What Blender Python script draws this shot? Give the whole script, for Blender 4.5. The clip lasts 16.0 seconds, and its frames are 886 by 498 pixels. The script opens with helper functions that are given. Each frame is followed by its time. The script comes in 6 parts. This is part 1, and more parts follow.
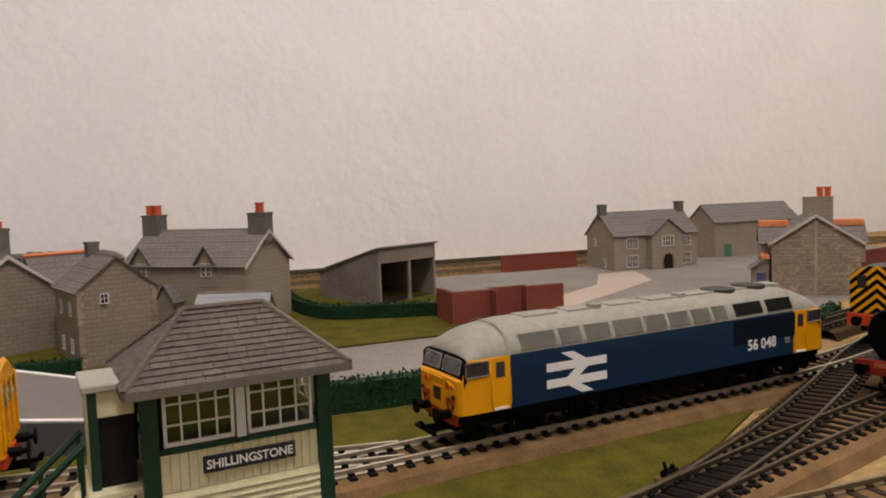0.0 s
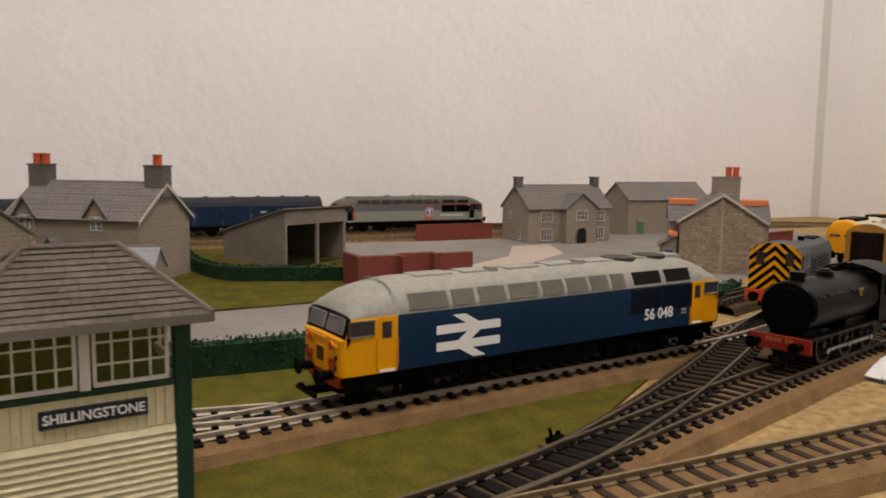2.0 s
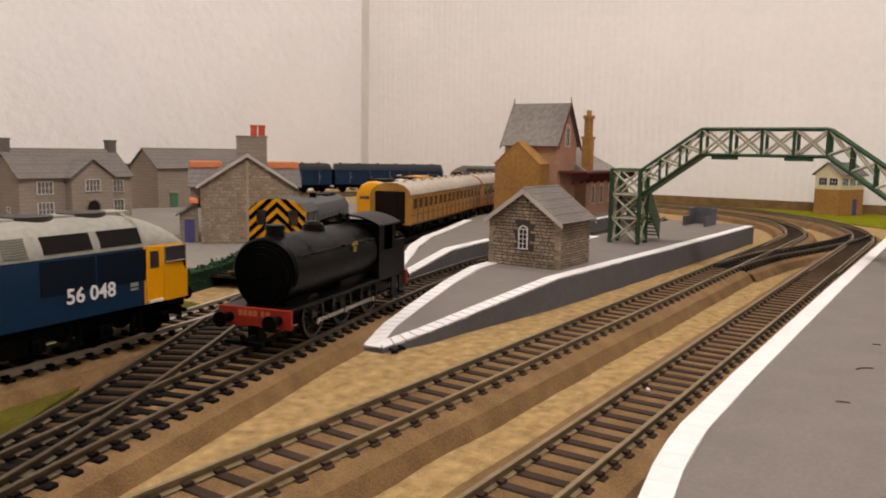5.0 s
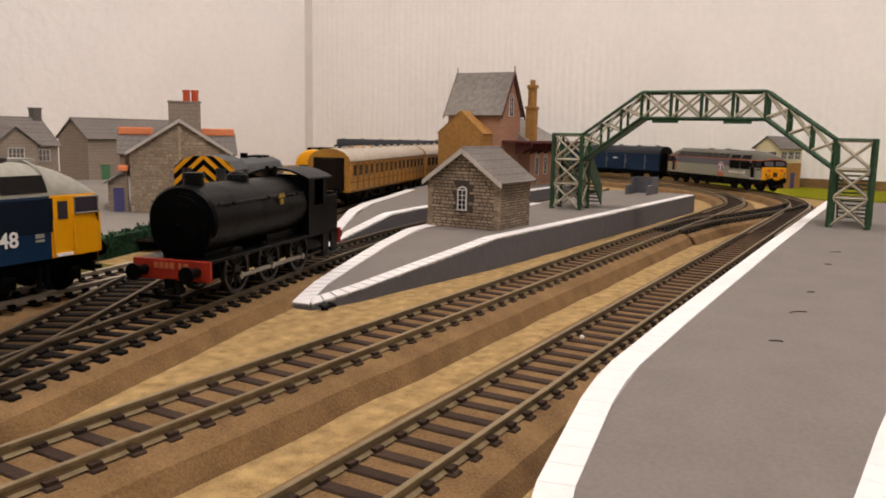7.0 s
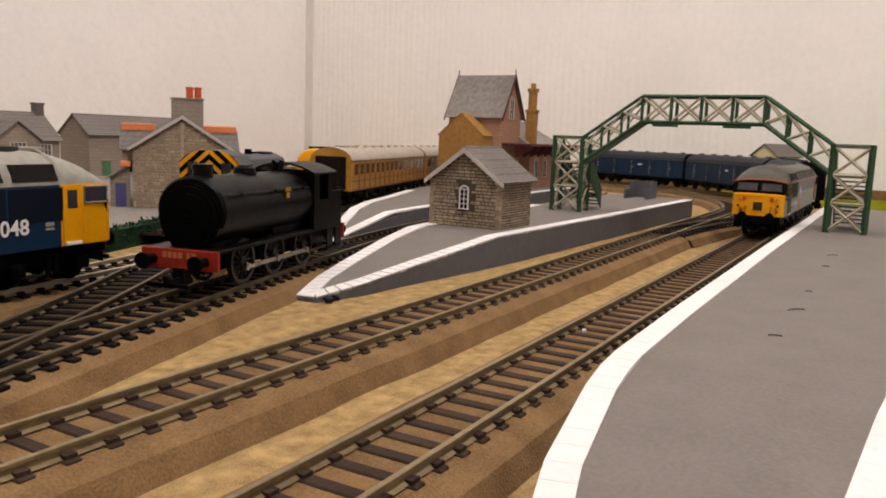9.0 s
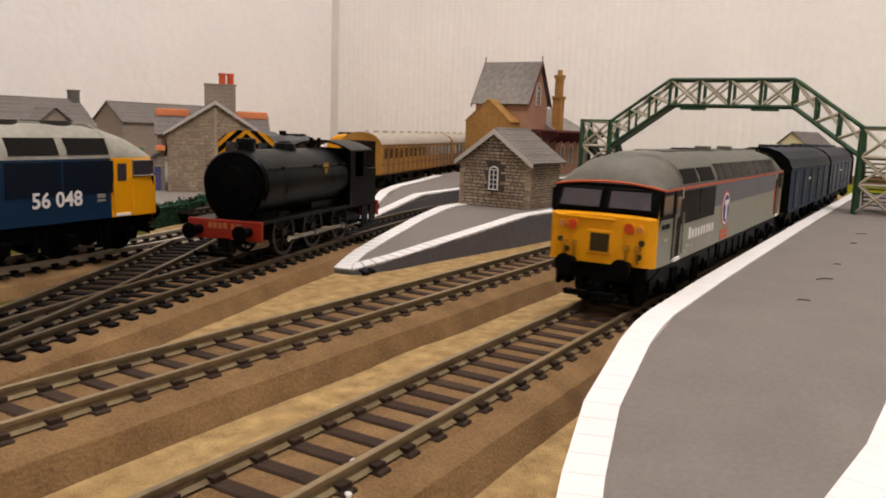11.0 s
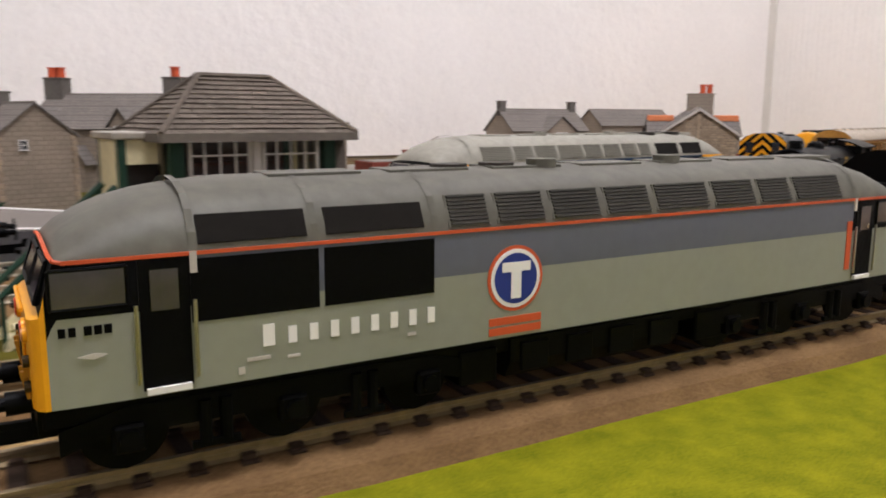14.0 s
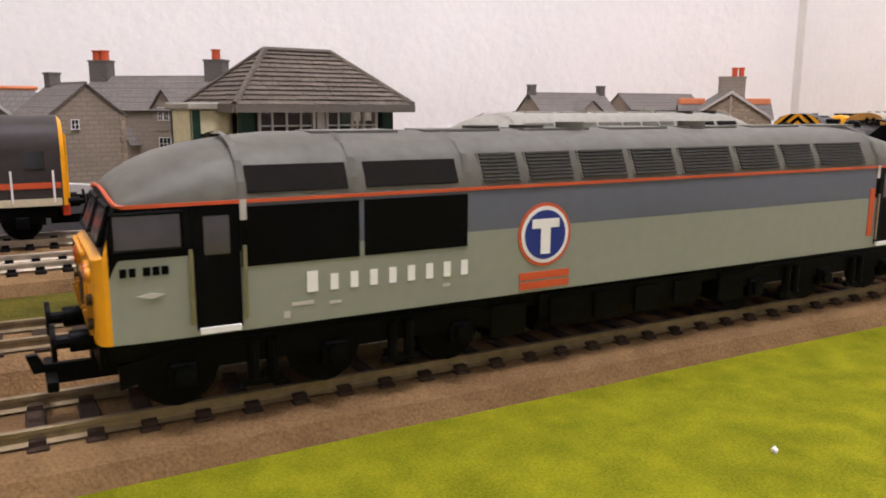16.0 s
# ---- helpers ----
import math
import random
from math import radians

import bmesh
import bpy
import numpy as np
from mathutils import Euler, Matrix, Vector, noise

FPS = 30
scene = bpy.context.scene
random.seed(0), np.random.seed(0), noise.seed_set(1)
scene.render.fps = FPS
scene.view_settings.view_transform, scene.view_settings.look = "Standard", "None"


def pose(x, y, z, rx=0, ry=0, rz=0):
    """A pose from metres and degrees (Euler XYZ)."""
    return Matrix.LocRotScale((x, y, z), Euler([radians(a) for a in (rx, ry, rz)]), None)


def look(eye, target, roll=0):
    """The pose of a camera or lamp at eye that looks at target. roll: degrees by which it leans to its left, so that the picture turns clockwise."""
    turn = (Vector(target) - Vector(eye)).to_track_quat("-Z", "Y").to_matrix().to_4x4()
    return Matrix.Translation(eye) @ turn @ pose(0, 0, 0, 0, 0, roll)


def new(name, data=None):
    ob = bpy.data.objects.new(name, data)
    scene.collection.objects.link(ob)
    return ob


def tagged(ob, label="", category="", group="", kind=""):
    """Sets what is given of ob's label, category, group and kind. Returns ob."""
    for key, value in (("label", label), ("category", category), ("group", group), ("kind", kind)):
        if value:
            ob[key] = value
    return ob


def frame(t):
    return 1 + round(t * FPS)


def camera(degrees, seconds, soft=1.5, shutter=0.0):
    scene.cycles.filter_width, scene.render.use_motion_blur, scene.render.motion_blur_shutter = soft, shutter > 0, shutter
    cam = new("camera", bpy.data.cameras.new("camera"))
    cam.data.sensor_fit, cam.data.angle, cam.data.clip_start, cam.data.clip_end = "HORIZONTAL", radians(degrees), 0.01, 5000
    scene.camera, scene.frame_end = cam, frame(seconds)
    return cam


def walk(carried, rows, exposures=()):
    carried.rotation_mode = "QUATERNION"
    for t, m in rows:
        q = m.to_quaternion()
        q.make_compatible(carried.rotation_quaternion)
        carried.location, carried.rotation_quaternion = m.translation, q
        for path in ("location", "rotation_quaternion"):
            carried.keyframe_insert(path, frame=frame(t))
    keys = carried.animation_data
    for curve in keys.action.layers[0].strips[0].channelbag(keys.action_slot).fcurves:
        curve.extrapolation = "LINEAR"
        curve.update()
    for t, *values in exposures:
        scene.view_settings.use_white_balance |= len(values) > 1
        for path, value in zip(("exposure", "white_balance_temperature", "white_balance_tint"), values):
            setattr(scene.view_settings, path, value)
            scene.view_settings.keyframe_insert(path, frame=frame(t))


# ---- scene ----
EXPOSURES = [(0.0, -0.2, 6480, 14), (1.5, -0.2, 6480, 13), (4.0, -0.06, 6520, 14), (9.0, 0.0, 6550, 15), (11.5, 0.03, 6350, 14), (12.5, 0.16, 6100, 14), (14.0, 0.25, 5900, 14), (16.0, 0.38, 5850, 17)]
cam = camera(58.9, 16.0, soft=1.8, shutter=0.4)
PATH = [
    (0, (0.0235, -0.0175, 0.1156), (0.3777, 0.9144, 0.0377), -2.01),
    (0.5, (0.0221, -0.0253, 0.116), (0.3961, 0.898, 0.0297), -1.43),
    (1, (0.0273, -0.0321, 0.1218), (0.4259, 0.8821, 0.0486), -0.83),
    (1.5, (0.0292, -0.0214, 0.113), (0.4429, 0.8842, 0.0203), -0.08),
    (2, (0.0424, -0.008, 0.1064), (0.4823, 0.883, -0.0055), 0.70),
    (2.5, (0.0548, -0.0002, 0.1033), (0.5292, 0.8727, -0.0102), 0.73),
    (3, (0.0791, 0.0077, 0.1039), (0.631, 0.8321, -0.0211), -0.04),
    (3.5, (0.1185, 0.0211, 0.1016), (0.8031, 0.7389, -0.0247), -0.40),
    (4, (0.1303, 0.0317, 0.092), (0.9016, 0.6584, -0.0182), 1.32),
    (4.5, (0.1416, 0.0343, 0.0886), (0.9474, 0.6156, -0.0236), 1.81),
    (5, (0.1505, 0.0344, 0.085), (0.9751, 0.5859, -0.0411), 1.02),
    (7.5, (0.1631, 0.0334, 0.0704), (1.0229, 0.5236, -0.0729), 1.48),
    (8, (0.1617, 0.0334, 0.0704), (1.0233, 0.5215, -0.0688), 1.78),
    (8.5, (0.1582, 0.0336, 0.0704), (1.018, 0.5257, -0.0663), 2.02),
    (9, (0.1574, 0.0339, 0.0681), (1.0167, 0.5256, -0.0723), 2.08),
    (11.5, (0.1365, 0.0315, 0.0614), (0.9652, 0.5678, -0.0989), 2.00),
    (12, (0.1124, 0.0186, 0.0613), (0.9032, 0.6061, -0.1106), 1.48),
    (12.5, (0.0756, 0.01, 0.0579), (0.8047, 0.6722, -0.1152), 1.65),
    (13, (0.0384, -0.0013, 0.0616), (0.6976, 0.7318, -0.1057), 0.79),
    (13.5, (-0.0034, -0.0162, 0.0658), (0.5786, 0.7805, -0.0972), 0.26),
    (14, (-0.0304, -0.0282, 0.0673), (0.4695, 0.822, -0.0979), 0.25),
    (14.5, (-0.0509, -0.0394, 0.0686), (0.3971, 0.8399, -0.093), 0.38),
    (15, (-0.0524, -0.0369, 0.061), (0.395, 0.8391, -0.1191), 0.41),
    (15.5, (-0.0475, -0.0333, 0.0607), (0.4196, 0.8312, -0.1245), 0.51),
    (16, (-0.0469, -0.0338, 0.0621), (0.4289, 0.8272, -0.118), 0.27),
]
walk(cam, [(t, look(eye, target, roll)) for t, eye, target, roll in PATH], exposures=EXPOSURES)

# ---- light: a warm-white domestic room, ceiling fitting above and behind the viewer ----
world = bpy.data.worlds.new("room_air")
scene.world = world
world.use_nodes = True
world.node_tree.nodes["Background"].inputs[0].default_value = (1.0, 0.95, 0.92, 1)
world.node_tree.nodes["Background"].inputs[1].default_value = 0.12


def area_lamp(name, at, target, size, watts, colour):
    data = bpy.data.lights.new(name, "AREA")
    data.shape, data.size, data.energy, data.color = "DISK", size, watts, colour
    ob = new(name, data)
    ob.matrix_world = look(at, target)
    return ob


bulb = bpy.data.lights.new("overhead_light", "POINT")
bulb.energy, bulb.color, bulb.shadow_soft_size = 32, (1.0, 0.95, 0.93), 0.12
new("overhead_light", bulb).location = (0.10, -0.2, 1.35)
# Unseen disc added as fill over the far tracks; no fitting of the room.
area_lamp("overhead_light", (1.0, 0.45, 1.42), (1.0, 0.45, 0), 0.3, 4.2, (1.0, 0.95, 0.93))


# ---- materials ----
def rgb(h):
    v = [int(h[i:i + 2], 16) / 255 for i in (0, 2, 4)]
    return [x / 12.92 if x <= 0.04045 else ((x + 0.055) / 1.055) ** 2.4 for x in v]


def mat(name, colour, rough=0.6, metal=0.0, vary=0.18, scale=260, bump=0.15, spec=0.28, island=0.0, second=None, coat=0.0):
    """A painted or natural surface: colour varied at two scales, fine relief."""
    m = bpy.data.materials.new(name)
    m.use_nodes = True
    nt = m.node_tree
    n, l = nt.nodes, nt.links
    b = n["Principled BSDF"]
    col = rgb(colour) if isinstance(colour, str) else colour
    sec = (rgb(second) if isinstance(second, str) else second) if second else [c * (1 - vary) for c in col]
    tc = n.new("ShaderNodeTexCoord")
    big = n.new("ShaderNodeTexNoise")
    big.inputs["Scale"].default_value, big.inputs["Detail"].default_value = scale * 0.13, 3
    fine = n.new("ShaderNodeTexNoise")
    fine.inputs["Scale"].default_value, fine.inputs["Detail"].default_value = scale * 2.2, 4
    add = n.new("ShaderNodeMath")
    add.operation = "ADD"
    half = n.new("ShaderNodeMath")
    half.operation, half.inputs[1].default_value = "MULTIPLY", 0.5
    ramp = n.new("ShaderNodeValToRGB")
    ramp.color_ramp.elements[0].position, ramp.color_ramp.elements[1].position = 0.36, 0.64
    ramp.color_ramp.elements[0].color = (*sec, 1)
    ramp.color_ramp.elements[1].color = (*[min(1, c * (1 + vary * 0.5)) for c in col], 1)
    for t in (big, fine):
        l.new(tc.outputs["Object"], t.inputs["Vector"])
    l.new(big.outputs[0], add.inputs[0])
    l.new(fine.outputs[0], add.inputs[1])
    l.new(add.outputs[0], half.inputs[0])
    l.new(half.outputs[0], ramp.inputs[0])
    last = ramp.outputs[0]
    if island:
        hsv = n.new("ShaderNodeHueSaturation")
        geo = n.new("ShaderNodeNewGeometry")
        info = n.new("ShaderNodeObjectInfo")
        mix = n.new("ShaderNodeMath")
        mix.operation = "ADD"
        l.new(geo.outputs["Random Per Island"], mix.inputs[0])
        l.new(info.outputs["Random"], mix.inputs[1])
        mr = n.new("ShaderNodeMapRange")
        mr.inputs["From Max"].default_value = 2.0
        mr.inputs["To Min"].default_value, mr.inputs["To Max"].default_value = 1 - island, 1 + island
        l.new(mix.outputs[0], mr.inputs[0])
        l.new(mr.outputs[0], hsv.inputs["Value"])
        l.new(last, hsv.inputs["Color"])
        last = hsv.outputs[0]
    l.new(last, b.inputs["Base Color"])
    rr = n.new("ShaderNodeMapRange")
    rr.inputs["To Min"].default_value, rr.inputs["To Max"].default_value = max(0.03, rough - 0.1), min(1, rough + 0.1)
    l.new(big.outputs[0], rr.inputs[0])
    l.new(rr.outputs[0], b.inputs["Roughness"])
    b.inputs["Metallic"].default_value = metal
    b.inputs["Specular IOR Level"].default_value = spec
    b.inputs["Coat Weight"].default_value = coat
    if bump:
        bp = n.new("ShaderNodeBump")
        bp.inputs["Strength"].default_value, bp.inputs["Distance"].default_value = bump, 0.0006
        l.new(fine.outputs[0], bp.inputs["Height"])
        l.new(bp.outputs[0], b.inputs["Normal"])
    return m


def brick_mat(name, c1, c2, mortar, w, h, joint=0.1, rough=0.85, rot=False):
    """Coursed masonry or slates on walls that stay far off; w, h: size of a piece in metres."""
    m = mat(name, c1, rough, vary=0.3, bump=0.1)
    nt = m.node_tree
    n, l = nt.nodes, nt.links
    b = n["Principled BSDF"]
    br = n.new("ShaderNodeTexBrick")
    br.inputs["Color1"].default_value, br.inputs["Color2"].default_value = (*rgb(c1), 1), (*rgb(c2), 1)
    br.inputs["Mortar"].default_value = (*rgb(mortar), 1)
    br.inputs["Scale"].default_value = 1.0
    br.inputs["Brick Width"].default_value, br.inputs["Row Height"].default_value = w, h
    br.inputs["Mortar Size"].default_value = h * joint
    br.inputs["Bias"].default_value = -0.1
    tc = n.new("ShaderNodeTexCoord")
    sep, comb, ad = n.new("ShaderNodeSeparateXYZ"), n.new("ShaderNodeCombineXYZ"), n.new("ShaderNodeMath")
    ad.operation = "ADD"
    nz = n.new("ShaderNodeTexNoise")
    nz.inputs["Scale"].default_value = 180
    l.new(tc.outputs["Object"], nz.inputs["Vector"])
    mixv = n.new("ShaderNodeMix")
    mixv.data_type = "VECTOR"
    mixv.inputs["Factor"].default_value = 0.0012
    l.new(tc.outputs["Object"], mixv.inputs[4])
    l.new(nz.outputs["Color"], mixv.inputs[5])
    l.new(mixv.outputs[1], sep.inputs[0])
    l.new(sep.outputs[0], ad.inputs[0])
    l.new(sep.outputs[1], ad.inputs[1])
    l.new(ad.outputs[0], comb.inputs[0])
    l.new(sep.outputs[2], comb.inputs[1])
    l.new(comb.outputs[0], br.inputs["Vector"])
    mx = n.new("ShaderNodeMix")
    mx.data_type, mx.blend_type = "RGBA", "MULTIPLY"
    mx.inputs["Factor"].default_value = 0.5
    old = b.inputs["Base Color"].links[0].from_socket
    gain = n.new("ShaderNodeMix")
    gain.data_type = "RGBA"
    gain.inputs["Factor"].default_value = 0.35
    l.new(br.outputs["Color"], gain.inputs[6])
    l.new(old, gain.inputs[7])
    l.new(gain.outputs[2], b.inputs["Base Color"])
    bp = n.new("ShaderNodeBump")
    bp.inputs["Strength"].default_value, bp.inputs["Distance"].default_value = 0.5, 0.0004
    bp.invert = True
    l.new(br.outputs["Fac"], bp.inputs["Height"])
    l.new(bp.outputs[0], b.inputs["Normal"])
    return m


def glass_mat(name, tint=(0.95, 0.94, 0.92), rough=0.02):
    m = bpy.data.materials.new(name)
    m.use_nodes = True
    b = m.node_tree.nodes["Principled BSDF"]
    b.inputs["Base Color"].default_value = (*tint, 1)
    b.inputs["Roughness"].default_value = rough
    b.inputs["Transmission Weight"].default_value = 1.0
    b.inputs["IOR"].default_value = 1.45
    return m


WALL = mat("embossed_wallpaper", "f4f1ed", 0.85, vary=0.04, scale=60, bump=0.0, spec=0.2)
M_SAND = mat("tan_ballast", "c0a270", 0.95, second="866c44", scale=1400, bump=0.9, spec=0.1)
M_BED = mat("brown_trackbed", "866a47", 0.9, second="6a5134", scale=700, bump=0.8, spec=0.15)
M_GRASS = mat("bright_grass_mat", "8c8a16", 0.95, second="686c0d", scale=900, bump=1.0, spec=0.05)
M_GRASS2 = mat("olive_grass_mat", "645d22", 0.95, second="454118", scale=500, bump=1.0, spec=0.05)
M_ROAD = mat("grey_card_road", "89827a", 0.85, second="7a746c", scale=120, bump=0.2)
M_BOARD = mat("painted_board", "7d7266", 0.8, scale=80)
M_NICKEL = mat("bright_nickel_rail", "c4b8a4", 0.35, metal=0.5, vary=0.2, scale=200, bump=0.05)
M_RAIL = mat("rusty_rail", "857456", 0.45, metal=0.35, vary=0.3, scale=200, bump=0.05)
M_SLEEPER2 = mat("brown_sleeper", "3a2d24", 0.8, vary=0.3, scale=400, bump=0.4, spec=0.12, island=0.35)
M_SLEEPER = mat("black_sleeper", "130e0b", 0.75, vary=0.3, scale=400, bump=0.4, spec=0.1, island=0.35)
M_RAILDARK = mat("grimy_rail", "5d503e", 0.45, metal=0.35, vary=0.3, scale=200, bump=0.05)
M_BEDDARK = mat("sooty_trackbed", "55432e", 0.9, second="3a2c1d", scale=500, bump=0.7, spec=0.1)
M_PLAT = mat("grey_platform", "78716a", 0.85, second="716a63", scale=420, bump=0.25)
M_PLATSIDE = mat("slate_platform_side", "5d5c60", 0.7, scale=120, bump=0.2)
M_WHITE = mat("white_edge_paint", "e9e6e2", 0.7, vary=0.05, scale=200, bump=0.15, island=0.04)
M_BLACK = mat("satin_black", "050505", 0.5, vary=0.3, scale=300, bump=0.15, spec=0.07)
M_SOOT = mat("weathered_black", "070707", 0.36, second="030303", scale=220, bump=0.12, spec=0.09)
M_YELLOW = mat("warning_yellow", "e8a008", 0.38, vary=0.06, scale=220, bump=0.03)
M_BLUE = mat("rail_blue", "132c45", 0.42, vary=0.12, scale=160, bump=0.04, spec=0.16)
M_DKBLUE = mat("dark_blue_black", "0d1622", 0.45, vary=0.15, scale=160, bump=0.04, spec=0.14)
M_GREYROOF = mat("light_grey_roof", "99968a", 0.6, second="8b887c", scale=160, bump=0.06)
M_TGREY = mat("freight_grey", "8e8f80", 0.5, vary=0.06, scale=160, bump=0.04)
M_TDARK = mat("slate_grey_band", "5e6068", 0.5, vary=0.06, scale=160, bump=0.04)
M_TROOF = mat("dull_grey_roof", "615f54", 0.5, second="535148", scale=140, bump=0.08)
M_ORANGE = mat("orange_line", "c8562c", 0.5, vary=0.05)
M_RED = mat("buffer_red", "8a2413", 0.5, vary=0.2, scale=240)
M_BUFF = mat("buffer_rust_orange", "a8431c", 0.55, vary=0.25, scale=240)
M_LOGOW = mat("white_lettering", "ece8e4", 0.6, vary=0.02, bump=0)
M_LOGOB = mat("roundel_blue", "26357f", 0.5, vary=0.02, bump=0)
M_GLASS = glass_mat("window_glazing")
M_DARKGLASS = mat("dark_glazing", "2a2c30", 0.12, vary=0.2, scale=60, bump=0, spec=0.8)
M_STEEL = mat("bright_steel", "a09a90", 0.3, metal=0.9, bump=0.05)
M_INTERIOR = mat("cab_interior", "5b4a44", 0.8)


# ---- mesh helpers: all local numbers are millimetres ----
def B():
    return bmesh.new()


def box(bm, x0, x1, y0, y1, z0, z1, bevel=0.0, mi=0):
    r = bmesh.ops.create_cube(bm, size=1)
    vs = r["verts"]
    for v in vs:
        v.co = Vector(((x0 + x1) / 2 + v.co.x * (x1 - x0), (y0 + y1) / 2 + v.co.y * (y1 - y0), (z0 + z1) / 2 + v.co.z * (z1 - z0)))
    fs = {f for v in vs for f in v.link_faces}
    for f in fs:
        f.material_index = mi
    if bevel:
        es = {e for v in vs for e in v.link_edges}
        bmesh.ops.bevel(bm, geom=list(es), offset=bevel, segments=1, affect="EDGES")
    return bm


def rod(bm, a, b, r, seg=10, r2=None):
    a, b = Vector(a), Vector(b)
    d = b - a
    res = bmesh.ops.create_cone(bm, cap_ends=True, segments=seg, radius1=r, radius2=r if r2 is None else r2, depth=d.length)
    q = Vector((0, 0, 1)).rotation_difference(d)
    for v in res["verts"]:
        v.co = q @ v.co + (a + b) / 2
    return bm


def prism(bm, pts, a, b, axis="y", mi=0):
    """A 2D outline pushed from a to b. axis y: pts are (x, z); x: (y, z); z: (x, y)."""
    def put(p, t):
        return {"y": (p[0], t, p[1]), "x": (t, p[0], p[1]), "z": (p[0], p[1], t)}[axis]
    va = [bm.verts.new(put(p, a)) for p in pts]
    vb = [bm.verts.new(put(p, b)) for p in pts]
    n = len(pts)
    fs = [bm.faces.new(va), bm.faces.new(vb[::-1])]
    for i in range(n):
        fs.append(bm.faces.new((va[i], vb[i], vb[(i + 1) % n], va[(i + 1) % n])))
    for f in fs:
        f.material_index = mi
    return bm


def plate(bm, pts, thick, mi=0):
    """A flat polygon of 3D points, given thickness along its normal, centred."""
    ps = [Vector(p) for p in pts]
    nrm = (ps[1] - ps[0]).cross(ps[-1] - ps[0]).normalized() * (thick / 2)
    va = [bm.verts.new(p - nrm) for p in ps]
    vb = [bm.verts.new(p + nrm) for p in ps]
    n = len(ps)
    fs = [bm.faces.new(va[::-1]), bm.faces.new(vb)]
    for i in range(n):
        fs.append(bm.faces.new((va[i], va[(i + 1) % n], vb[(i + 1) % n], vb[i])))
    for f in fs:
        f.material_index = mi
    return bm


def loft(bm, rings, mi=None, caps=True, closed=True):
    """Rings of equal counts of 3D points, skinned. mi: function of a face's centre."""
    vs = [[bm.verts.new(p) for p in r] for r in rings]
    fs = []
    n = len(vs[0])
    for a, b in zip(vs, vs[1:]):
        for i in range(n if closed else n - 1):
            j = (i + 1) % n
            fs.append(bm.faces.new((a[i], a[j], b[j], b[i])))
    if caps:
        fs += [bm.faces.new(vs[0][::-1]), bm.faces.new(vs[-1])]
    if mi:
        for f in fs:
            f.material_index = mi(f.calc_center_median())
    return bm


def strip(bm, line, half, z, mi=0):
    """A flat ribbon along a 2D line."""
    prev = None
    for i, p in enumerate(line):
        a, b = Vector(line[max(0, i - 1)]), Vector(line[min(len(line) - 1, i + 1)])
        t = (b - a).normalized()
        nx = Vector((-t.y, t.x)) * half
        cur = [bm.verts.new((p[0] + nx.x, p[1] + nx.y, z)), bm.verts.new((p[0] - nx.x, p[1] - nx.y, z))]
        if prev:
            bm.faces.new((prev[0], prev[1], cur[1], cur[0])).material_index = mi
        prev = cur
    return bm


def part(name, bm, material, parent, label="", smooth=False, kind=""):
    """Links a bmesh, in millimetres, as one mesh under a thing or a part."""
    bmesh.ops.recalc_face_normals(bm, faces=bm.faces)
    me = bpy.data.meshes.new(name)
    for v in bm.verts:
        v.co *= 0.001
    bm.to_mesh(me)
    bm.free()
    for m in material if isinstance(material, (list, tuple)) else [material]:
        me.materials.append(m)
    if smooth:
        me.polygons.foreach_set("use_smooth", [True] * len(me.polygons))
        me.set_sharp_from_angle(angle=radians(35))
    ob = new(name, me)
    ob.parent = parent
    if label or kind:
        tagged(ob, label=label, kind=kind)
    return ob


def thing(name, at, turn=0, label="", category="", group="", kind=""):
    """An Empty at a thing's base; at in metres, turn in degrees."""
    ob = new(name)
    ob.empty_display_size = 0.01
    ob.matrix_world = pose(*at, 0, 0, turn)
    return tagged(ob, label, category, group, kind)


def lettering(name, text, size, m, parent, material):
    """Raised words in the built-in font; size and m in millimetres."""
    cu = bpy.data.curves.new(name, "FONT")
    cu.body, cu.size, cu.extrude, cu.align_x, cu.align_y = text, size, 0.08, "CENTER", "CENTER"
    cu.resolution_u = 3
    cu.offset = size * 0.018
    tmp = bpy.data.objects.new(name, cu)
    scene.collection.objects.link(tmp)
    me = bpy.data.meshes.new_from_object(tmp.evaluated_get(bpy.context.evaluated_depsgraph_get()))
    bpy.data.objects.remove(tmp)
    me.transform(Matrix.Scale(0.001, 4) @ m)
    me.materials.clear()
    me.materials.append(material)
    ob = new(name, me)
    ob.parent = parent
    return ob


FRONT = Matrix.Rotation(radians(90), 4, "X")  # words upright, facing -y


# ---- room ----
def wall_sheet(name, x0, x1, y0, y1, z0, z1, label, material=None):
    bm = B()
    box(bm, x0 * 1000, x1 * 1000, y0 * 1000, y1 * 1000, z0 * 1000, z1 * 1000)
    return tagged(part(name, bm, material or WALL, None), label, "wall", kind="structure")


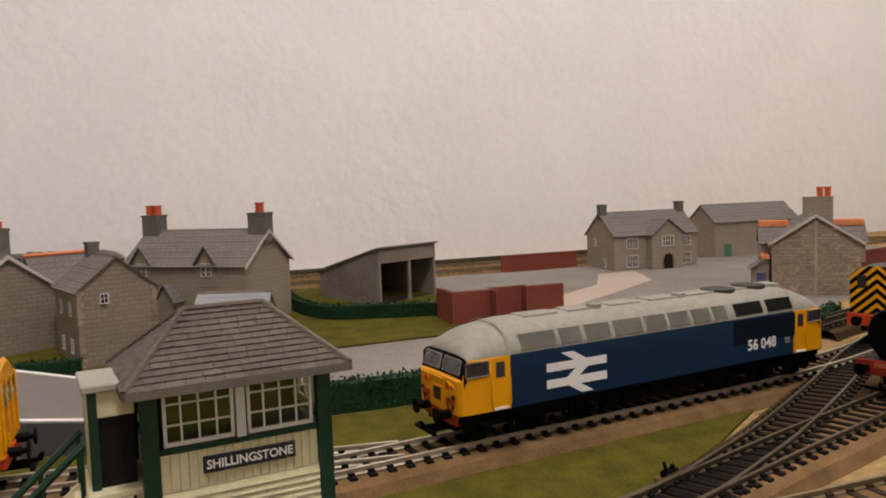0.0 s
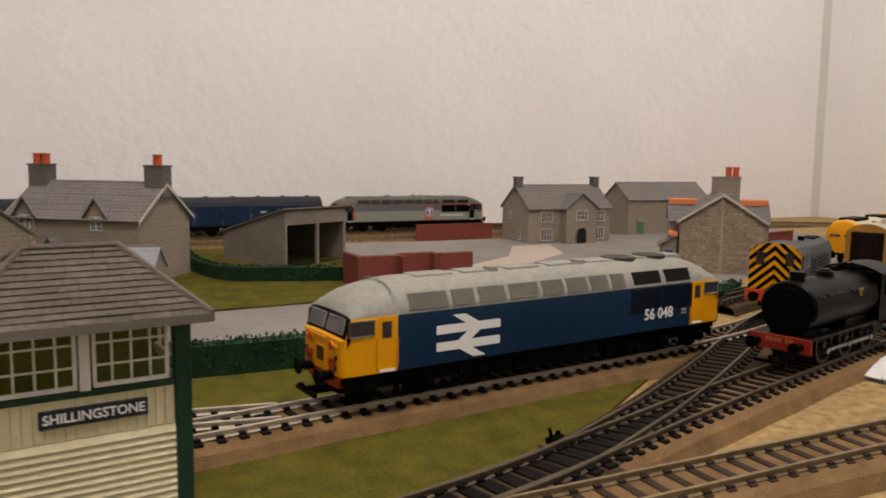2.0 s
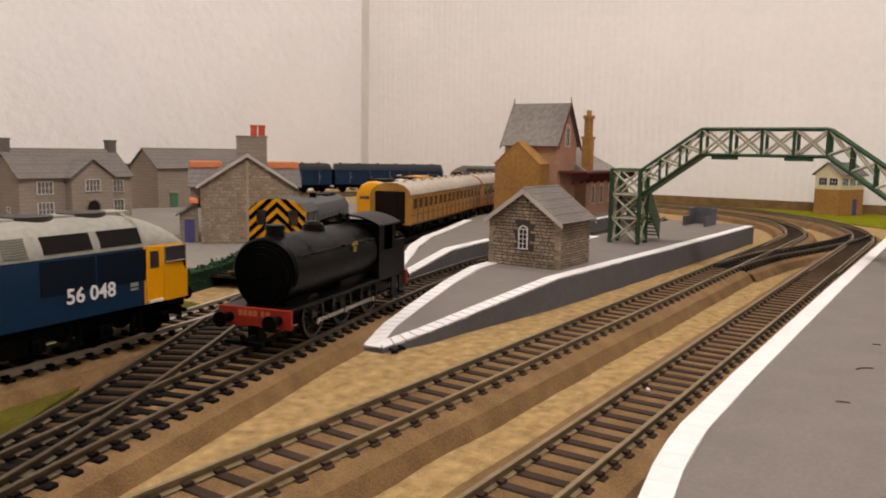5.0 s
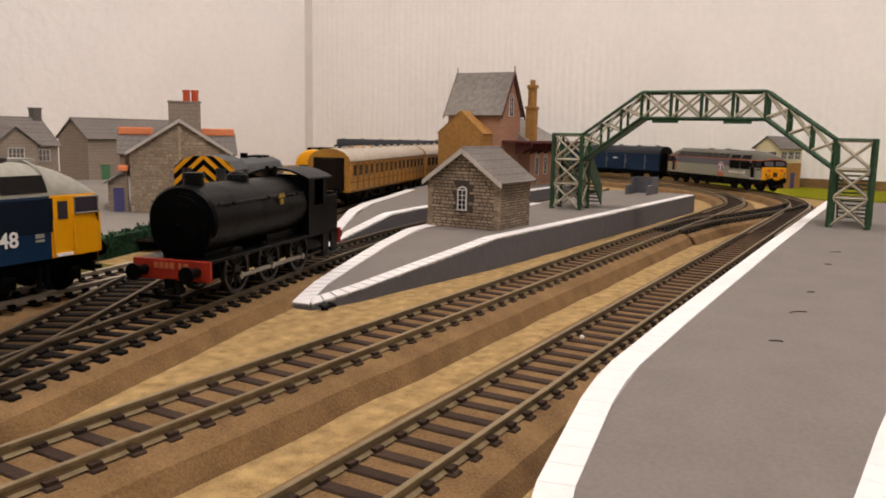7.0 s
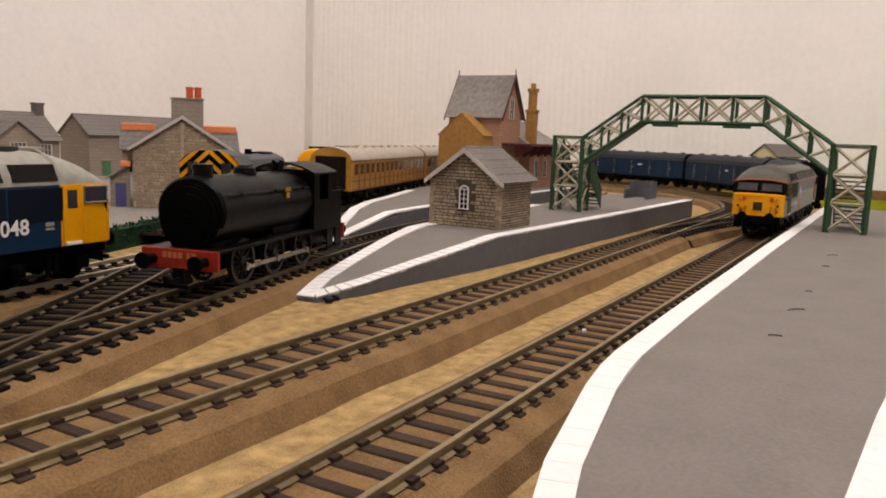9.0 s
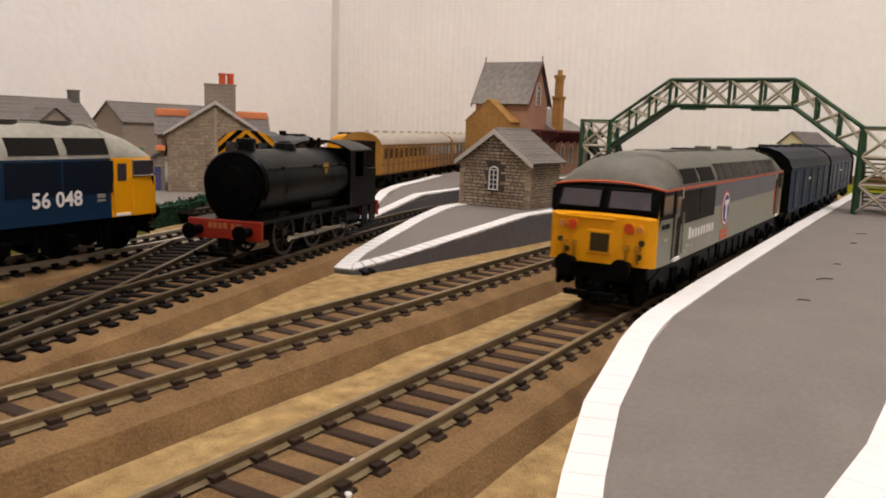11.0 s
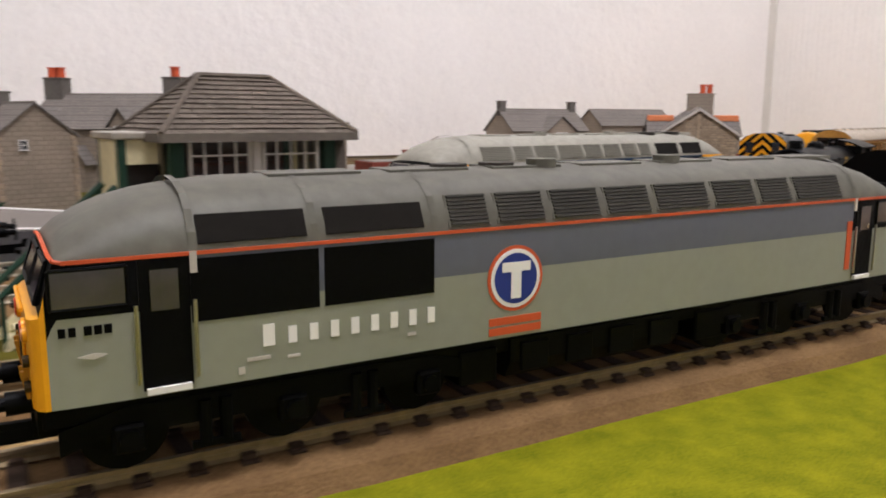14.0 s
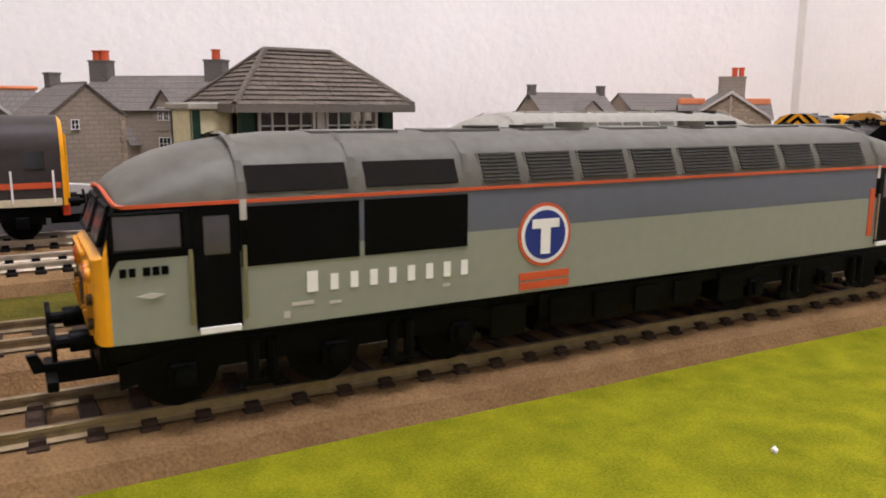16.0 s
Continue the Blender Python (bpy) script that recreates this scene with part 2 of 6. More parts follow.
def embossed(ob_mat, ribs):
    """Relief of white-painted textured wallpaper: vertical ribs and scattered blobs."""
    nt = ob_mat.node_tree
    n, l = nt.nodes, nt.links
    tc = n.new("ShaderNodeTexCoord")
    mp = n.new("ShaderNodeMapping")
    mp.inputs["Scale"].default_value = (85, 85, 9)
    a = n.new("ShaderNodeTexNoise")
    a.inputs["Scale"].default_value, a.inputs["Detail"].default_value = 1.0, 3
    v = n.new("ShaderNodeTexNoise")
    v.inputs["Scale"].default_value, v.inputs["Detail"].default_value = 45, 4
    ad = n.new("ShaderNodeMath")
    ad.operation = "ADD"
    bp = n.new("ShaderNodeBump")
    bp.inputs["Strength"].default_value, bp.inputs["Distance"].default_value = 0.45 if ribs else 0.45, 0.0022 if ribs else 0.005
    wave = n.new("ShaderNodeTexWave")
    wave.bands_direction = "Y"
    wave.inputs["Scale"].default_value, wave.inputs["Distortion"].default_value = 25, 2.5
    wave.inputs["Detail"].default_value, wave.inputs["Detail Scale"].default_value = 2, 0.6
    both = n.new("ShaderNodeMath")
    both.operation, both.inputs[1].default_value = "MULTIPLY_ADD", 0.45
    l.new(tc.outputs["Object"], wave.inputs["Vector"])
    l.new(wave.outputs["Fac"], both.inputs[0])
    l.new(v.outputs[0], both.inputs[2])
    l.new(tc.outputs["Object"], mp.inputs[0])
    l.new(mp.outputs[0], a.inputs["Vector"])
    l.new(tc.outputs["Object"], v.inputs["Vector"])
    l.new(a.outputs[0], ad.inputs[0])
    l.new(both.outputs[0], ad.inputs[1])
    l.new(ad.outputs[0] if ribs else v.outputs[0], bp.inputs["Height"])
    l.new(bp.outputs[0], n["Principled BSDF"].inputs["Normal"])


WALL2 = mat("ribbed_wallpaper", "f3f0ea", 0.85, vary=0.04, scale=60, bump=0.0, spec=0.2)
embossed(WALL, False)
embossed(WALL2, True)
WX, WY = 1.458, 1.115
wall_sheet("wall_back", -1.6, WX, WY, WY + 0.1, -0.9, 1.5, "white-painted embossed wallpaper wall behind the layout")
wall_sheet("wall_side", WX, WX + 0.1, -1.7, WY + 0.1, -0.9, 1.5, "white-painted ribbed wallpaper wall at the layout's end", WALL2)
wall_sheet("wall_front", -1.6, WX, -1.8, -1.7, -0.9, 1.5, "plain white-painted room wall")
wall_sheet("wall_left", -1.7, -1.6, -1.8, WY + 0.1, -0.9, 1.5, "plain white-painted room wall")
wall_sheet("ceiling", -1.6, WX, -1.7, WY, 1.5, 1.6, "plain white-painted ceiling")
# Thin grey strip added in the corner to draw its line of shade.
bm = B()
prism(bm, [(WX * 1000 - 11, WY * 1000), (WX * 1000, WY * 1000 - 11), (WX * 1000 + 2, WY * 1000 + 2)], -3, 1500, "z")
tagged(part("trim", bm, mat("corner_shade_grey", "d3cfc6", 0.7, vary=0.06), None), "pale grey strip added for the shade down the corner of the walls", "trim", kind="structure")
bm = B()
box(bm, -1600, WX * 1000, -1700, WY * 1000, -950, -900)
tagged(part("floor", bm, M_BOARD, None), "dull brown room floor under the layout", "floor", kind="structure")


def ground_z(x, y):
    """Height of the scenery in metres: level by the tracks, a little uneven in the village."""
    rise = 0.042 * (min(y, 0.80) - 0.55) if y > 0.55 else 0.0
    rise *= min(1.0, max(0.0, (0.885 - y) / 0.05))
    return rise + (0.0015 * noise.noise(Vector((x * 7, y * 7, 2))) * min(1.0, (y - 0.55) / 0.1) if 0.55 < y < 0.87 else 0.0)


def terrain(name, outline, material, lift, label, step=0.02, rough=0.0):
    """A sheet of scenery cut to an outline (metres), draped on the ground."""
    bm = B()
    vs = [bm.verts.new((x * 1000, y * 1000, 0)) for x, y in outline]
    bm.faces.new(vs)
    xs, ys = [p[0] for p in outline], [p[1] for p in outline]
    for k, (lo, hi) in enumerate(((min(xs), max(xs)), (min(ys), max(ys)))):
        c = lo + step
        while c < hi:
            nrm = (1, 0, 0) if k == 0 else (0, 1, 0)
            bmesh.ops.bisect_plane(bm, geom=bm.verts[:] + bm.edges[:] + bm.faces[:], plane_co=(c * 1000 * (k == 0), c * 1000 * (k == 1), 0), plane_no=nrm)
            c += step
    for v in bm.verts:
        x, y = v.co.x / 1000, v.co.y / 1000
        v.co.z = 1000 * (ground_z(x, y)) + lift + rough * noise.noise(Vector((x * 60, y * 60, 0)))
    return tagged(part(name, bm, material, None), label, "ground", kind="structure")


bm = B()
box(bm, -1500, WX * 1000, -130, WY * 1000, -40, -3)
tagged(part("baseboard", bm, M_BOARD, None), "painted timber baseboard of the model railway", "baseboard", kind="structure")
terrain("ground", [(-1.5, -0.13), (WX, -0.13), (WX, WY), (-1.5, WY)], M_SAND, 0, "tan granular ballast ground between model tracks", 0.025, 0.5)


# ---- tracks ----
def smooth_line(pts, step=0.004):
    """A Catmull-Rom line through points in metres, resampled evenly."""
    P = [Vector((2 * pts[0][0] - pts[1][0], 2 * pts[0][1] - pts[1][1]))] + [Vector(p) for p in pts]
    P.append(2 * P[-1] - P[-2])
    fine = []
    for a, b, c, d in zip(P, P[1:], P[2:], P[3:]):
        for k in range(24):
            t = k / 24
            fine.append(0.5 * (2 * b + (c - a) * t + (2 * a - 5 * b + 4 * c - d) * t * t + (3 * b - a - 3 * c + d) * t ** 3))
    fine.append(P[-2])
    out, need = [fine[0]], step
    for p, q in zip(fine, fine[1:]):
        L = (q - p).length
        while L >= need and L > 0:
            p = p + (q - p) * (need / L)
            out.append(p)
            L = (q - p).length
            need = step
        need -= L
    return out


def at_length(line, s, step):
    i = min(max(int(s / step), 0), len(line) - 2)
    return line[i] + (line[i + 1] - line[i]) * (s / step - i), (line[i + 1] - line[i]).normalized()


def sleeper_mesh(material, half):
    bm = B()
    box(bm, -1.7, 1.7, -half, half, -1.9, 0, 0.3)
    for y in (-8.6, 8.6):
        box(bm, -1.3, 1.3, y - 2.0, y + 2.0, 0, 0.9)
    bmesh.ops.recalc_face_normals(bm, faces=bm.faces)
    me = bpy.data.meshes.new("sleeper")
    for v in bm.verts:
        v.co *= 0.001
    bm.to_mesh(me)
    bm.free()
    me.materials.append(material)
    return me


SLEEPER, SLEEPER2 = sleeper_mesh(M_SLEEPER, 13.2), sleeper_mesh(M_SLEEPER2, 11.6)
RAIL_Z = 0.010


def track(line, label, near, lift=0.0, bed=True, pitch=0.0082, brown=False, metal=None):
    """A length of track: two rails, sleepers (those of the stretch near one by one), and its raised bed. near: (x0, x1)."""
    step = 0.004
    th = thing("railway_track", (line[0][0], line[0][1], 0), 0, label, "railway track", "model tracks")
    org = Vector((line[0][0], line[0][1]))
    prof = [(-0.65, -0.1), (-0.5, 0), (0.5, 0), (0.65, -0.1), (0.6, -0.9), (0.4, -1.1), (0.4, -2.0), (1.3, -2.5), (-1.3, -2.5), (-0.4, -2.0), (-0.4, -1.1), (-0.6, -0.9)]
    z = RAIL_Z * 1000 + lift
    for side in (-1, 1):
        rings = []
        for i in range(0, len(line), 2):
            t = (line[min(i + 1, len(line) - 1)] - line[max(0, i - 1)]).normalized()
            nx = Vector((-t.y, t.x))
            p = (line[i] - org) * 1000 + nx * side * 8.6
            rings.append([(p.x + nx.x * a, p.y + nx.y * a, z + b) for a, b in prof])
        part("rail", loft(B(), rings), metal or (M_RAIL if brown else M_RAILDARK), th)
    far, hw = B(), 11.6 if brown else 13.2
    total, s, made = step * (len(line) - 2), 0.003, 0
    while s < total:
        p, t = at_length(line, s, step)
        m = Matrix.LocRotScale((*(p - org), RAIL_Z - 0.0025 + lift * 0.001), Euler((0, 0, math.atan2(t.y, t.x) + random.uniform(-0.012, 0.012))), None)
        if near[0] <= p.x <= near[1] and p.y < 0.5 and made < 300:
            ob = new("sleeper", SLEEPER2 if brown else SLEEPER)
            ob.parent, ob.matrix_basis = th, m
            made += 1
        else:
            mm = Matrix.Scale(1000, 4) @ m @ Matrix.Scale(0.001, 4)
            vs = [far.verts.new(mm @ Vector(c)) for c in [(a, b, c) for c in (0, -1.9) for a, b in ((-1.7, -hw), (1.7, -hw), (1.7, hw), (-1.7, hw))]]
            for q in ((0, 1, 2, 3), (0, 1, 5, 4), (1, 2, 6, 5), (2, 3, 7, 6), (3, 0, 4, 7)):
                far.faces.new([vs[k] for k in q])
        s += pitch * random.uniform(0.97, 1.03)
    if far.verts:
        part("sleepers_beyond", far, M_SLEEPER2 if brown else M_SLEEPER, th, kind="stuff")
    else:
        far.free()
    if bed:
        bm = B()
        rings = []
        for i in range(0, len(line), 3):
            t = (line[min(i + 1, len(line) - 1)] - line[max(0, i - 1)]).normalized()
            nx = Vector((-t.y, t.x))
            p = line[i] * 1000
            w = [1.6 * noise.noise(Vector((p.x * 0.03, p.y * 0.03, k * 9))) for k in (1, 2)]
            zt = (7.0 if brown else 6.8) + lift
            rings.append([(p.x + nx.x * a, p.y + nx.y * a, b) for a, b in ((-20.5 + w[0], -0.6), (-17.2 + w[0] * 0.5, zt - 1.9), (-13.2 + w[0] * 0.3, zt - 0.3), (-10.5, zt), (10.5, zt), (13.2 + w[1] * 0.3, zt - 0.3), (17.2 + w[1] * 0.5, zt - 1.9), (20.5 + w[1], -0.6))])
        loft(bm, rings, closed=False, caps=False)
        tagged(part("trackbed", bm, M_BED if brown or metal else M_BEDDARK, None, smooth=True), "brown painted raised bed under a model track", "trackbed", kind="structure")
    return th


YM, XC, RC = 0.1125, 0.94, 0.438
YB = YM + 2 * RC
loop = [Vector((-1.15 + 0.02 * i, YB)) for i in range(int((XC + 1.15) / 0.02))]
loop += [Vector((XC + RC * math.cos(radians(90 - a)), YM + RC + RC * math.sin(radians(90 - a)))) for a in range(0, 181, 3)]
loop += [Vector((XC - 0.02 * i, YM)) for i in range(1, 92)]
MAIN = smooth_line(loop)
track(MAIN, "brown-sleepered main line with rusty rails, a loop", (-0.16, 0.72), pitch=0.0088, brown=True)
inner = [Vector((-0.8 + 0.04 * i, 0.170)) for i in range(43)]
inner += [Vector((0.93 + 0.371 * math.cos(radians(-90 + a)), 0.541 + 0.371 * math.sin(radians(-90 + a)))) for a in range(4, 181, 6)]
inner += [Vector((0.90 - 0.04 * i, 0.912)) for i in range(1, 46)]
INNER = smooth_line(inner)
track(INNER, "brown-sleepered inner line with rusty rails", (0.05, 0.85), pitch=0.0092, brown=True)
LOOP3 = smooth_line([(0.02, 0.1705), (0.09, 0.175), (0.17, 0.193), (0.27, 0.224), (0.36, 0.250), (0.446, 0.274), (0.53, 0.294), (0.62, 0.309), (0.75, 0.318), (0.95, 0.322), (1.08, 0.345)])
track(LOOP3, "dark platform loop track with points at its end", (0.06, 0.62), lift=0.15, metal=M_RAILDARK)
BRANCH = smooth_line([(0.10, 0.176), (0.18, 0.1945), (0.24, 0.221), (0.28, 0.242), (0.346, 0.281), (0.42, 0.327), (0.50, 0.366), (0.60, 0.405), (0.72, 0.447), (0.9, 0.50), (1.15, 0.56)])
track(BRANCH, "dark siding track crossing to the goods yard", (0.1, 0.56), lift=0.3)
SIDING = smooth_line([(-0.75, 0.262), (-0.1, 0.262), (0.05, 0.272), (0.158, 0.2865), (0.33, 0.309), (0.42, 0.331), (0.47, 0.353)])
track(SIDING, "dark siding track beside the road hedge", (-0.05, 0.45), lift=0.45, metal=M_NICKEL)
SIDING2 = smooth_line([(-0.75, 0.318), (-0.05, 0.312), (0.06, 0.292), (0.12, 0.282)])
track(SIDING2, "dark siding track by the signal box", (-0.15, 0.12), lift=0.6, metal=M_NICKEL)
YARD = smooth_line([(0.46, 0.405), (0.56, 0.44), (0.70, 0.492), (0.9, 0.555), (1.15, 0.62)])
track(YARD, "dark goods yard track", (0.45, 0.5), lift=0.2)
CROSS = smooth_line([(0.70, 0.168), (0.78, 0.160), (0.86, 0.142), (0.94, 0.127), (1.02, 0.119)])
track(CROSS, "crossover track between the two main lines", (0.7, 1.0), lift=0.2, metal=M_RAILDARK)
BACK2 = smooth_line([(-1.1, 1.05), (-0.3, 1.05), (0.4, 1.05), (0.8, 1.05)])
track(BACK2, "dark storage track by the wall", (9, 9))


# ---- scenery sheets ----
def sheet(name, outline, material, z, label, bevel=0.0):
    bm = B()
    prism(bm, [(x * 1000, y * 1000) for x, y in outline], -2.5, z, "z")
    return tagged(part(name, bm, material, None), label, "ground", kind="structure")


sheet("grass_front", [(-1.2, -0.13), (0.36, -0.13), (0.30, -0.03), (0.236, 0.022), (0.215, 0.06), (0.205, 0.0935), (-1.2, 0.0935)], M_GRASS, 1.6, "bright yellow-green grass mat in front of the main line")
sheet("grass_siding", [(-0.5, 0.196), (0.09, 0.196), (0.14, 0.2), (0.20, 0.2245), (0.25, 0.251), (0.30, 0.2845), (0.14, 0.264), (0.05, 0.251), (-0.5, 0.24)], M_GRASS2, 1.4, "olive grass mat between sidings")
sheet("grass_verge", [(-0.4, 0.336), (0.05, 0.318), (0.16, 0.312), (0.33, 0.334), (0.42, 0.358), (0.42, 0.392), (0.20, 0.372), (-0.4, 0.37)], M_GRASS2, 1.2, "olive grass verge beside the siding")
terrain("road", [(-0.6, 0.385), (0.20, 0.385), (0.43, 0.405), (0.53, 0.47), (0.62, 0.52), (0.80, 0.56), (1.0, 0.62), (1.0, 0.84), (0.30, 0.84), (0.30, 0.60), (0.25, 0.545), (0.05, 0.535), (-0.6, 0.53)], M_ROAD, 0.9, "grey card road and yard in the village")
terrain("grass_village", [(-0.7, 0.534), (0.04, 0.538), (0.245, 0.549), (0.297, 0.604), (0.297, 0.90), (-0.7, 0.90)], M_GRASS2, 1.3, "olive grass lawn around the stone cottages")
terrain("path", [(0.36, 0.59), (0.54, 0.70), (0.56, 0.76), (0.51, 0.76), (0.47, 0.70), (0.33, 0.62)], mat("pale_path", "b8a898", 0.85, vary=0.1, scale=120), 1.3, "pale worn path across the yard")
sheet("grass_end", [(1.30, -0.13), (WX, -0.13), (WX, 0.62), (1.44, 0.62), (1.40, 0.4), (1.34, 0.25), (1.2, 0.10)], M_GRASS, 1.5, "bright grass mat beyond the curve")
sheet("grass_corner", [(0.28, 0.93), (0.9, 0.93), (0.9, 0.955), (0.28, 0.955)], M_GRASS, 1.3, "green strip along the back track")


# ---- platforms ----
def platform(name, outline, slopes, label, side=None, edge=0.0075, joint=0.88):
    """A ramp-ended platform: grey top, dark sides and white coping slabs. outline in metres, counter-clockwise; slopes(x, y) gives the top in mm; side: vertices after which an edge carries coping."""
    th = thing(name, (0, 0, 0), 0, label, "platform")
    n = len(outline)
    bm = B()
    top = [bm.verts.new((x * 1000, y * 1000, slopes(x, y))) for x, y in outline]
    low = [bm.verts.new((x * 1000, y * 1000, -1)) for x, y in outline]
    bm.faces.new(top)
    bm.faces.new(low[::-1])
    for i in range(n):
        bm.faces.new((top[i], low[i], low[(i + 1) % n], top[(i + 1) % n])).material_index = 1
    bmesh.ops.triangulate(bm, faces=[f for f in bm.faces if f.material_index == 0])
    part("deck", bm, [M_PLAT, M_PLATSIDE], th)
    V = [Vector(p) for p in outline]
    inner = []
    for i in range(n):
        a, b, c = V[i - 1], V[i], V[(i + 1) % n]
        n1, n2 = [Vector((-(q - p).y, (q - p).x)).normalized() for p, q in ((a, b), (b, c))]
        k = (n1 + n2).normalized()
        inner.append(b + k * edge / max(0.45, k.dot(n1)))
    for i in side:
        a, b, ia, ib = V[i], V[(i + 1) % n], inner[i], inner[(i + 1) % n]
        cuts = max(1, round((b - a).length / 0.0064))
        for k in range(cuts):
            q = [a.lerp(b, k / cuts), a.lerp(b, (k + joint) / cuts), ia.lerp(ib, (k + joint) / cuts), ia.lerp(ib, k / cuts)]
            bm = B()
            t = [bm.verts.new((p.x * 1000, p.y * 1000, slopes(p.x, p.y) + 0.45)) for p in q]
            d = [bm.verts.new((p.x * 1000, p.y * 1000, slopes(p.x, p.y) - 0.7)) for p in q]
            bm.faces.new(t)
            for j in range(4):
                bm.faces.new((t[j], d[j], d[(j + 1) % 4], t[(j + 1) % 4]))
            part("coping_slab", bm, M_WHITE, th)
    return th


def ramp(x0, x1, lo=2.0, hi=16.5):
    return lambda x, y: lo + (hi - lo) * min(1, max(0, (x - x0) / (x1 - x0)))


P1 = [(0.402, 0.232), (0.428, 0.2265), (0.47, 0.2225), (0.535, 0.2155), (0.70, 0.210), (0.943, 0.2045), (0.955, 0.209), (0.955, 0.290), (0.75, 0.290), (0.62, 0.283), (0.55, 0.2765), (0.50, 0.269), (0.455, 0.259), (0.425, 0.2515), (0.401, 0.2415)]
platform("island_platform", P1, ramp(0.40, 0.535), "grey island platform with white edging and a ramp end", (14, 13, 12, 11, 10, 9, 8, 0, 1, 2, 3, 4))
P2 = [(0.2265, 0.0465), (0.25, 0.0375), (0.29, 0.0297), (0.345, 0.0245), (0.42, 0.023), (0.98, 0.023), (0.98, 0.0905), (0.60, 0.0920), (0.40, 0.0915), (0.345, 0.0906), (0.318, 0.0886), (0.284, 0.0838), (0.2585, 0.0772), (0.241, 0.0718), (0.2285, 0.0660)]
P2S = ramp(0.222, 0.33, 3.4)
platform("side_platform", P2, P2S, "grey side platform with broad white edging", (0, 1, 2, 3, 6, 7, 8, 9, 10, 11, 12, 13), 0.0068, 0.985)
P3 = [(0.505, 0.3145), (0.55, 0.3205), (0.635, 0.3315), (0.75, 0.3435), (1.05, 0.354), (1.05, 0.480), (0.86, 0.463), (0.80, 0.444), (0.72, 0.413), (0.65, 0.388), (0.584, 0.356), (0.53, 0.331)]
platform("station_platform", P3, ramp(0.50, 0.60), "grey main platform before the station building", (0, 1, 2, 3, 7, 8, 9, 10, 11))
P4 = [(0.015, 0.351), (0.015, 0.427), (-0.0155, 0.46), (-0.061, 0.51), (-0.10, 0.545), (-0.24, 0.56), (-0.24, 0.481), (-0.0405, 0.379)]
platform("loading_dock", P4, lambda x, y: 17.0, "grey goods loading dock with thin white edging", (1, 2, 3, 6, 7), 0.0035, 0.99)


M_LAMPRED = mat("orange_lamp", "c8401c", 0.4)
M_BARGE = mat("pale_bargeboard", "bdb5ac", 0.75, vary=0.1, scale=200)
M_FADED = mat("faded_pink_lens", "c08050", 0.4)
M_HOSEY = mat("hose_yellow", "a87414", 0.6)
M_FANMESH = mat("dark_fan_mesh", "37322b", 0.6)
M_SMOKED = mat("smoked_panel", "1a1714", 0.75, bump=0, spec=0.1)
M_GRILLE = mat("grille_dark", "35332d", 0.6)
M_LOUVRE = mat("shaded_louvre_grey", "7d7a6e", 0.65)
M_HORN = mat("dark_grille", "3a2c10", 0.7)
# Base lighter and pinker than dark glazing: pale reflections put into the colour.
M_SCREEN = mat("cab_windscreen", "413b40", 0.12, vary=0.3, scale=70, bump=0, spec=0.8)


# ---- locomotives and carriages (local: x along the track, leading end at -x, z from rail top, millimetres) ----
def wheelset(bogie_ob, x, r, gauge=8.3, spokes=False):
    bm = B()
    for y in (-gauge, gauge):
        rod(bm, (x, y - 1.1, r), (x, y + 1.1, r), r, 18)
    rod(bm, (x, -gauge, r), (x, gauge, r), 1.0, 8)
    part("wheelset", bm, M_BLACK, bogie_ob, smooth=True)


def bogie(th, x, wheels, r=7.2, width=15.2, base=46, material=None):
    """A side-framed bogie with axleboxes, springs and brake rigging."""
    bm = B()
    for s in (-1, 1):
        y = s * width
        prism(bm, [(x - base / 2 - 6, 6), (x - base / 2 - 6, 10), (x - base / 2 + 4, 12.4), (x + base / 2 - 4, 12.4), (x + base / 2 + 6, 10), (x + base / 2 + 6, 6), (x + base / 2, 7.8), (x - base / 2, 7.8)], y - 0.7, y + 0.7, "y")
        for w in wheels:
            box(bm, x + w - 2.6, x + w + 2.6, y - 1.3 + s * 0.4, y + 1.3 + s * 0.4, 4.8, 9.6, 0.5)
            rod(bm, (x + w, y + s * 1.2, 7.2), (x + w, y + s * 2.6, 7.2), 1.7, 10)
        for a, b in zip(wheels, wheels[1:]):
            c = x + (a + b) / 2
            for k in (-1.7, 1.7):
                rod(bm, (c + k, y + s * 0.9, 4.2), (c + k, y + s * 0.9, 11.5), 1.1, 8)
            box(bm, c - 4, c + 4, y - 0.5 + s * 0.9, y + 0.5 + s * 0.9, 3.4, 4.6)
    box(bm, x - base / 2, x + base / 2, -width, width, 9, 11)
    ob = part("bogie", bm, material or M_BLACK, th)
    for w in wheels:
        wheelset(ob, x + w, r)
    return ob


def buffers(th, x, d, z=13.8, y=9.2, material=None):
    for s in (-1, 1):
        bm = B()
        rod(bm, (x, s * y, z), (x + d * 4.6, s * y, z), 1.9, 12)
        rod(bm, (x + d * 4.6, s * y, z), (x + d * 6.6, s * y, z), 1.1, 10)
        rod(bm, (x + d * 6.6, s * y, z), (x + d * 7.4, s * y, z), 3.2, 14)
        part("buffer", bm, material or M_BLACK, th, smooth=True)


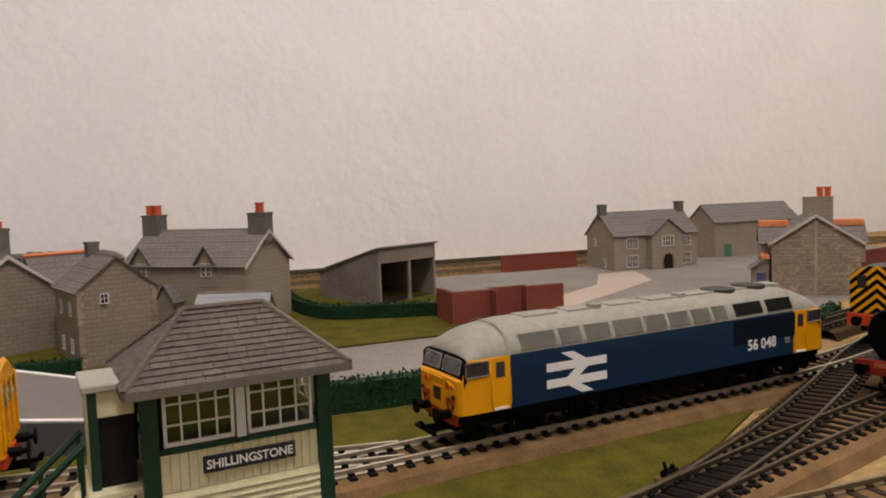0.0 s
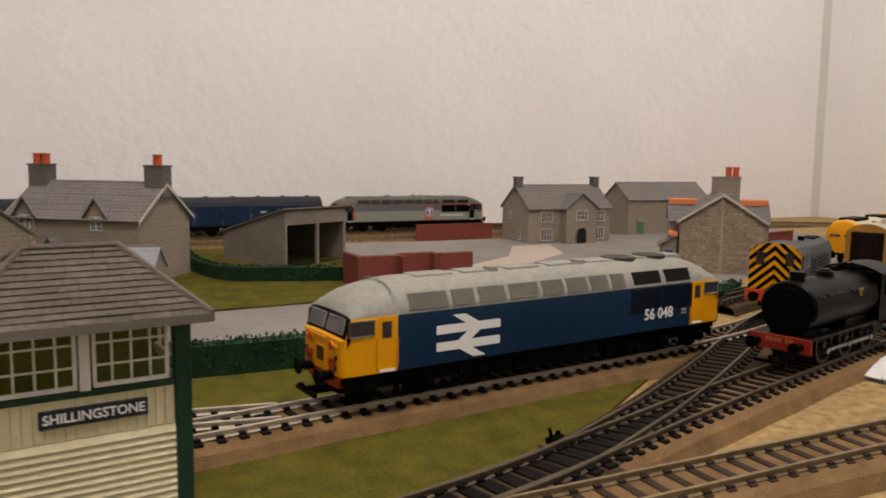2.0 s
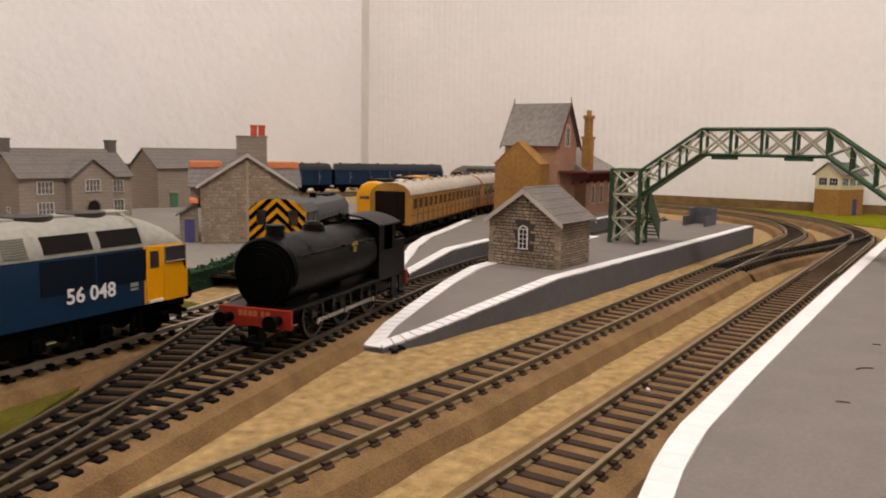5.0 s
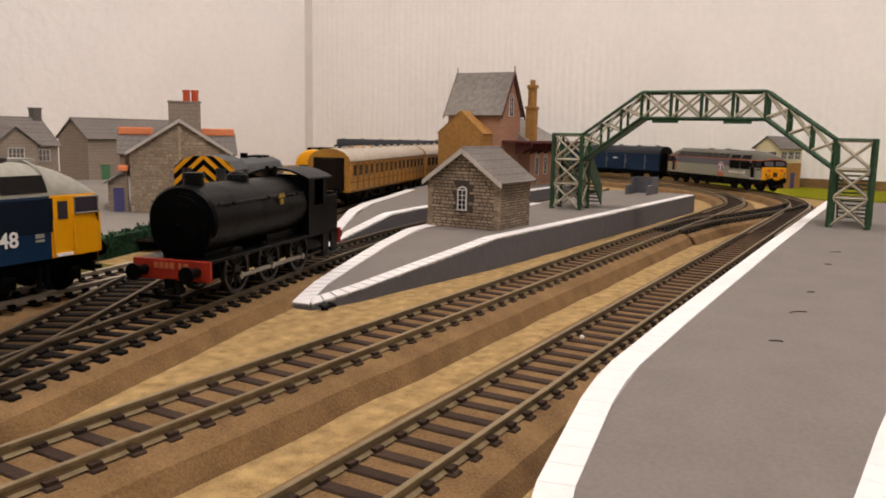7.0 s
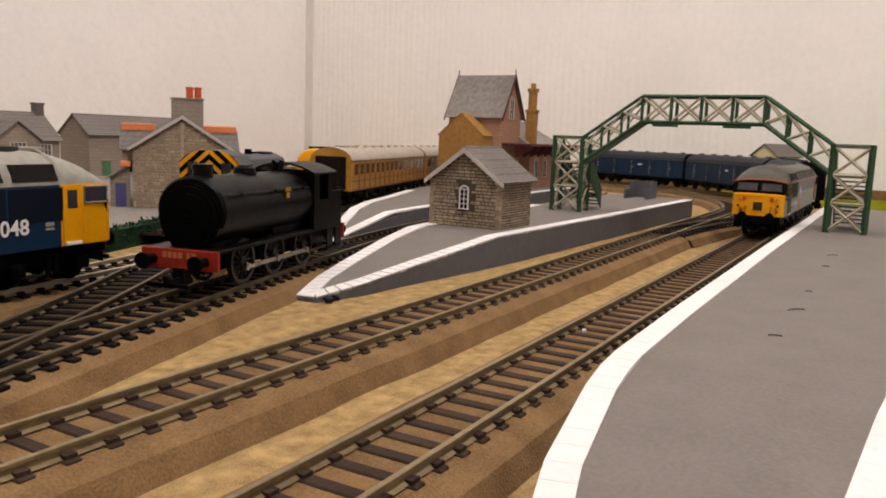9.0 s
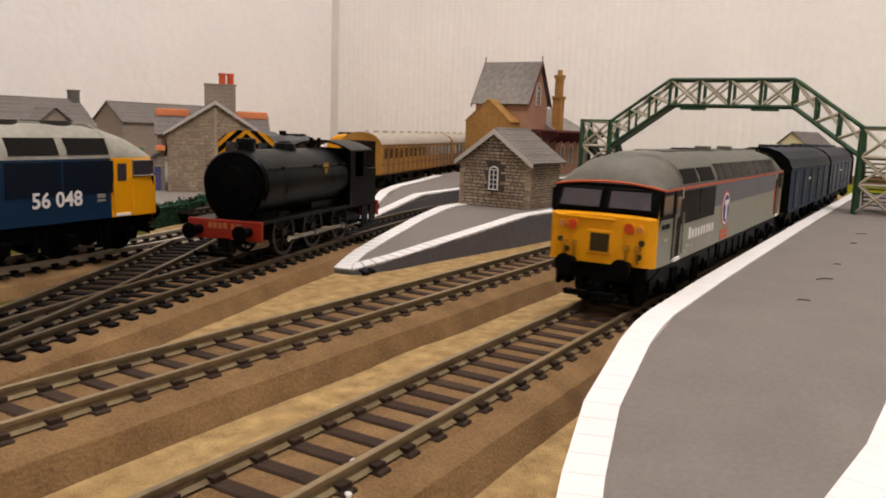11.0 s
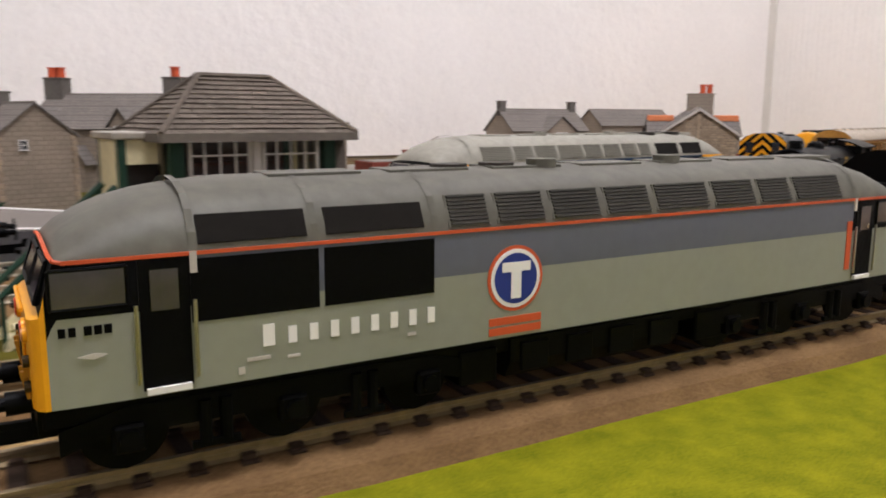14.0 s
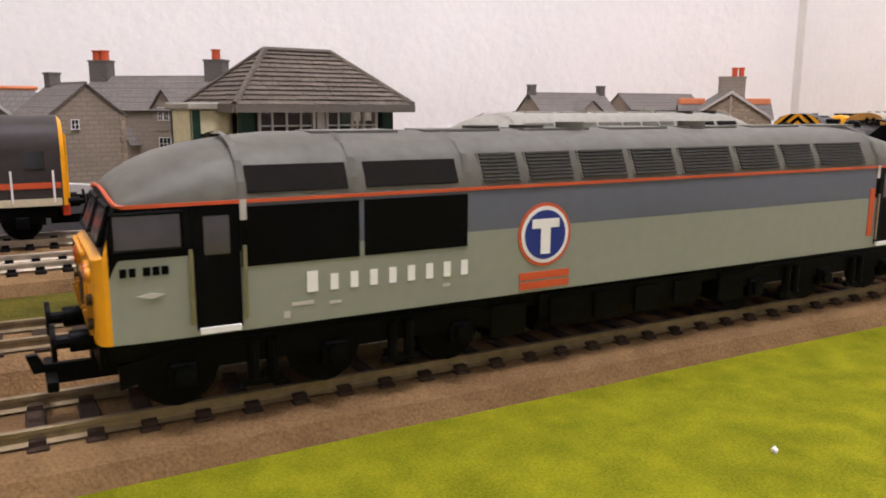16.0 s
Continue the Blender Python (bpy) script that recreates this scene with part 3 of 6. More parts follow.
def coupling(th, x, d, z=8.5):
    bm = B()
    z -= 2.6
    box(bm, min(x - d * 4, x + d * 9), max(x - d * 4, x + d * 9), -1.8, 1.8, z - 1.2, z + 1.2)
    box(bm, x + d * 9.5 - 0.9, x + d * 9.5 + 0.9, -8.5, 8.5, z - 0.7, z + 1.0, 0.2)
    plate(bm, [(x + d * 3, -1.0, z + 1), (x + d * 12.2, -1.0, z + 1), (x + d * 13.2, -1.0, z + 4.2), (x + d * 11.4, -1.0, z + 4.2), (x + d * 10.5, -1.0, z + 2.4), (x + d * 3, -1.0, z + 2.2)], 1.5)
    box(bm, min(x - d * 2, x + d * 3), max(x - d * 2, x + d * 3), -2.4, 2.4, z - 0.5, z + 5.5)
    part("coupling_hook", bm, M_BLACK, th)


def oblong(bm, x0, x1, z0, z1, y, t, mi=0):
    return box(bm, x0, x1, min(y, y + t), max(y, y + t), z0, z1, 0, mi)


def class_diesel(name, label, turn, at, livery):
    """A large co-co diesel with domed cab ends. livery: 'blue' or 'grey'."""
    th = thing(name, at, turn, label, "locomotive", "model trains")
    grey = livery == "grey"
    f = -1 if grey else 1  # which end carries the long roof windows
    HL, HW, Z0, ZC, ZT = 110.0, 18.3, 14.2, 36.3, 47.2 if grey else 48.6

    def ring(x, hw, zc, zt):
        h = [(hw, Z0), (hw, Z0 + (zc - Z0) * 0.62), (hw, zc), (hw * 0.945, zc + (zt - zc) * 0.29), (hw * 0.83, zc + (zt - zc) * 0.60), (hw * 0.66, zc + (zt - zc) * 0.81), (hw * 0.38, zc + (zt - zc) * 0.95), (0, zt)]
        return [(x, y, z) for y, z in h] + [(x, -y, z) for y, z in h[-2::-1]]

    half = [(0, 14.9, 27.9, 28.3), (0.6, 16.9, 28.1, 28.7), (1.5, 17.7, 28.4, 29.1), (2.3, 17.7, 31.4, 32.6), (3.1, 17.8, 34.4, 35.8), (3.8, 17.9, 36.2, 37.6), (4.4, 18.0, 36.3, 39.0), (6.2, 18.1, 36.3, 41.2), (9, 18.2, 36.3, 43.2), (13, 18.3, 36.3, 45.2), (18, 18.3, 36.3, 46.7), (24, 18.3, 36.3, 47.8), (32, 18.3, 36.3, 48.6)]
    lift = (ZT - ZC) / 12.3
    half = [(x - HL, a, b, c if c < 38 else ZC + (c - ZC) * lift) for x, a, b, c in half]
    stations = half + [(-42.3, 18.3, ZC, ZT), (42.3, 18.3, ZC, ZT)] + [(-x, a, b, c) for x, a, b, c in half[::-1]]
    rings = [ring(*s) for s in stations]

    def colour(c):
        if abs(c.x) > HL - 4.0 and c.z > 28.9:
            return 3
        if c.z > ZC + 0.02:
            return 1
        if abs(c.x) > HL - 0.35:
            return 2
        if grey:
            if abs(c.x) > HL - 2.3:
                return 2
            if abs(c.x) > 86.6 and c.z > 27.9:
                return 3
            return 4 if c.z > 27.9 else 0
        if abs(c.x) > 86.6:
            return 2
        return 0

    side = M_TGREY if grey else M_BLUE
    part("body", loft(B(), rings, colour), [side, M_TROOF if grey else M_GREYROOF, M_YELLOW, M_BLACK, M_TDARK], th, smooth=True)
    bm = B()
    box(bm, -HL + 1, HL - 1, -15.5, 15.5, 10.2, Z0 + 0.3, 0.5)
    part("underframe", bm, M_BLACK, th)
    for x in (-36, 30):
        bm = B()
        box(bm, x, x + 9, -16.2, 16.2, 4.8, 12, 0.4)
        part("battery_box", bm, M_BLACK, th)
    bm = B()
    prism(bm, [(-14, 4.5), (14, 4.5), (16.3, 8), (16.3, 13), (-16.3, 13), (-16.3, 8)], -24, 24, "x")
    tank = part("fuel_tank", bm, M_BLACK, th)
    for x in (-18, -6, 6, 18):
        for s in (-1, 1):
            bm = B()
            box(bm, x - 3.5, x + 3.5, s * 16.4 - 0.5, s * 16.4 + 0.5, 6, 12, 0.2)
            part("tank_cover", bm, M_BLACK, tank)
    for x in (-70, 70):
        bogie(th, x, (-27, 0, 27), base=62)
    for d in (-1, 1):
        buffers(th, d * (HL - 1), d)
        coupling(th, d * (HL - 3), d)
        bm = B()
        prism(bm, [(-13.5, 9.2), (13.5, 9.2), (16, 14.6), (-16, 14.6)], d * (HL - 3), d * (HL - 0.4), "x")
        part("buffer_beam", bm, M_BLACK if grey else M_BUFF, th)
        # cab front: two deep windscreens in a black surround, panels, lamps
        xa, xb, za, zb = HL - 1.35, HL - 3.2, 30.3, 35.9
        for y0, y1 in ((-15.6, -1.3), (1.3, 15.6)):
            bm = B()
            q = [(d * xa, y0, za), (d * xa, y1, za), (d * xb, y1 * 0.95, zb), (d * xb, y0 * 0.95, zb)]
            plate(bm, q, 0.5)
            w = part("windscreen", bm, M_SCREEN, th)
            bm = B()
            for i in range(4):
                rod(bm, q[i], q[(i + 1) % 4], 0.32 if not grey else 0.5, 6)
            part("windscreen_frame", bm, M_STEEL if not grey else M_BLACK, w)
        for y, r, tint in ((-12.8, 1.2, M_FADED), (-9.4, 1.9, M_LAMPRED), (9.4, 1.9, M_LAMPRED), (12.8, 1.2, M_FADED)):
            bm = B()
            rod(bm, (d * (HL - 0.2), y, 25.2), (d * (HL + 0.6), y, 25.2), r, 14)
            lamp = part("marker_lamp", bm, M_YELLOW, th, smooth=True)
            bm = B()
            rod(bm, (d * (HL + 0.4), y, 25.2), (d * (HL + 0.85), y, 25.2), r * 0.82, 12)
            part("lens", bm, tint, lamp, smooth=True)
        bm = B()
        box(bm, min(d * HL, d * (HL + 0.5)), max(d * HL, d * (HL + 0.5)), -4.1, 4.1, 16.9, 24.0, 0.2)
        p = part("headcode_panel", bm, M_YELLOW, th)
        bm = B()
        box(bm, min(d * HL, d * (HL + 0.7)), max(d * HL, d * (HL + 0.7)), -3.1, 3.1, 17.8, 23.2)
        part("horn_grille", bm, M_HORN, p)
        bm = B()
        rod(bm, (d * (HL + 0.3), -4.6, 27.3), (d * (HL + 0.3), 15.0, 27.6), 0.4, 6)
        part("lamp_bracket_rail", bm, M_YELLOW, th)
        for y, z in ((-13.6, 21.3), (13.4, 20.4), (11.2, 17.6), (-13.0, 17.2)):
            bm = B()
            rod(bm, (d * (HL - 0.1), y, z), (d * (HL + 0.9), y, z), 0.9, 10)
            part("control_socket", bm, M_HORN, th)
        for y in (-12.5, -9, 8.5, 12):
            bm = B()
            rod(bm, (d * (HL + 0.2), y, 15.2), (d * (HL + 1.0), y * 0.99, 19.5), 0.5, 6)
            box(bm, min(d * HL, d * (HL + 0.9)), max(d * HL, d * (HL + 0.9)), y - 0.8, y + 0.8, 18.6, 20.4)
            part("brake_hose", bm, M_BUFF if not grey else M_HOSEY, th)
        for s in (-1, 1):
            y = s * HW
            # cab side window
            bm = B()
            oblong(bm, *sorted((d * (HL - 3.0), d * 96.4)), 29.2, 35.5, y, s * 0.3)
            w = part("cab_side_window", bm, M_SCREEN, th)
            bm = B()
            x0, x1 = sorted((d * (HL - 3.0), d * 96.4))
            for (a, b) in (((x0, 29.3), (x1, 29.3)), ((x1, 29.3), (x1, 35.2)), ((x1, 35.2), (x0, 35.2)), ((x0, 35.2), (x0, 29.3))):
                rod(bm, (a[0], y + s * 0.15, a[1]), (b[0], y + s * 0.15, b[1]), 0.35, 6)
            part("window_frame", bm, M_STEEL if not grey else M_BLACK, w)
            # door, recessed look with frame, window and handrails
            x0, x1 = sorted((d * 94.8, d * 87.2))
            bm = B()
            oblong(bm, x0, x1, 15.2, 36.0, y, s * 0.25)
            door = part("cab_door", bm, M_YELLOW if not grey else M_BLACK, th)
            bm = B()
            oblong(bm, x0 + 1.7, x1 - 1.7, 27.8, 34.2, y + s * 0.26, s * 0.15)
            part("door_window", bm, M_SCREEN, door)
            bm = B()
            oblong(bm, x0 + 0.4, x1 - 0.4, 14.6, 15.6, y, s * 0.9)
            part("door_step", bm, M_LOGOW, door)
            for x in (x0 - 0.6, x1 + 0.6):
                bm = B()
                rod(bm, (x, y + s * 0.9, 16.5), (x, y + s * 0.9, 27.5 if not grey else 29), 0.35, 6)
                part("handrail", bm, M_YELLOW if not grey else M_STEEL, door)
            if grey:
                bm = B()
                oblong(bm, x1 + 0.2 if d < 0 else x0 - 1.3, x1 + 1.3 if d < 0 else x0 - 0.2, 33.2, 36.6, y, s * 0.3)
                part("notice_plate", bm, M_BARGE, th)

    def slope(x0, x1, a, b, s, out):
        """A panel on the roof's shoulder between fractions a and b of the shoulder."""
        P = [Vector((HW * 0.995, ZC + 0.5)), Vector((HW * 0.83, ZC + (ZT - ZC) * 0.60))]
        n = Vector((0.92, 0.39)) * out
        p, q = P[0].lerp(P[1], a) + n, P[0].lerp(P[1], b) + n
        return [(x0, s * p.x, p.y), (x1, s * p.x, p.y), (x1, s * q.x, q.y), (x0, s * q.x, q.y)]

    for s in (-1, 1):
        # two long dark roof windows
        for x0, x1 in ((45, 64), (67.5, 85.5)):
            bm = B()
            plate(bm, slope(f * x0, f * x1, 0.12, 0.84 if grey else 0.95, s, 0.25), 0.5)
            part("roof_window", bm, M_SMOKED, th)
        # louvred panels between ribs
        xs = [-40.5, -29.5, -16, -1.5, 13, 31.5, 47.5, 61, 81.5]
        for i, (x0, x1) in enumerate(zip(xs, xs[1:])):
            a, b = (x0 + 0.8, x1 - 0.8) if grey else (-x1 + 0.8, -x0 - 0.8)
            bm = B()
            plate(bm, slope(a, b, 0.06, 1.0, s, 0.0), 0.5)
            panel = part("grille_panel", bm, M_GREYROOF if not grey else M_TROOF, th)
            bm = B()
            for k in range(8):
                u = 0.1 + k * 0.115
                plate(bm, slope(a + 0.5, b - 0.5, u, u + 0.062, s, 0.45), 0.5)
            part("louvres", bm, M_LOUVRE if not grey else M_GRILLE, panel)
        for x in [-86.4, -42.5, 86.4] + ([] if grey else [-66]) + ([-66] if grey else []) + [f * v for v in ()]:
            bm = B()
            pts = [(HW + 0.1, ZC), (HW * 0.945 + 0.15, ZC + 3.6 * lift), (HW * 0.83 + 0.2, ZC + 7.5 * lift), (HW * 0.66 + 0.15, ZC + 10.1 * lift), (HW * 0.38 + 0.1, ZC + 11.85 * lift), (0, ZT + 0.15)]
            rings = [[(x * (1 if grey else -1) + dx, s * y, z) for y, z in pts] for dx in (-0.6, 0.6)]
            loft(bm, rings, closed=False, caps=False)
            part("roof_rib", bm, M_TROOF if grey else M_GREYROOF, th)
        bm = B()
        x0, x1 = sorted((f * 43, f * 87))
        oblong(bm, x0, x0 + 21.4, 25.2 if grey else 23.6, 35.4, s * HW, s * 0.2)
        part("side_grille", bm, M_BLACK if grey else M_DKBLUE, th)
        bm = B()
        oblong(bm, x0 + 22.4, x1, 25.2 if grey else 23.6, 35.4, s * HW, s * 0.2)
        part("side_grille", bm, M_BLACK if grey else M_DKBLUE, th)
    # roof fans and exhaust
    for x in (52, 74) if not grey else (-30, -18):
        bm = B()
        rod(bm, (x, 0, ZT - 1.5), (x, 0, ZT + 0.7), 8.5 if not grey else 4, 24)
        part("roof_fan", bm, M_FANMESH, th, smooth=True)
    for x in (-30, 22) if not grey else (-8, 30):
        bm = B()
        rod(bm, (x, -3, ZT - 1), (x, -3, ZT + 1.4), 3.4, 16)
        part("exhaust_cowl", bm, M_TROOF if grey else M_GREYROOF, th, smooth=True)
    for x in range(-70, 80, 24):
        bm = B()
        box(bm, x, x + 18, -5.2, 5.2, ZT - 1.2, ZT + (0.12 if grey else 0.3), 0.1)
        part("roof_hatch", bm, M_TROOF if grey else M_GREYROOF, th)
    for s in (-1, 1):
        m = (Matrix.Rotation(radians(180), 4, "Z") if s > 0 else Matrix()) @ Matrix.Translation((0, -HW - 0.25, 0)) @ FRONT
        y = s * (HW + 0.18)
        if grey:
            bm = B()
            oblong(bm, 4.8 - HL, HL - 4.8, 36.0, 36.6, s * HW, s * 0.28)
            for d in (-1, 1):
                pts = [(d * (HL - c), s * a, b) for c, a, b in ((4.9, 18.2, 36.3), (3.8, 17.9, 36.6), (3.4, 14.5, 37.2), (3.3, 8, 37.9), (3.3, 0, 38.2))]
                for p, q in zip(pts, pts[1:]):
                    rod(bm, p, q, 0.34, 6)
            part("orange_line", bm, M_ORANGE, th)
            bm = B()
            oblong(bm, 83.6, 85.6, 17.5, 30.5, s * HW, s * 0.25)
            part("orange_bar", bm, M_ORANGE, th)
            # roundel of plain discs, bars beneath
            for r, mt, dy in ((6.6, M_ORANGE, 0.2), (5.9, M_LOGOW, 0.3), (5.1, M_LOGOB, 0.4)):
                bm = B()
                rod(bm, (-24.5, s * HW, 26.1), (-24.5, s * (HW + dy), 26.1), r, 32)
                part("roundel_disc", bm, mt, th)
            bm = B()
            oblong(bm, -27.9, -21.1, 27.5, 29.4, y, s * 0.32)
            oblong(bm, -25.7, -23.3, 22.1, 27.5, y, s * 0.32)
            part("roundel_shape", bm, M_LOGOW, th)
            for z in (14.9, 16.9):
                bm = B()
                oblong(bm, -30.6, -18.0, z, z + 1.5, s * HW, s * 0.2)
                part("orange_bar", bm, M_ORANGE, th)
            x = -76.2
            for i in range(9):
                w = 3.2 if i else 3.7
                bm = B()
                oblong(bm, x + 0.5, x + w - 1.2, 19.6, 22.5 if i else 23.3, s * HW, s * 0.2)
                part("name_bar", bm, M_LOGOW, th)
                x += w + 0.65
            for i in range(5):
                bm = B()
                oblong(bm, -106.2 + i * 1.4 + (0.7 if i > 1 else 0), -105.2 + i * 1.4 + (0.8 if i > 1 else 0), 25.2, 26.6, s * HW, s * 0.2)
                part("number_bar", bm, M_BLACK, th)
            bm = B()
            plate(bm, [(-103.8, y, 22.0), (-101.6, y, 22.4), (-99.6, y, 22.0), (-101.6, y, 21.4)], 0.2)
            part("white_emblem", bm, M_BARGE, th)
            for x0, x1, z0, z1 in ((-78.5, -74.5, 17.4, 18.0), (-80.0, -78.9, 15.4, 16.6), (-71.5, -69.3, 17.0, 17.5), (-48.5, -46.8, 17.6, 18.2)):
                bm = B()
                oblong(bm, x0, x1, z0, z1, s * HW, s * 0.15)
                part("data_panel", bm, M_BARGE, th)
        else:
            bm = B()
            sx = -52.0 * (1 if s < 0 else -1)
            # two bars crossed by a zigzag
            oblong(bm, sx - 16, sx + 16, 26.3, 29.9, s * HW, s * 0.2)
            oblong(bm, sx - 16, sx + 16, 19.3, 22.9, s * HW, s * 0.2)
            e = 1 if s < 0 else -1
            for pts in (((-8.5, 33.8), (-2.0, 33.8), (8.0, 28.1), (1.5, 28.1)), ((1.5, 28.1), (8.0, 28.1), (-1.5, 21.1), (-8.0, 21.1)), ((-8.0, 21.1), (-1.5, 21.1), (8.5, 15.4), (2.0, 15.4))):
                plate(bm, [(sx + e * a, y, z) for a, z in pts], 0.2)
            part("white_arrow_device", bm, M_LOGOW, th)
            lettering("running_number", "56 048", 7.4, (Matrix.Rotation(radians(180), 4, "Z") if s > 0 else Matrix()) @ Matrix.Translation((62.5, -HW - 0.3, 22.2)) @ FRONT, th, M_LOGOW)
            bm = B()
            oblong(bm, 79.5 if s < 0 else -83, 83 if s < 0 else -79.5, 20.6, 21.4, s * HW, s * 0.25)
            oblong(bm, 79.5 if s < 0 else -83, 83 if s < 0 else -79.5, 22.0, 23.4, s * HW, s * 0.25)
            part("data_panel", bm, M_GREYROOF, th)
    if grey:  # this model is a little slimmer than the blue one
        for ob in th.children_recursive:
            if not ob.name.startswith("wheelset"):
                ob.data.transform(Matrix.Scale(0.92, 4, Vector((0, 1, 0))))
    return th


def van(name, label, at, turn):
    """A long blue parcels van with bodyside doors and rounded roof."""
    th = thing(name, at, turn, label, "van", "model trains")
    L, HW = 93, 17.6
    h = [(HW, 13.5), (HW, 37.5), (HW * 0.9, 42), (HW * 0.62, 46), (HW * 0.3, 47.8), (0, 48.2)]
    prof = h + [(-y, z) for y, z in h[-2::-1]]
    part("body", loft(B(), [[(x, y, z) for y, z in prof] for x in (-L, L)], lambda c: 2 if abs(c.x) > L - 0.1 else (1 if c.z > 37.6 else 0)), [M_VAN, M_VANROOF, M_BLACK], th)
    for s in (-1, 1):
        for x in (-78, -44, -10, 24, 58):
            bm = B()
            oblong(bm, x, x + 19, 15, 35.5, s * HW, s * 0.45)
            d = part("double_door", bm, M_VAN, th)
            bm = B()
            oblong(bm, x + 9.2, x + 9.8, 15, 35.5, s * (HW + 0.45), s * 0.25)
            rod(bm, (x + 7.5, s * (HW + 0.7), 24), (x + 7.5, s * (HW + 0.7), 28), 0.4, 6)
            part("door_bar", bm, M_STEEL, d)
        bm = B()
        oblong(bm, -L, L, 36.6, 37.4, s * HW, s * 0.4)
        oblong(bm, -L, L, 13.2, 14.2, s * HW, s * 0.5)
        part("side_rail", bm, M_VAN, th)
        bm = B()
        oblong(bm, -20, -13, 29, 30.6, s * (HW + 0.1), s * 0.4)
        part("number_bars", bm, M_LOGOW, th)
    bm = B()
    box(bm, -L, L, -14, 14, 10.5, 13.6)
    for x in (-20, 6, 20):
        box(bm, x, x + 10, -13, 13, 5.5, 11, 0.4)
    part("underframe", bm, M_BLACK, th)
    for x in range(-80, 90, 32):
        bm = B()
        box(bm, x, x + 4, -3, 3, 47.4, 49.6, 0.5)
        part("roof_vent", bm, M_VANROOF, th)
    for d in (-1, 1):
        bogie(th, d * 62, (-17, 17), r=6.2, base=40)
        buffers(th, d * L, d)
        bm = B()
        box(bm, min(d * L, d * (L + 4.5)), max(d * L, d * (L + 4.5)), -5.5, 5.5, 14, 38, 0.6)
        part("gangway", bm, M_BLACK, th)
        coupling(th, d * (L - 3), d)
    return th


M_VAN = mat("faded_van_blue", "1b3049", 0.5, second="16273b", scale=120, bump=0.06, spec=0.15)
M_VANROOF = mat("dark_van_roof", "2a2d32", 0.7, scale=120)


def steam_engine(at, turn):
    """A black six-coupled saddle tank engine."""
    th = thing("saddle_tank_engine", at, turn, "black six-coupled saddle tank steam engine with red buffer beam", "locomotive", "model trains")
    bm = B()
    box(bm, -59, 59, -15.5, 15.5, 16.2, 17.6, 0.2)
    part("running_plate", bm, M_SOOT, th)
    bm = B()
    box(bm, -54, 56, -7, 7, 7.5, 16.4)
    part("frames", bm, M_SOOT, th)
    # saddle tank: rounded section over the boiler
    n = 20
    prof = []
    for i in range(n + 1):
        a = radians(-28 + 236 * i / n)
        prof.append((15.2 * math.cos(a), 31.5 + 13.4 * math.sin(a)))
    rings = [[(x, y * k, 31.5 + (z - 31.5) * k) for y, z in prof] for x, k in ((-52.5, 0.93), (-51.5, 1.0), (24, 1.0))]
    part("saddle_tank", loft(B(), rings), M_SOOT, th, smooth=True)
    for x in (-36, -14, 8):
        bm = B()
        loft(bm, [[(x + dx, y * k, 31.5 + (z - 31.5) * k) for y, z in prof] for dx, k in ((-0.7, 1.015), (0.7, 1.015))], closed=False, caps=False)
        part("tank_strap", bm, M_SOOT, th)
    bm = B()
    rod(bm, (-53.5, 0, 29), (26, 0, 29), 13.2, 28)
    rod(bm, (-54.5, 0, 29), (-53.5, 0, 29), 12.2, 28)
    rod(bm, (-55.2, 0, 29), (-54.4, 0, 29), 9.5, 24)
    rod(bm, (-56.5, 0, 29), (-55, 0, 29), 1.2, 8)
    box(bm, -52, -30, -9, 9, 16, 24)
    box(bm, -6, 26, -10.5, 10.5, 16.5, 30)
    part("smokebox", bm, M_SOOT, th, smooth=True)
    bm = B()
    rod(bm, (-44, 0, 43), (-44, 0, 48), 4.4, 18, 3.6)
    rod(bm, (-44, 0, 47.4), (-44, 0, 49.4), 4.5, 18, 4.0)
    part("chimney", bm, M_SOOT, th, smooth=True)
    bm = B()
    rod(bm, (-12, 0, 43), (-12, 0, 47.2), 5.6, 18, 4.6)
    rod(bm, (-12, 0, 47.2), (-12, 0, 48.4), 4.0, 18, 2.6)
    part("tank_filler", bm, M_SOOT, th, smooth=True)
    bm = B()
    for y in (-2, 2):
        rod(bm, (18, y, 45), (18, y, 49.8), 1.0, 8)
    part("safety_valves", bm, M_SOOT, th)
    bm = B()
    rod(bm, (-50, -14.6, 38), (22, -14.6, 38), 0.4, 6)
    rod(bm, (-50, 14.6, 38), (22, 14.6, 38), 0.4, 6)
    for x in (-40, -12, 14):
        rod(bm, (x, -15.6, 38), (x, -13.6, 38), 0.7, 8)
    part("handrail", bm, M_SOOT, th)
    # cab with openings, arched roof
    for s in (-1, 1):
        bm = B()
        prism(bm, [(25, 17.5), (25, 45), (31, 45), (31, 31), (41, 31), (41, 45), (45, 45), (45, 17.5)], s * 15.2 - 0.5, s * 15.2 + 0.5, "y")
        part("cab_side", bm, M_SOOT, th)
        bm = B()
        box(bm, 45, 58, s * 15 - 0.6, s * 15 + 0.6, 17.5, 35, 0.3)
        part("bunker_side", bm, M_SOOT, th)
    bm = B()
    box(bm, 25, 26, -15, 15, 17.5, 44.6)
    box(bm, 44, 45, -15, 15, 17.5, 44.6)
    box(bm, 57.4, 58.4, -15, 15, 17.5, 36)
    part("cab_bulkhead", bm, M_SOOT, th)
    roof = [(1.4 * k, 44.4 + 4.4 * (1 - (k / 12) ** 2)) for k in range(-12, 13, 2)]
    bm = B()
    loft(bm, [[(x, y, z) for y, z in roof] + [(x, y * 0.98, z - 0.9) for y, z in roof[::-1]] for x in (22.5, 49)])
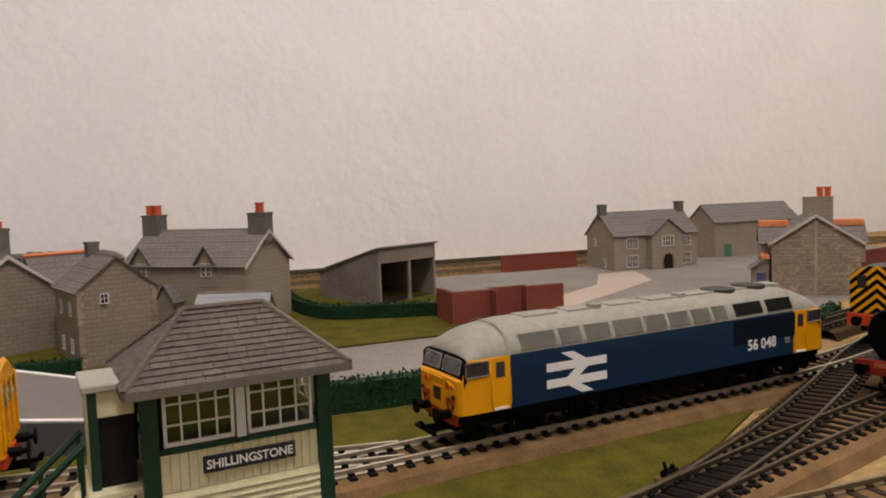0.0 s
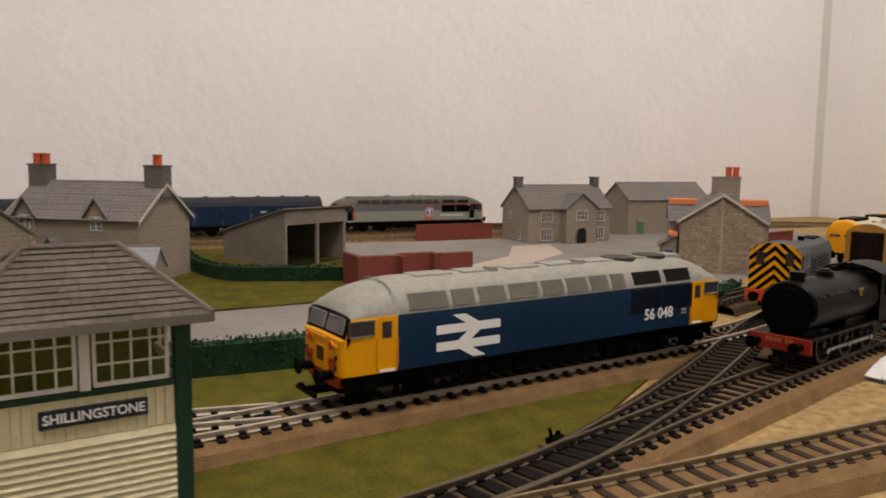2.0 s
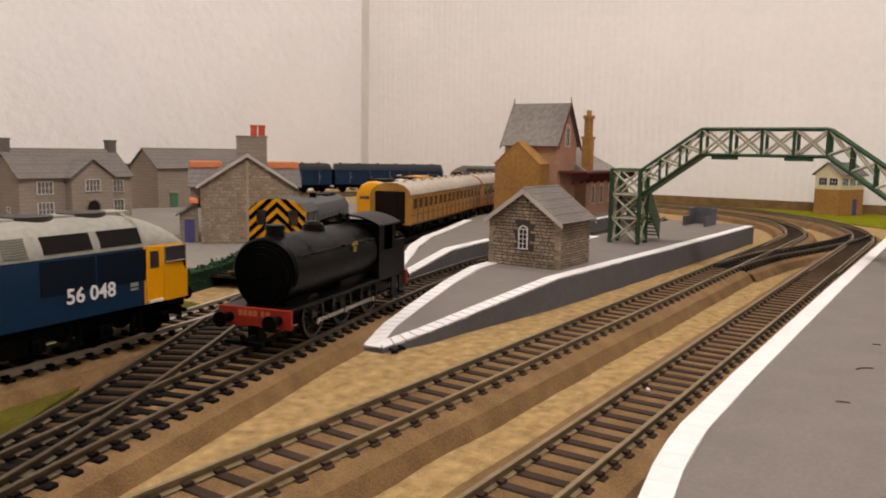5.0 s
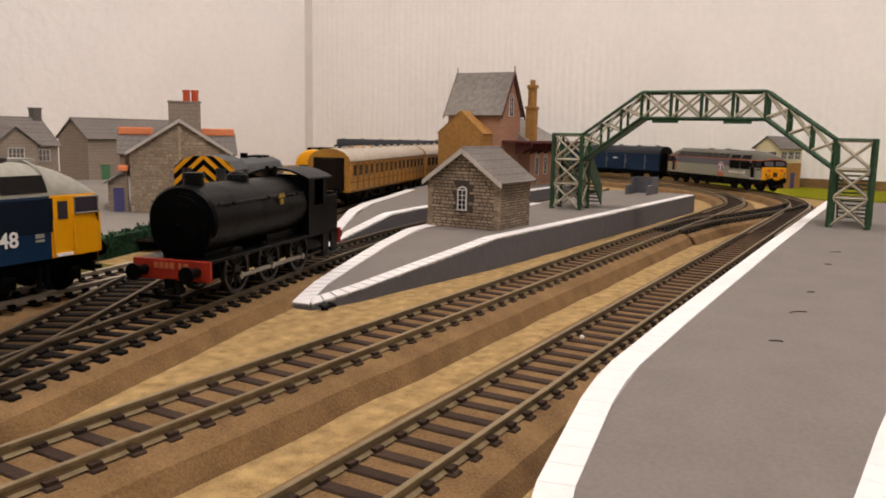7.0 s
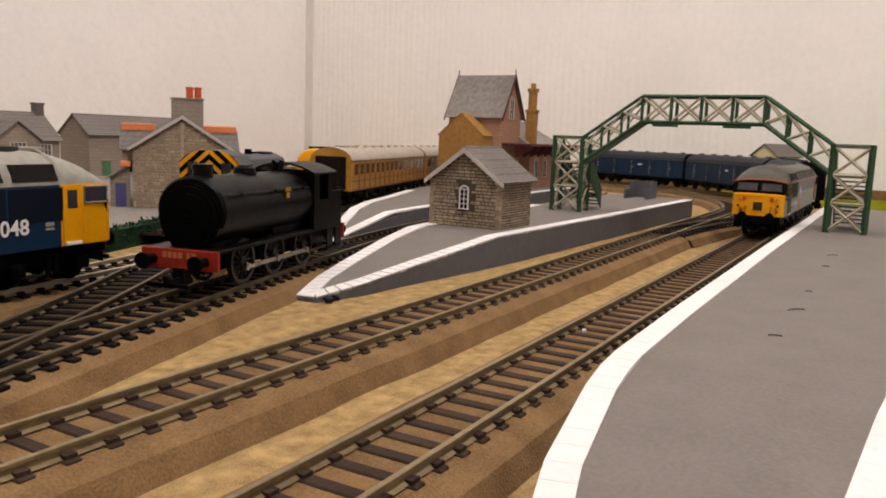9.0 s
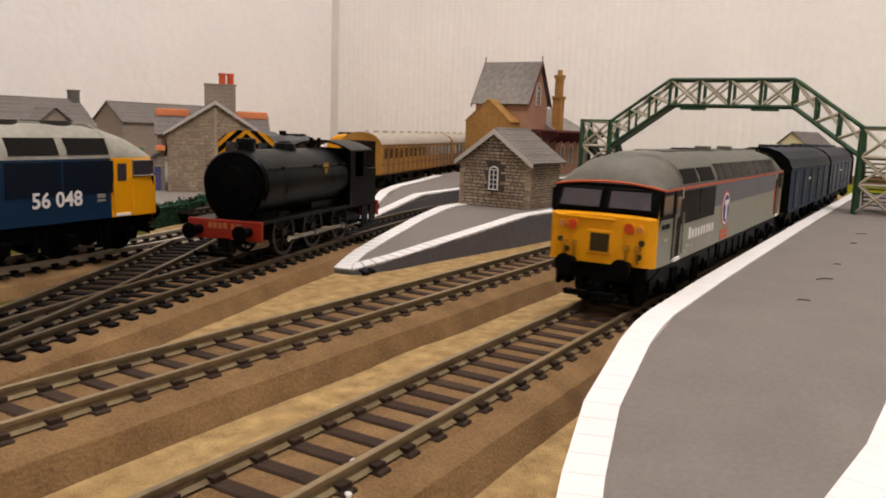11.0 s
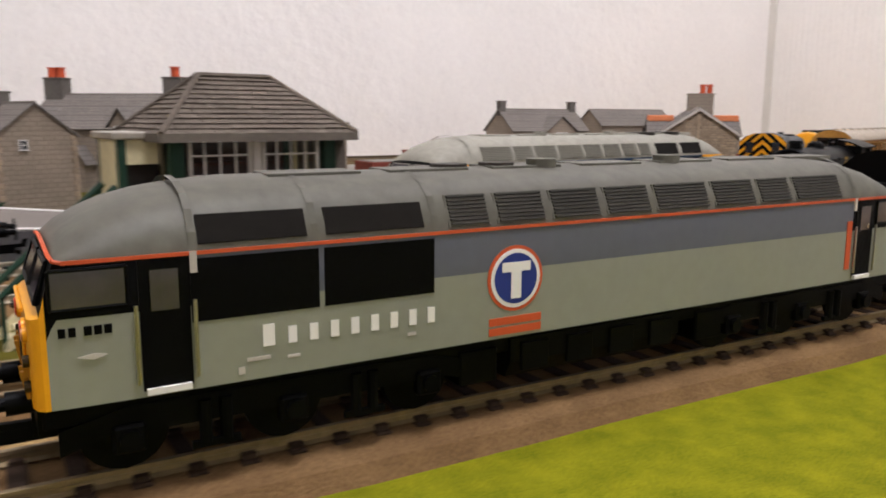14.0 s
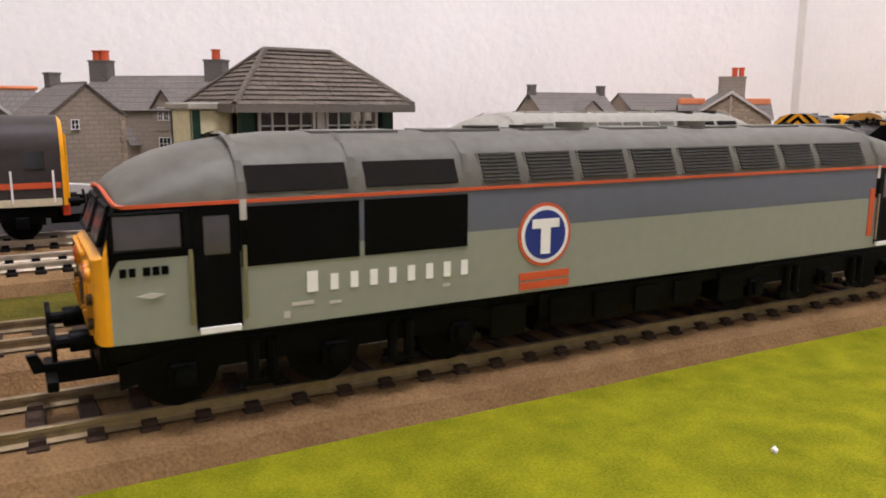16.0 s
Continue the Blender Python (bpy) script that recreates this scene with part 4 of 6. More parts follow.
    part("cab_roof", bm, M_SOOT, th, smooth=True)
    for x in (-30, -3, 26):
        for s in (-1, 1):
            bm = B()
            y = s * 8.8
            for i in range(24):
                a, b = radians(i * 15), radians(i * 15 + 15)
                q = [(x + r * math.cos(t), 9.6 + r * math.sin(t)) for t, r in ((a, 9.6), (b, 9.6), (b, 8.0), (a, 8.0))]
                prism(bm, q, y - 1.1, y + 1.1, "y")
            rod(bm, (x, y - 1.3, 9.6), (x, y + 1.3, 9.6), 2.1, 12)
            for i in range(12):
                a = radians(i * 30)
                rod(bm, (x + 2 * math.cos(a), y, 9.6 + 2 * math.sin(a)), (x + 8.2 * math.cos(a), y, 9.6 + 8.2 * math.sin(a)), 0.45, 5)
            part("driving_wheel", bm, M_WHEELRIM, th)
    for s in (-1, 1):
        bm = B()
        box(bm, -31, 27, s * 11.2 - 0.5, s * 11.2 + 0.5, 6.4, 8.2, 0.2)
        for x in (-30, -3, 26):
            rod(bm, (x, s * 10.4, 7.3), (x, s * 12.2, 7.3), 1.5, 10)
        part("coupling_rod", bm, M_STEEL, th)
        bm = B()
        for x in (40, 50):
            box(bm, x, x + 7, s * 15.5 - 0.4, s * 15.5 + 0.4, 6, 16)
        box(bm, 38, 58, s * 15 - 2.4, s * 15 + 2.4, 5.5, 6.5)
        part("cab_steps", bm, M_SOOT, th)
        bm = B()
        oblong(bm, -2.6, 0.2, 34.2, 36.6, s * 15.0, s * 0.5)
        plate(bm, [(-4.2, s * 15.4, 37.2), (2.0, s * 15.4, 37.2), (0.4, s * 15.4, 39.2), (-1.1, s * 15.4, 38.0), (-2.6, s * 15.4, 39.2)], 0.3)
        part("gilt_crest", bm, M_BRASS, th)
    for d in (-1, 1):
        bm = B()
        box(bm, min(d * 58.5, d * 60.2), max(d * 58.5, d * 60.2), -16.6, 16.6, 9.8, 17.6, 0.2)
        beam = part("buffer_beam", bm, M_RED, th, "red-painted buffer beam")
        if d < 0:
            bm = B()
            for k, w in ((-7.4, 2.0), (-4.6, 1.2), (-1.4, 1.6), (0.9, 1.6), (3.2, 1.6), (5.5, 1.6)):
                box(bm, -60.5, -60.1, k, k + w, 14.2, 16.4)
            part("number_bars", bm, mat("faded_gilt", "a8643c", 0.6), beam)
        buffers(th, d * 60, d, 13.4, 11.2)
        coupling(th, d * 58, d, 7.5)
    return th


M_BRASS = mat("gilt_brass", "b09030", 0.4, metal=0.6, bump=0.05)
M_WHEELRIM = mat("worn_wheel", "2b2724", 0.45, metal=0.3, scale=200)
M_SHUNT = mat("shunter_grey", "45484a", 0.55, second="3a3c3d", scale=160)


def chevron_end(th, x, hw, z0, z1, mouth):
    """Black and yellow wasp stripes on an arched end panel, in separate bands."""
    bm = B()
    arch = [(-hw, z0), (hw, z0), (hw, z1 - 6), (hw * 0.72, z1 - 2), (hw * 0.35, z1), (-hw * 0.35, z1), (-hw * 0.72, z1 - 2), (-hw, z1 - 6)]
    prism(bm, arch, x, x + 0.8, "x")
    panel = part("end_panel", bm, M_YELLOW, th, "yellow end panel with black wasp stripes")
    def clipped(poly):
        for (ya, za), (yb, zb) in zip(arch, arch[1:] + arch[:1]):
            side = [(yb - ya) * (z - za) - (zb - za) * (y - ya) for y, z in poly]
            out = []
            for i in range(len(poly)):
                j = (i + 1) % len(poly)
                if side[i] >= 0:
                    out.append(poly[i])
                if side[i] * side[j] < 0:
                    u = side[i] / (side[i] - side[j])
                    out.append((poly[i][0] + (poly[j][0] - poly[i][0]) * u, poly[i][1] + (poly[j][1] - poly[i][1]) * u))
            poly = out
            if len(poly) < 3:
                return []
        return poly

    bm = B()
    for k in range(9):
        for e in (-1, 1):
            zb = z0 + 1.5 + k * 6.0
            q = clipped([(0.0, zb), (e * hw, zb - hw * 0.9), (e * hw, zb - hw * 0.9 + 3.0), (0.0, zb + 3.0)])
            if q:
                prism(bm, q, x - 0.3, x - 0.02, "x")
    part("black_stripes", bm, M_BLACK, panel)
    return panel


def shunter(at, turn):
    th = thing("diesel_shunter", at, turn, "grey diesel shunter with black and yellow striped end", "locomotive", "model trains")
    bm = B()
    box(bm, -57, 57, -15.5, 15.5, 14.5, 17, 0.3)
    box(bm, -55, 55, -9, 9, 6, 14.6)
    part("frame", bm, M_BLACK, th)
    for x in (-26, 0, 26):
        wheelset(th, x, 9)
    # cab leads, hood behind
    arch = [(-15.8, 17), (15.8, 17), (15.8, 40), (12.5, 44.5), (7, 46.6), (0, 47.2), (-7, 46.6), (-12.5, 44.5), (-15.8, 40)]
    part("cab", loft(B(), [[(x, y, z) for y, z in arch] for x in (-54, -31)]), M_SHUNT, th)
    panel = chevron_end(th, -54.9, 15.6, 17, 47, 1)
    bm = B()
    for y in (-11.5, 6.2):
        box(bm, -55.3, -54.6, y, y + 5.3, 33, 41, 0.2)
    part("end_window", bm, M_DARKGLASS, panel)
    for s in (-1, 1):
        bm = B()
        oblong(bm, -50, -43, 31, 40, s * 15.7, s * 0.4)
        oblong(bm, -41, -34, 31, 40, s * 15.7, s * 0.4)
        part("cab_window", bm, M_DARKGLASS, th)
    hood = [(-11.5, 17), (11.5, 17), (11.8, 37), (9.5, 41.5), (5, 43.6), (0, 44.2), (-5, 43.6), (-9.5, 41.5), (-11.8, 37)]
    part("hood", loft(B(), [[(x, y, z) for y, z in hood] for x in (-31, 53)]), M_SHUNT, th, smooth=True)
    for s in (-1, 1):
        for x in (-26, -8, 10, 28):
            bm = B()
            oblong(bm, x, x + 15, 20, 35.5, s * 11.6, s * 0.5)
            d = part("hood_door", bm, M_SHUNT, th)
            bm = B()
            for k in range(5):
                oblong(bm, x + 2, x + 13, 22 + k * 2.4, 23.2 + k * 2.4, s * 12.1, s * 0.4)
            part("louvres", bm, M_BLACK, d)
    bm = B()
    rod(bm, (10, 0, 43), (10, 0, 47), 2.2, 12)
    for x in (-22, 28, 40):
        box(bm, x, x + 7, -4.5, 4.5, 43.4, 45, 0.3)
    part("exhaust", bm, M_BLACK, th)
    for d in (-1, 1):
        bm = B()
        box(bm, min(d * 56, d * 58), max(d * 56, d * 58), -16.5, 16.5, 9.6, 17, 0.2)
        part("buffer_beam", bm, M_RED2, th)
        buffers(th, d * 58, d, 13.4, 9.4)
    return th


M_RED2 = mat("orange_red_beam", "c2401a", 0.5, vary=0.15)
M_TEAK = mat("varnished_teak", "ac7e34", 0.38, second="835a20", scale=320, bump=0.1)
M_TEAKD = mat("dark_teak_panel", "6e431a", 0.45, scale=320, bump=0.1)
M_GANGWAY = mat("dark_gangway", "1c130d", 0.9, spec=0.1)
M_COACHROOF = mat("pale_coach_roof", "b5aa9a", 0.7, second="9f9484", scale=140)


def coach(name, at, turn):
    th = thing(name, at, turn, "varnished teak bogie carriage with pale grey roof", "carriage", "model trains")
    L, HW = 121, 17.8
    h = [(HW, 12.5), (HW, 37), (HW * 0.93, 40.5), (HW * 0.7, 44.2), (HW * 0.36, 46.4), (0, 47)]
    prof = h + [(-y, z) for y, z in h[-2::-1]]
    part("body", loft(B(), [[(x, y, z) for y, z in prof] for x in (-L, L)], lambda c: 1 if c.z > 37.2 and abs(c.x) < L - 0.1 else 0), [M_TEAK, M_COACHROOF], th, smooth=True)
    for s in (-1, 1):
        for i in range(16):
            x = -L + 6 + i * 14.6
            bm = B()
            oblong(bm, x, x + 9.5, 25.5, 34, s * HW, s * 0.2)
            w = part("window", bm, M_DARKGLASS, th)
            bm = B()
            oblong(bm, x - 0.9, x, 24.8, 34.8, s * HW, s * 0.5)
            oblong(bm, x + 9.5, x + 10.4, 24.8, 34.8, s * HW, s * 0.5)
            oblong(bm, x, x + 9.5, 34, 34.9, s * HW, s * 0.5)
            oblong(bm, x, x + 9.5, 24.7, 25.5, s * HW, s * 0.5)
            part("window_frame", bm, M_TEAK, w)
            bm = B()
            oblong(bm, x + 11.2, x + 13.2, 13.5, 36, s * HW, s * 0.35)
            part("beading", bm, M_TEAKD, th)
        bm = B()
        for z in (13, 20, 36.2):
            oblong(bm, -L, L, z, z + 0.8, s * HW, s * 0.45)
        part("waist_rail", bm, M_TEAKD, th)
    bm = B()
    box(bm, -L, L, -14, 14, 9.6, 12.6)
    for x in (-24, 8):
        box(bm, x, x + 18, -12, 12, 4.8, 10)
    part("underframe", bm, M_BLACK, th)
    for d in (-1, 1):
        bogie(th, d * 82, (-17, 17), r=6.4, base=40)
        buffers(th, d * L, d)
        bm = B()
        box(bm, min(d * L, d * (L + 1.2)), max(d * L, d * (L + 1.2)), -13, 13, 14, 40, 0.5)
        end = part("dark_end", bm, M_GANGWAY, th)
        bm = B()
        box(bm, min(d * L, d * (L + 3)), max(d * L, d * (L + 3)), -7, 7, 14, 39, 0.8)
        part("gangway", bm, M_GANGWAY, end)
    for x in range(-100, 110, 25):
        for dx, y in ((0, -5), (8, 5)):
            bm = B()
            rod(bm, (x + dx, y, 45), (x + dx, y, 48.2), 1.8, 8)
            part("roof_vent", bm, M_COACHROOF, th)
    return th


def yellow_diesel(at, turn):
    th = thing("yellow_diesel", at, turn, "bright yellow diesel with pale roof and black roof grilles", "locomotive", "model trains")
    HW = 17.8
    h = [(HW, 13.5), (HW, 36), (HW * 0.93, 41), (HW * 0.72, 46), (HW * 0.4, 49), (0, 50)]
    prof = h + [(-y, z) for y, z in h[-2::-1]]
    st = ((-112, 0.9, 0.86), (-110.5, 0.97, 0.95), (-106, 1.0, 1.0), (106, 1.0, 1.0), (110.5, 0.97, 0.95), (112, 0.9, 0.86))
    part("body", loft(B(), [[(x, y * k, 13.5 + (z - 13.5) * kz) for y, z in prof] for x, k, kz in st], lambda c: 1 if c.z > 40 and abs(c.x) < 100 else 0), [M_YELLOW, M_CREAM], th, smooth=True)
    for x0, x1, m in ((-100, -62, M_BLACK), (-20, 10, M_BLACK), (20, 60, M_YELLOW), (66, 100, M_BLACK)):
        bm = B()
        box(bm, x0, x1, -9, 9, 48.2, 51.6, 0.4)
        part("roof_grille", bm, m, th)
    bm = B()
    for y in (-13, 2):
        plate(bm, [(-112.2, y, 31), (-112.2, y + 11, 31), (-110.4, y + 10, 41), (-110.4, y + 1, 41)], 0.6)
    part("windscreen", bm, M_DARKGLASS, th)
    for s in (-1, 1):
        bm = B()
        for x in (-60, -20, 20, 60):
            oblong(bm, x, x + 14, 26, 35, s * HW, s * 0.3)
        part("side_window", bm, M_DARKGLASS, th)
    bm = B()
    box(bm, -108, 108, -14, 14, 10.5, 13.8)
    part("underframe", bm, M_BLACK, th)
    for d in (-1, 1):
        bogie(th, d * 70, (-20, 20), base=46)
        buffers(th, d * 111, d)
    return th


M_CREAM = mat("cream_roof", "cfc2a2", 0.6)
M_DARKLOCO = mat("dark_umber_side", "39322f", 0.5, scale=160, bump=0.05)


def dark_diesel(at, turn):
    """A dark-sided diesel with an orange-red waist stripe and yellow end, standing by the signal box."""
    th = thing("dark_diesel", at, turn, "dark grey diesel with red waist stripe and yellow end", "locomotive", "model trains")
    HW = 17.6
    h = [(HW, 13.5), (HW, 34.5), (HW * 0.95, 39.5), (HW * 0.72, 44.2), (HW * 0.4, 46.6), (0, 47.2)]
    prof = h + [(-y, z) for y, z in h[-2::-1]]
    part("body", loft(B(), [[(x, y * k, 13.5 + (z - 13.5) * k) for y, z in prof] for x, k in ((-92, 0.95), (-90.5, 1), (90.5, 1), (92, 0.95))], lambda c: 1 if abs(c.x) > 91 else 0), [M_DARKLOCO, M_YELLOW], th, smooth=True)
    for s in (-1, 1):
        bm = B()
        oblong(bm, -90, 90, 20.2, 22.4, s * HW, s * 0.25)
        part("red_stripe", bm, M_ORANGE, th)
        bm = B()
        oblong(bm, -90, 90, 13.6, 16.4, s * HW, s * 0.3)
        part("cream_sill", bm, M_CREAM, th)
        for x in (-84, -60, 62, 78):
            bm = B()
            oblong(bm, x, x + 7, 27.5, 34, s * HW, s * 0.3)
            part("side_window", bm, M_DARKGLASS, th)
        bm = B()
        for x in (58, 73.5, 87.5, -70):
            rod(bm, (x, s * (HW + 0.9), 15), (x, s * (HW + 0.9), 27), 0.45, 6)
        part("handrail", bm, M_LOGOW, th)
    for d in (-1, 1):
        bm = B()
        for y0, y1 in ((-14.5, -5.6), (-4.4, 4.4), (5.6, 14.5)):
            box(bm, min(d * 91.8, d * 92.5), max(d * 91.8, d * 92.5), y0, y1, 31, 38.5, 0.3)
        part("end_window", bm, M_DARKGLASS, th)
        bm = B()
        for y in (-14.8, -5, 5, 14.8):
            rod(bm, (d * 92.4, y, 16), (d * 92.4, y, 40), 0.6, 6)
        part("end_rails", bm, M_YELLOW, th)
        bm = B()
        box(bm, min(d * 90, d * 92.6), max(d * 90, d * 92.6), -16, 16, 9.5, 13.8, 0.2)
        part("buffer_beam", bm, M_RED2, th)
        buffers(th, d * 92, d)
        coupling(th, d * 90, d)
        bogie(th, d * 56, (-20, 20), base=44)
    bm = B()
    box(bm, -88, 88, -14, 14, 8.5, 13.8)
    part("underframe", bm, M_BLACK, th)
    bm = B()
    rod(bm, (20, 0, 46), (20, 0, 48.2), 6, 18)
    part("roof_fan", bm, M_BLACK, th)
    return th


def rest(line_pt, lift):
    return (line_pt[0], line_pt[1], RAIL_Z + lift * 0.001)


class_diesel("blue_diesel", "rail-blue diesel locomotive with yellow cab ends and grey roof", 7.2, rest((0.2427, 0.2972), 0.45), "blue")
steam_engine(rest((0.3998, 0.2613), 0.15), 14.2).scale = (0.92, 0.92, 0.92)
shunter(rest((0.497, 0.3645), 0.3), 26.5)
coach("teak_coach", rest((0.775, 0.4640), 0.3), 17.5)
coach("teak_coach", rest((1.011, 0.529), 0.3), 13.8)
yellow_diesel(rest((0.82, 0.5298), 0.2), 17.5).scale = (0.9, 0.9, 0.88)
dark_diesel(rest((-0.120, 0.3133), 0.6), -0.6)
TRAIN = [(class_diesel("grey_diesel", "two-tone grey diesel locomotive with yellow front and orange line", 0, (0, 0, RAIL_Z), "grey"), 0.0, 0.070)]
for k in range(3):
    TRAIN.append((van("parcels_van", "faded blue bogie parcels van with dark roof", (0, 0.3, RAIL_Z), 0), -(0.116 + 0.012 + 0.094 + k * 0.1985), 0.062))


# ---- buildings (local: x along the ridge, front at -y, millimetres) ----
M_STONE = brick_mat("grey_rubble_stone", "8f8272", "827565", "766b5d", 0.0075, 0.0032, 0.14)
M_STONE2 = brick_mat("pale_coursed_stone", "978a7b", "8c8071", "82776a", 0.009, 0.0036, 0.1)
M_SLATE = brick_mat("grey_slate_card", "7c7670", "6f6963", "5c5752", 0.006, 0.004, 0.12)
M_STONEP = mat("stone_piece", "9c8c76", 0.9, second="806f5c", scale=300, bump=0.4, island=0.45)
M_MORTAR = mat("dark_mortar", "4c443c", 0.95, scale=300, bump=0.3)
M_SLATEP = mat("slate_piece", "7f776f", 0.85, second="706961", scale=260, bump=0.3, island=0.13)
M_TILEP = mat("brown_roof_tile", "6f655a", 0.85, second="574e45", scale=260, bump=0.35, island=0.3)
M_STACK = mat("grey_stack", "6a655f", 0.9, second="57524d", scale=220, bump=0.4)
M_POT = mat("terracotta_pot", "c4532e", 0.7, vary=0.15, scale=240)
M_RIDGE = mat("orange_ridge_tile", "de8658", 0.75, vary=0.15, scale=240)
M_CREAMP = mat("cream_boarding", "d8cfa8", 0.6, second="c9bf98", scale=200, bump=0.1)
M_GREENP = mat("dark_green_paint", "1c3a2a", 0.5, vary=0.2, scale=200)
M_FRAME = mat("white_window_paint", "dcd8d2", 0.6, vary=0.06, scale=200)
M_PALEPANE = mat("pale_mullioned_pane", "6b635c", 0.4, vary=0.2, scale=60, bump=0)
M_BLUEDOOR = mat("slate_blue_door", "4a4a78", 0.6, vary=0.15)
M_GREENDOOR = mat("sage_green_door", "4f7a58", 0.6, vary=0.15)
M_BRICKRED = brick_mat("red_brick_card", "8a4436", "743629", "6a4038", 0.003, 0.001, 0.12)
M_OCHRE = mat("ochre_render", "a87c42", 0.85, second="8f6834", scale=120, bump=0.2)
M_PINK = brick_mat("pink_stone", "b0866c", "a07862", "946e5a", 0.006, 0.0025, 0.1)
M_MAROON = mat("maroon_trim", "5a2a28", 0.6, vary=0.15)
M_HEDGE = mat("dark_hedge_foliage", "1f4426", 0.95, second="12301a", scale=420, bump=1.0, island=0.5)
M_DARK = mat("dark_opening", "1c1815", 0.9)


def window_on(parent, x, z, w, h, y, panes=(2, 3), s=-1, axis="y", arched=False, deep=0.5, glass=None):
    """A framed, glazed window with glazing bars on a wall at y (or x where axis is 'x'), facing s."""
    def P(a, d, zz):
        return (a, y + s * d, zz) if axis == "y" else (y + s * d, a, zz)
    def slab(bm, a0, a1, z0, z1, d0, d1):
        p, q = P(a0, d0, z0), P(a1, d1, z1)
        box(bm, min(p[0], q[0]), max(p[0], q[0]), min(p[1], q[1]), max(p[1], q[1]), z0, z1)
    bm = B()
    slab(bm, x - w / 2, x + w / 2, z, z + h, 0.0, 0.15)
    win = part("window", bm, glass or M_DARKGLASS, parent)
    bm = B()
    e = 0.55
    slab(bm, x - w / 2 - e, x - w / 2, z, z + h, 0, deep)
    slab(bm, x + w / 2, x + w / 2 + e, z, z + h, 0, deep)
    slab(bm, x - w / 2 - e, x + w / 2 + e, z + h, z + h + e, 0, deep)
    slab(bm, x - w / 2 - e - 0.3, x + w / 2 + e + 0.3, z - e, z, 0, deep + 0.4)
    for i in range(1, panes[0]):
        c = x - w / 2 + w * i / panes[0]
        slab(bm, c - 0.18, c + 0.18, z, z + h, 0.1, deep * 0.7)
    for i in range(1, panes[1]):
        c = z + h * i / panes[1]
        slab(bm, x - w / 2, x + w / 2, c - 0.18, c + 0.18, 0.1, deep * 0.7)
    if arched:
        for i in range(9):
            a, b = radians(i * 20), radians(i * 20 + 20)
            p, q = P(x + math.cos(a) * (w / 2 + 0.3), 0.2, z + h + math.sin(a) * w * 0.42), P(x + math.cos(b) * (w / 2 + 0.3), 0.2, z + h + math.sin(b) * w * 0.42)
            rod(bm, p, q, 0.45, 5)
    part("window_frame", bm, M_FRAME, win)
    return win


def stack(parent, x, y, z0, z1, wx, wy, pots=2, material=None, pot_h=5, pr=1.9):
    bm = B()
    box(bm, x - wx / 2, x + wx / 2, y - wy / 2, y + wy / 2, z0, z1 - 1.5, 0.2)
    box(bm, x - wx / 2 - 0.7, x + wx / 2 + 0.7, y - wy / 2 - 0.7, y + wy / 2 + 0.7, z1 - 1.5, z1, 0.2)
    ch = part("chimney", bm, material or M_STACK, parent)
    for i in range(pots):
        px = x + (i - (pots - 1) / 2) * max(4.6, pr * 2.1)
        bm = B()
        rod(bm, (px, y, z1), (px, y, z1 + pot_h), pr, 12, pr * 0.9)
        rod(bm, (px, y, z1 + pot_h - 0.9), (px, y, z1 + pot_h), pr * 1.15, 12)
        part("chimney_pot", bm, M_POT, ch, smooth=True)


def slated(parent, name, corners, rows, material, per=0, thick=0.7):
    """Overlapping courses on a roof slope: corners are eave a, eave b, ridge b, ridge a; per: pieces a row (0: plain courses)."""
    ea, eb, rb, ra = [Vector(c) for c in corners]
    n = (eb - ea).cross(ra - ea).normalized()
    if n.z < 0:
        n = -n
    bm = B()
    for k in range(rows):
        u0, u1 = k / rows, min(1.0, (k + 1.18) / rows)
        a0, b0, a1, b1 = ea.lerp(ra, u0), eb.lerp(rb, u0), ea.lerp(ra, u1), eb.lerp(rb, u1)
        L = (b0 - a0).length
        cuts = max(1, round(L / per)) if per else 1
        shift = 0.5 * (k % 2) if per else 0
        edges = [0.0] + [min(1, max(0, (i + shift) / cuts)) for i in range(0 if shift else 1, cuts)] + [1.0]
        for e, f in zip(edges, edges[1:]):
            if f - e < 0.002:
                continue
            g = 0.02 * (f - e) if per else 0
            lift = n * (thick * (1.0 + random.uniform(-0.15, 0.15)))
            q = [a0.lerp(b0, e + g), a0.lerp(b0, f - g), a1.lerp(b1, f - g), a1.lerp(b1, e + g)]
            v = [bm.verts.new(p) for p in (q[0] + lift, q[1] + lift, q[2] + n * 0.12, q[3] + n * 0.12, q[0] - n * 0.05, q[1] - n * 0.05)]
            bm.faces.new((v[0], v[1], v[2], v[3]))
            bm.faces.new((v[4], v[5], v[1], v[0]))
            bm.faces.new((v[4], v[0], v[3]))
            bm.faces.new((v[1], v[5], v[2]))
    return part(name, bm, material, parent, kind="stuff")


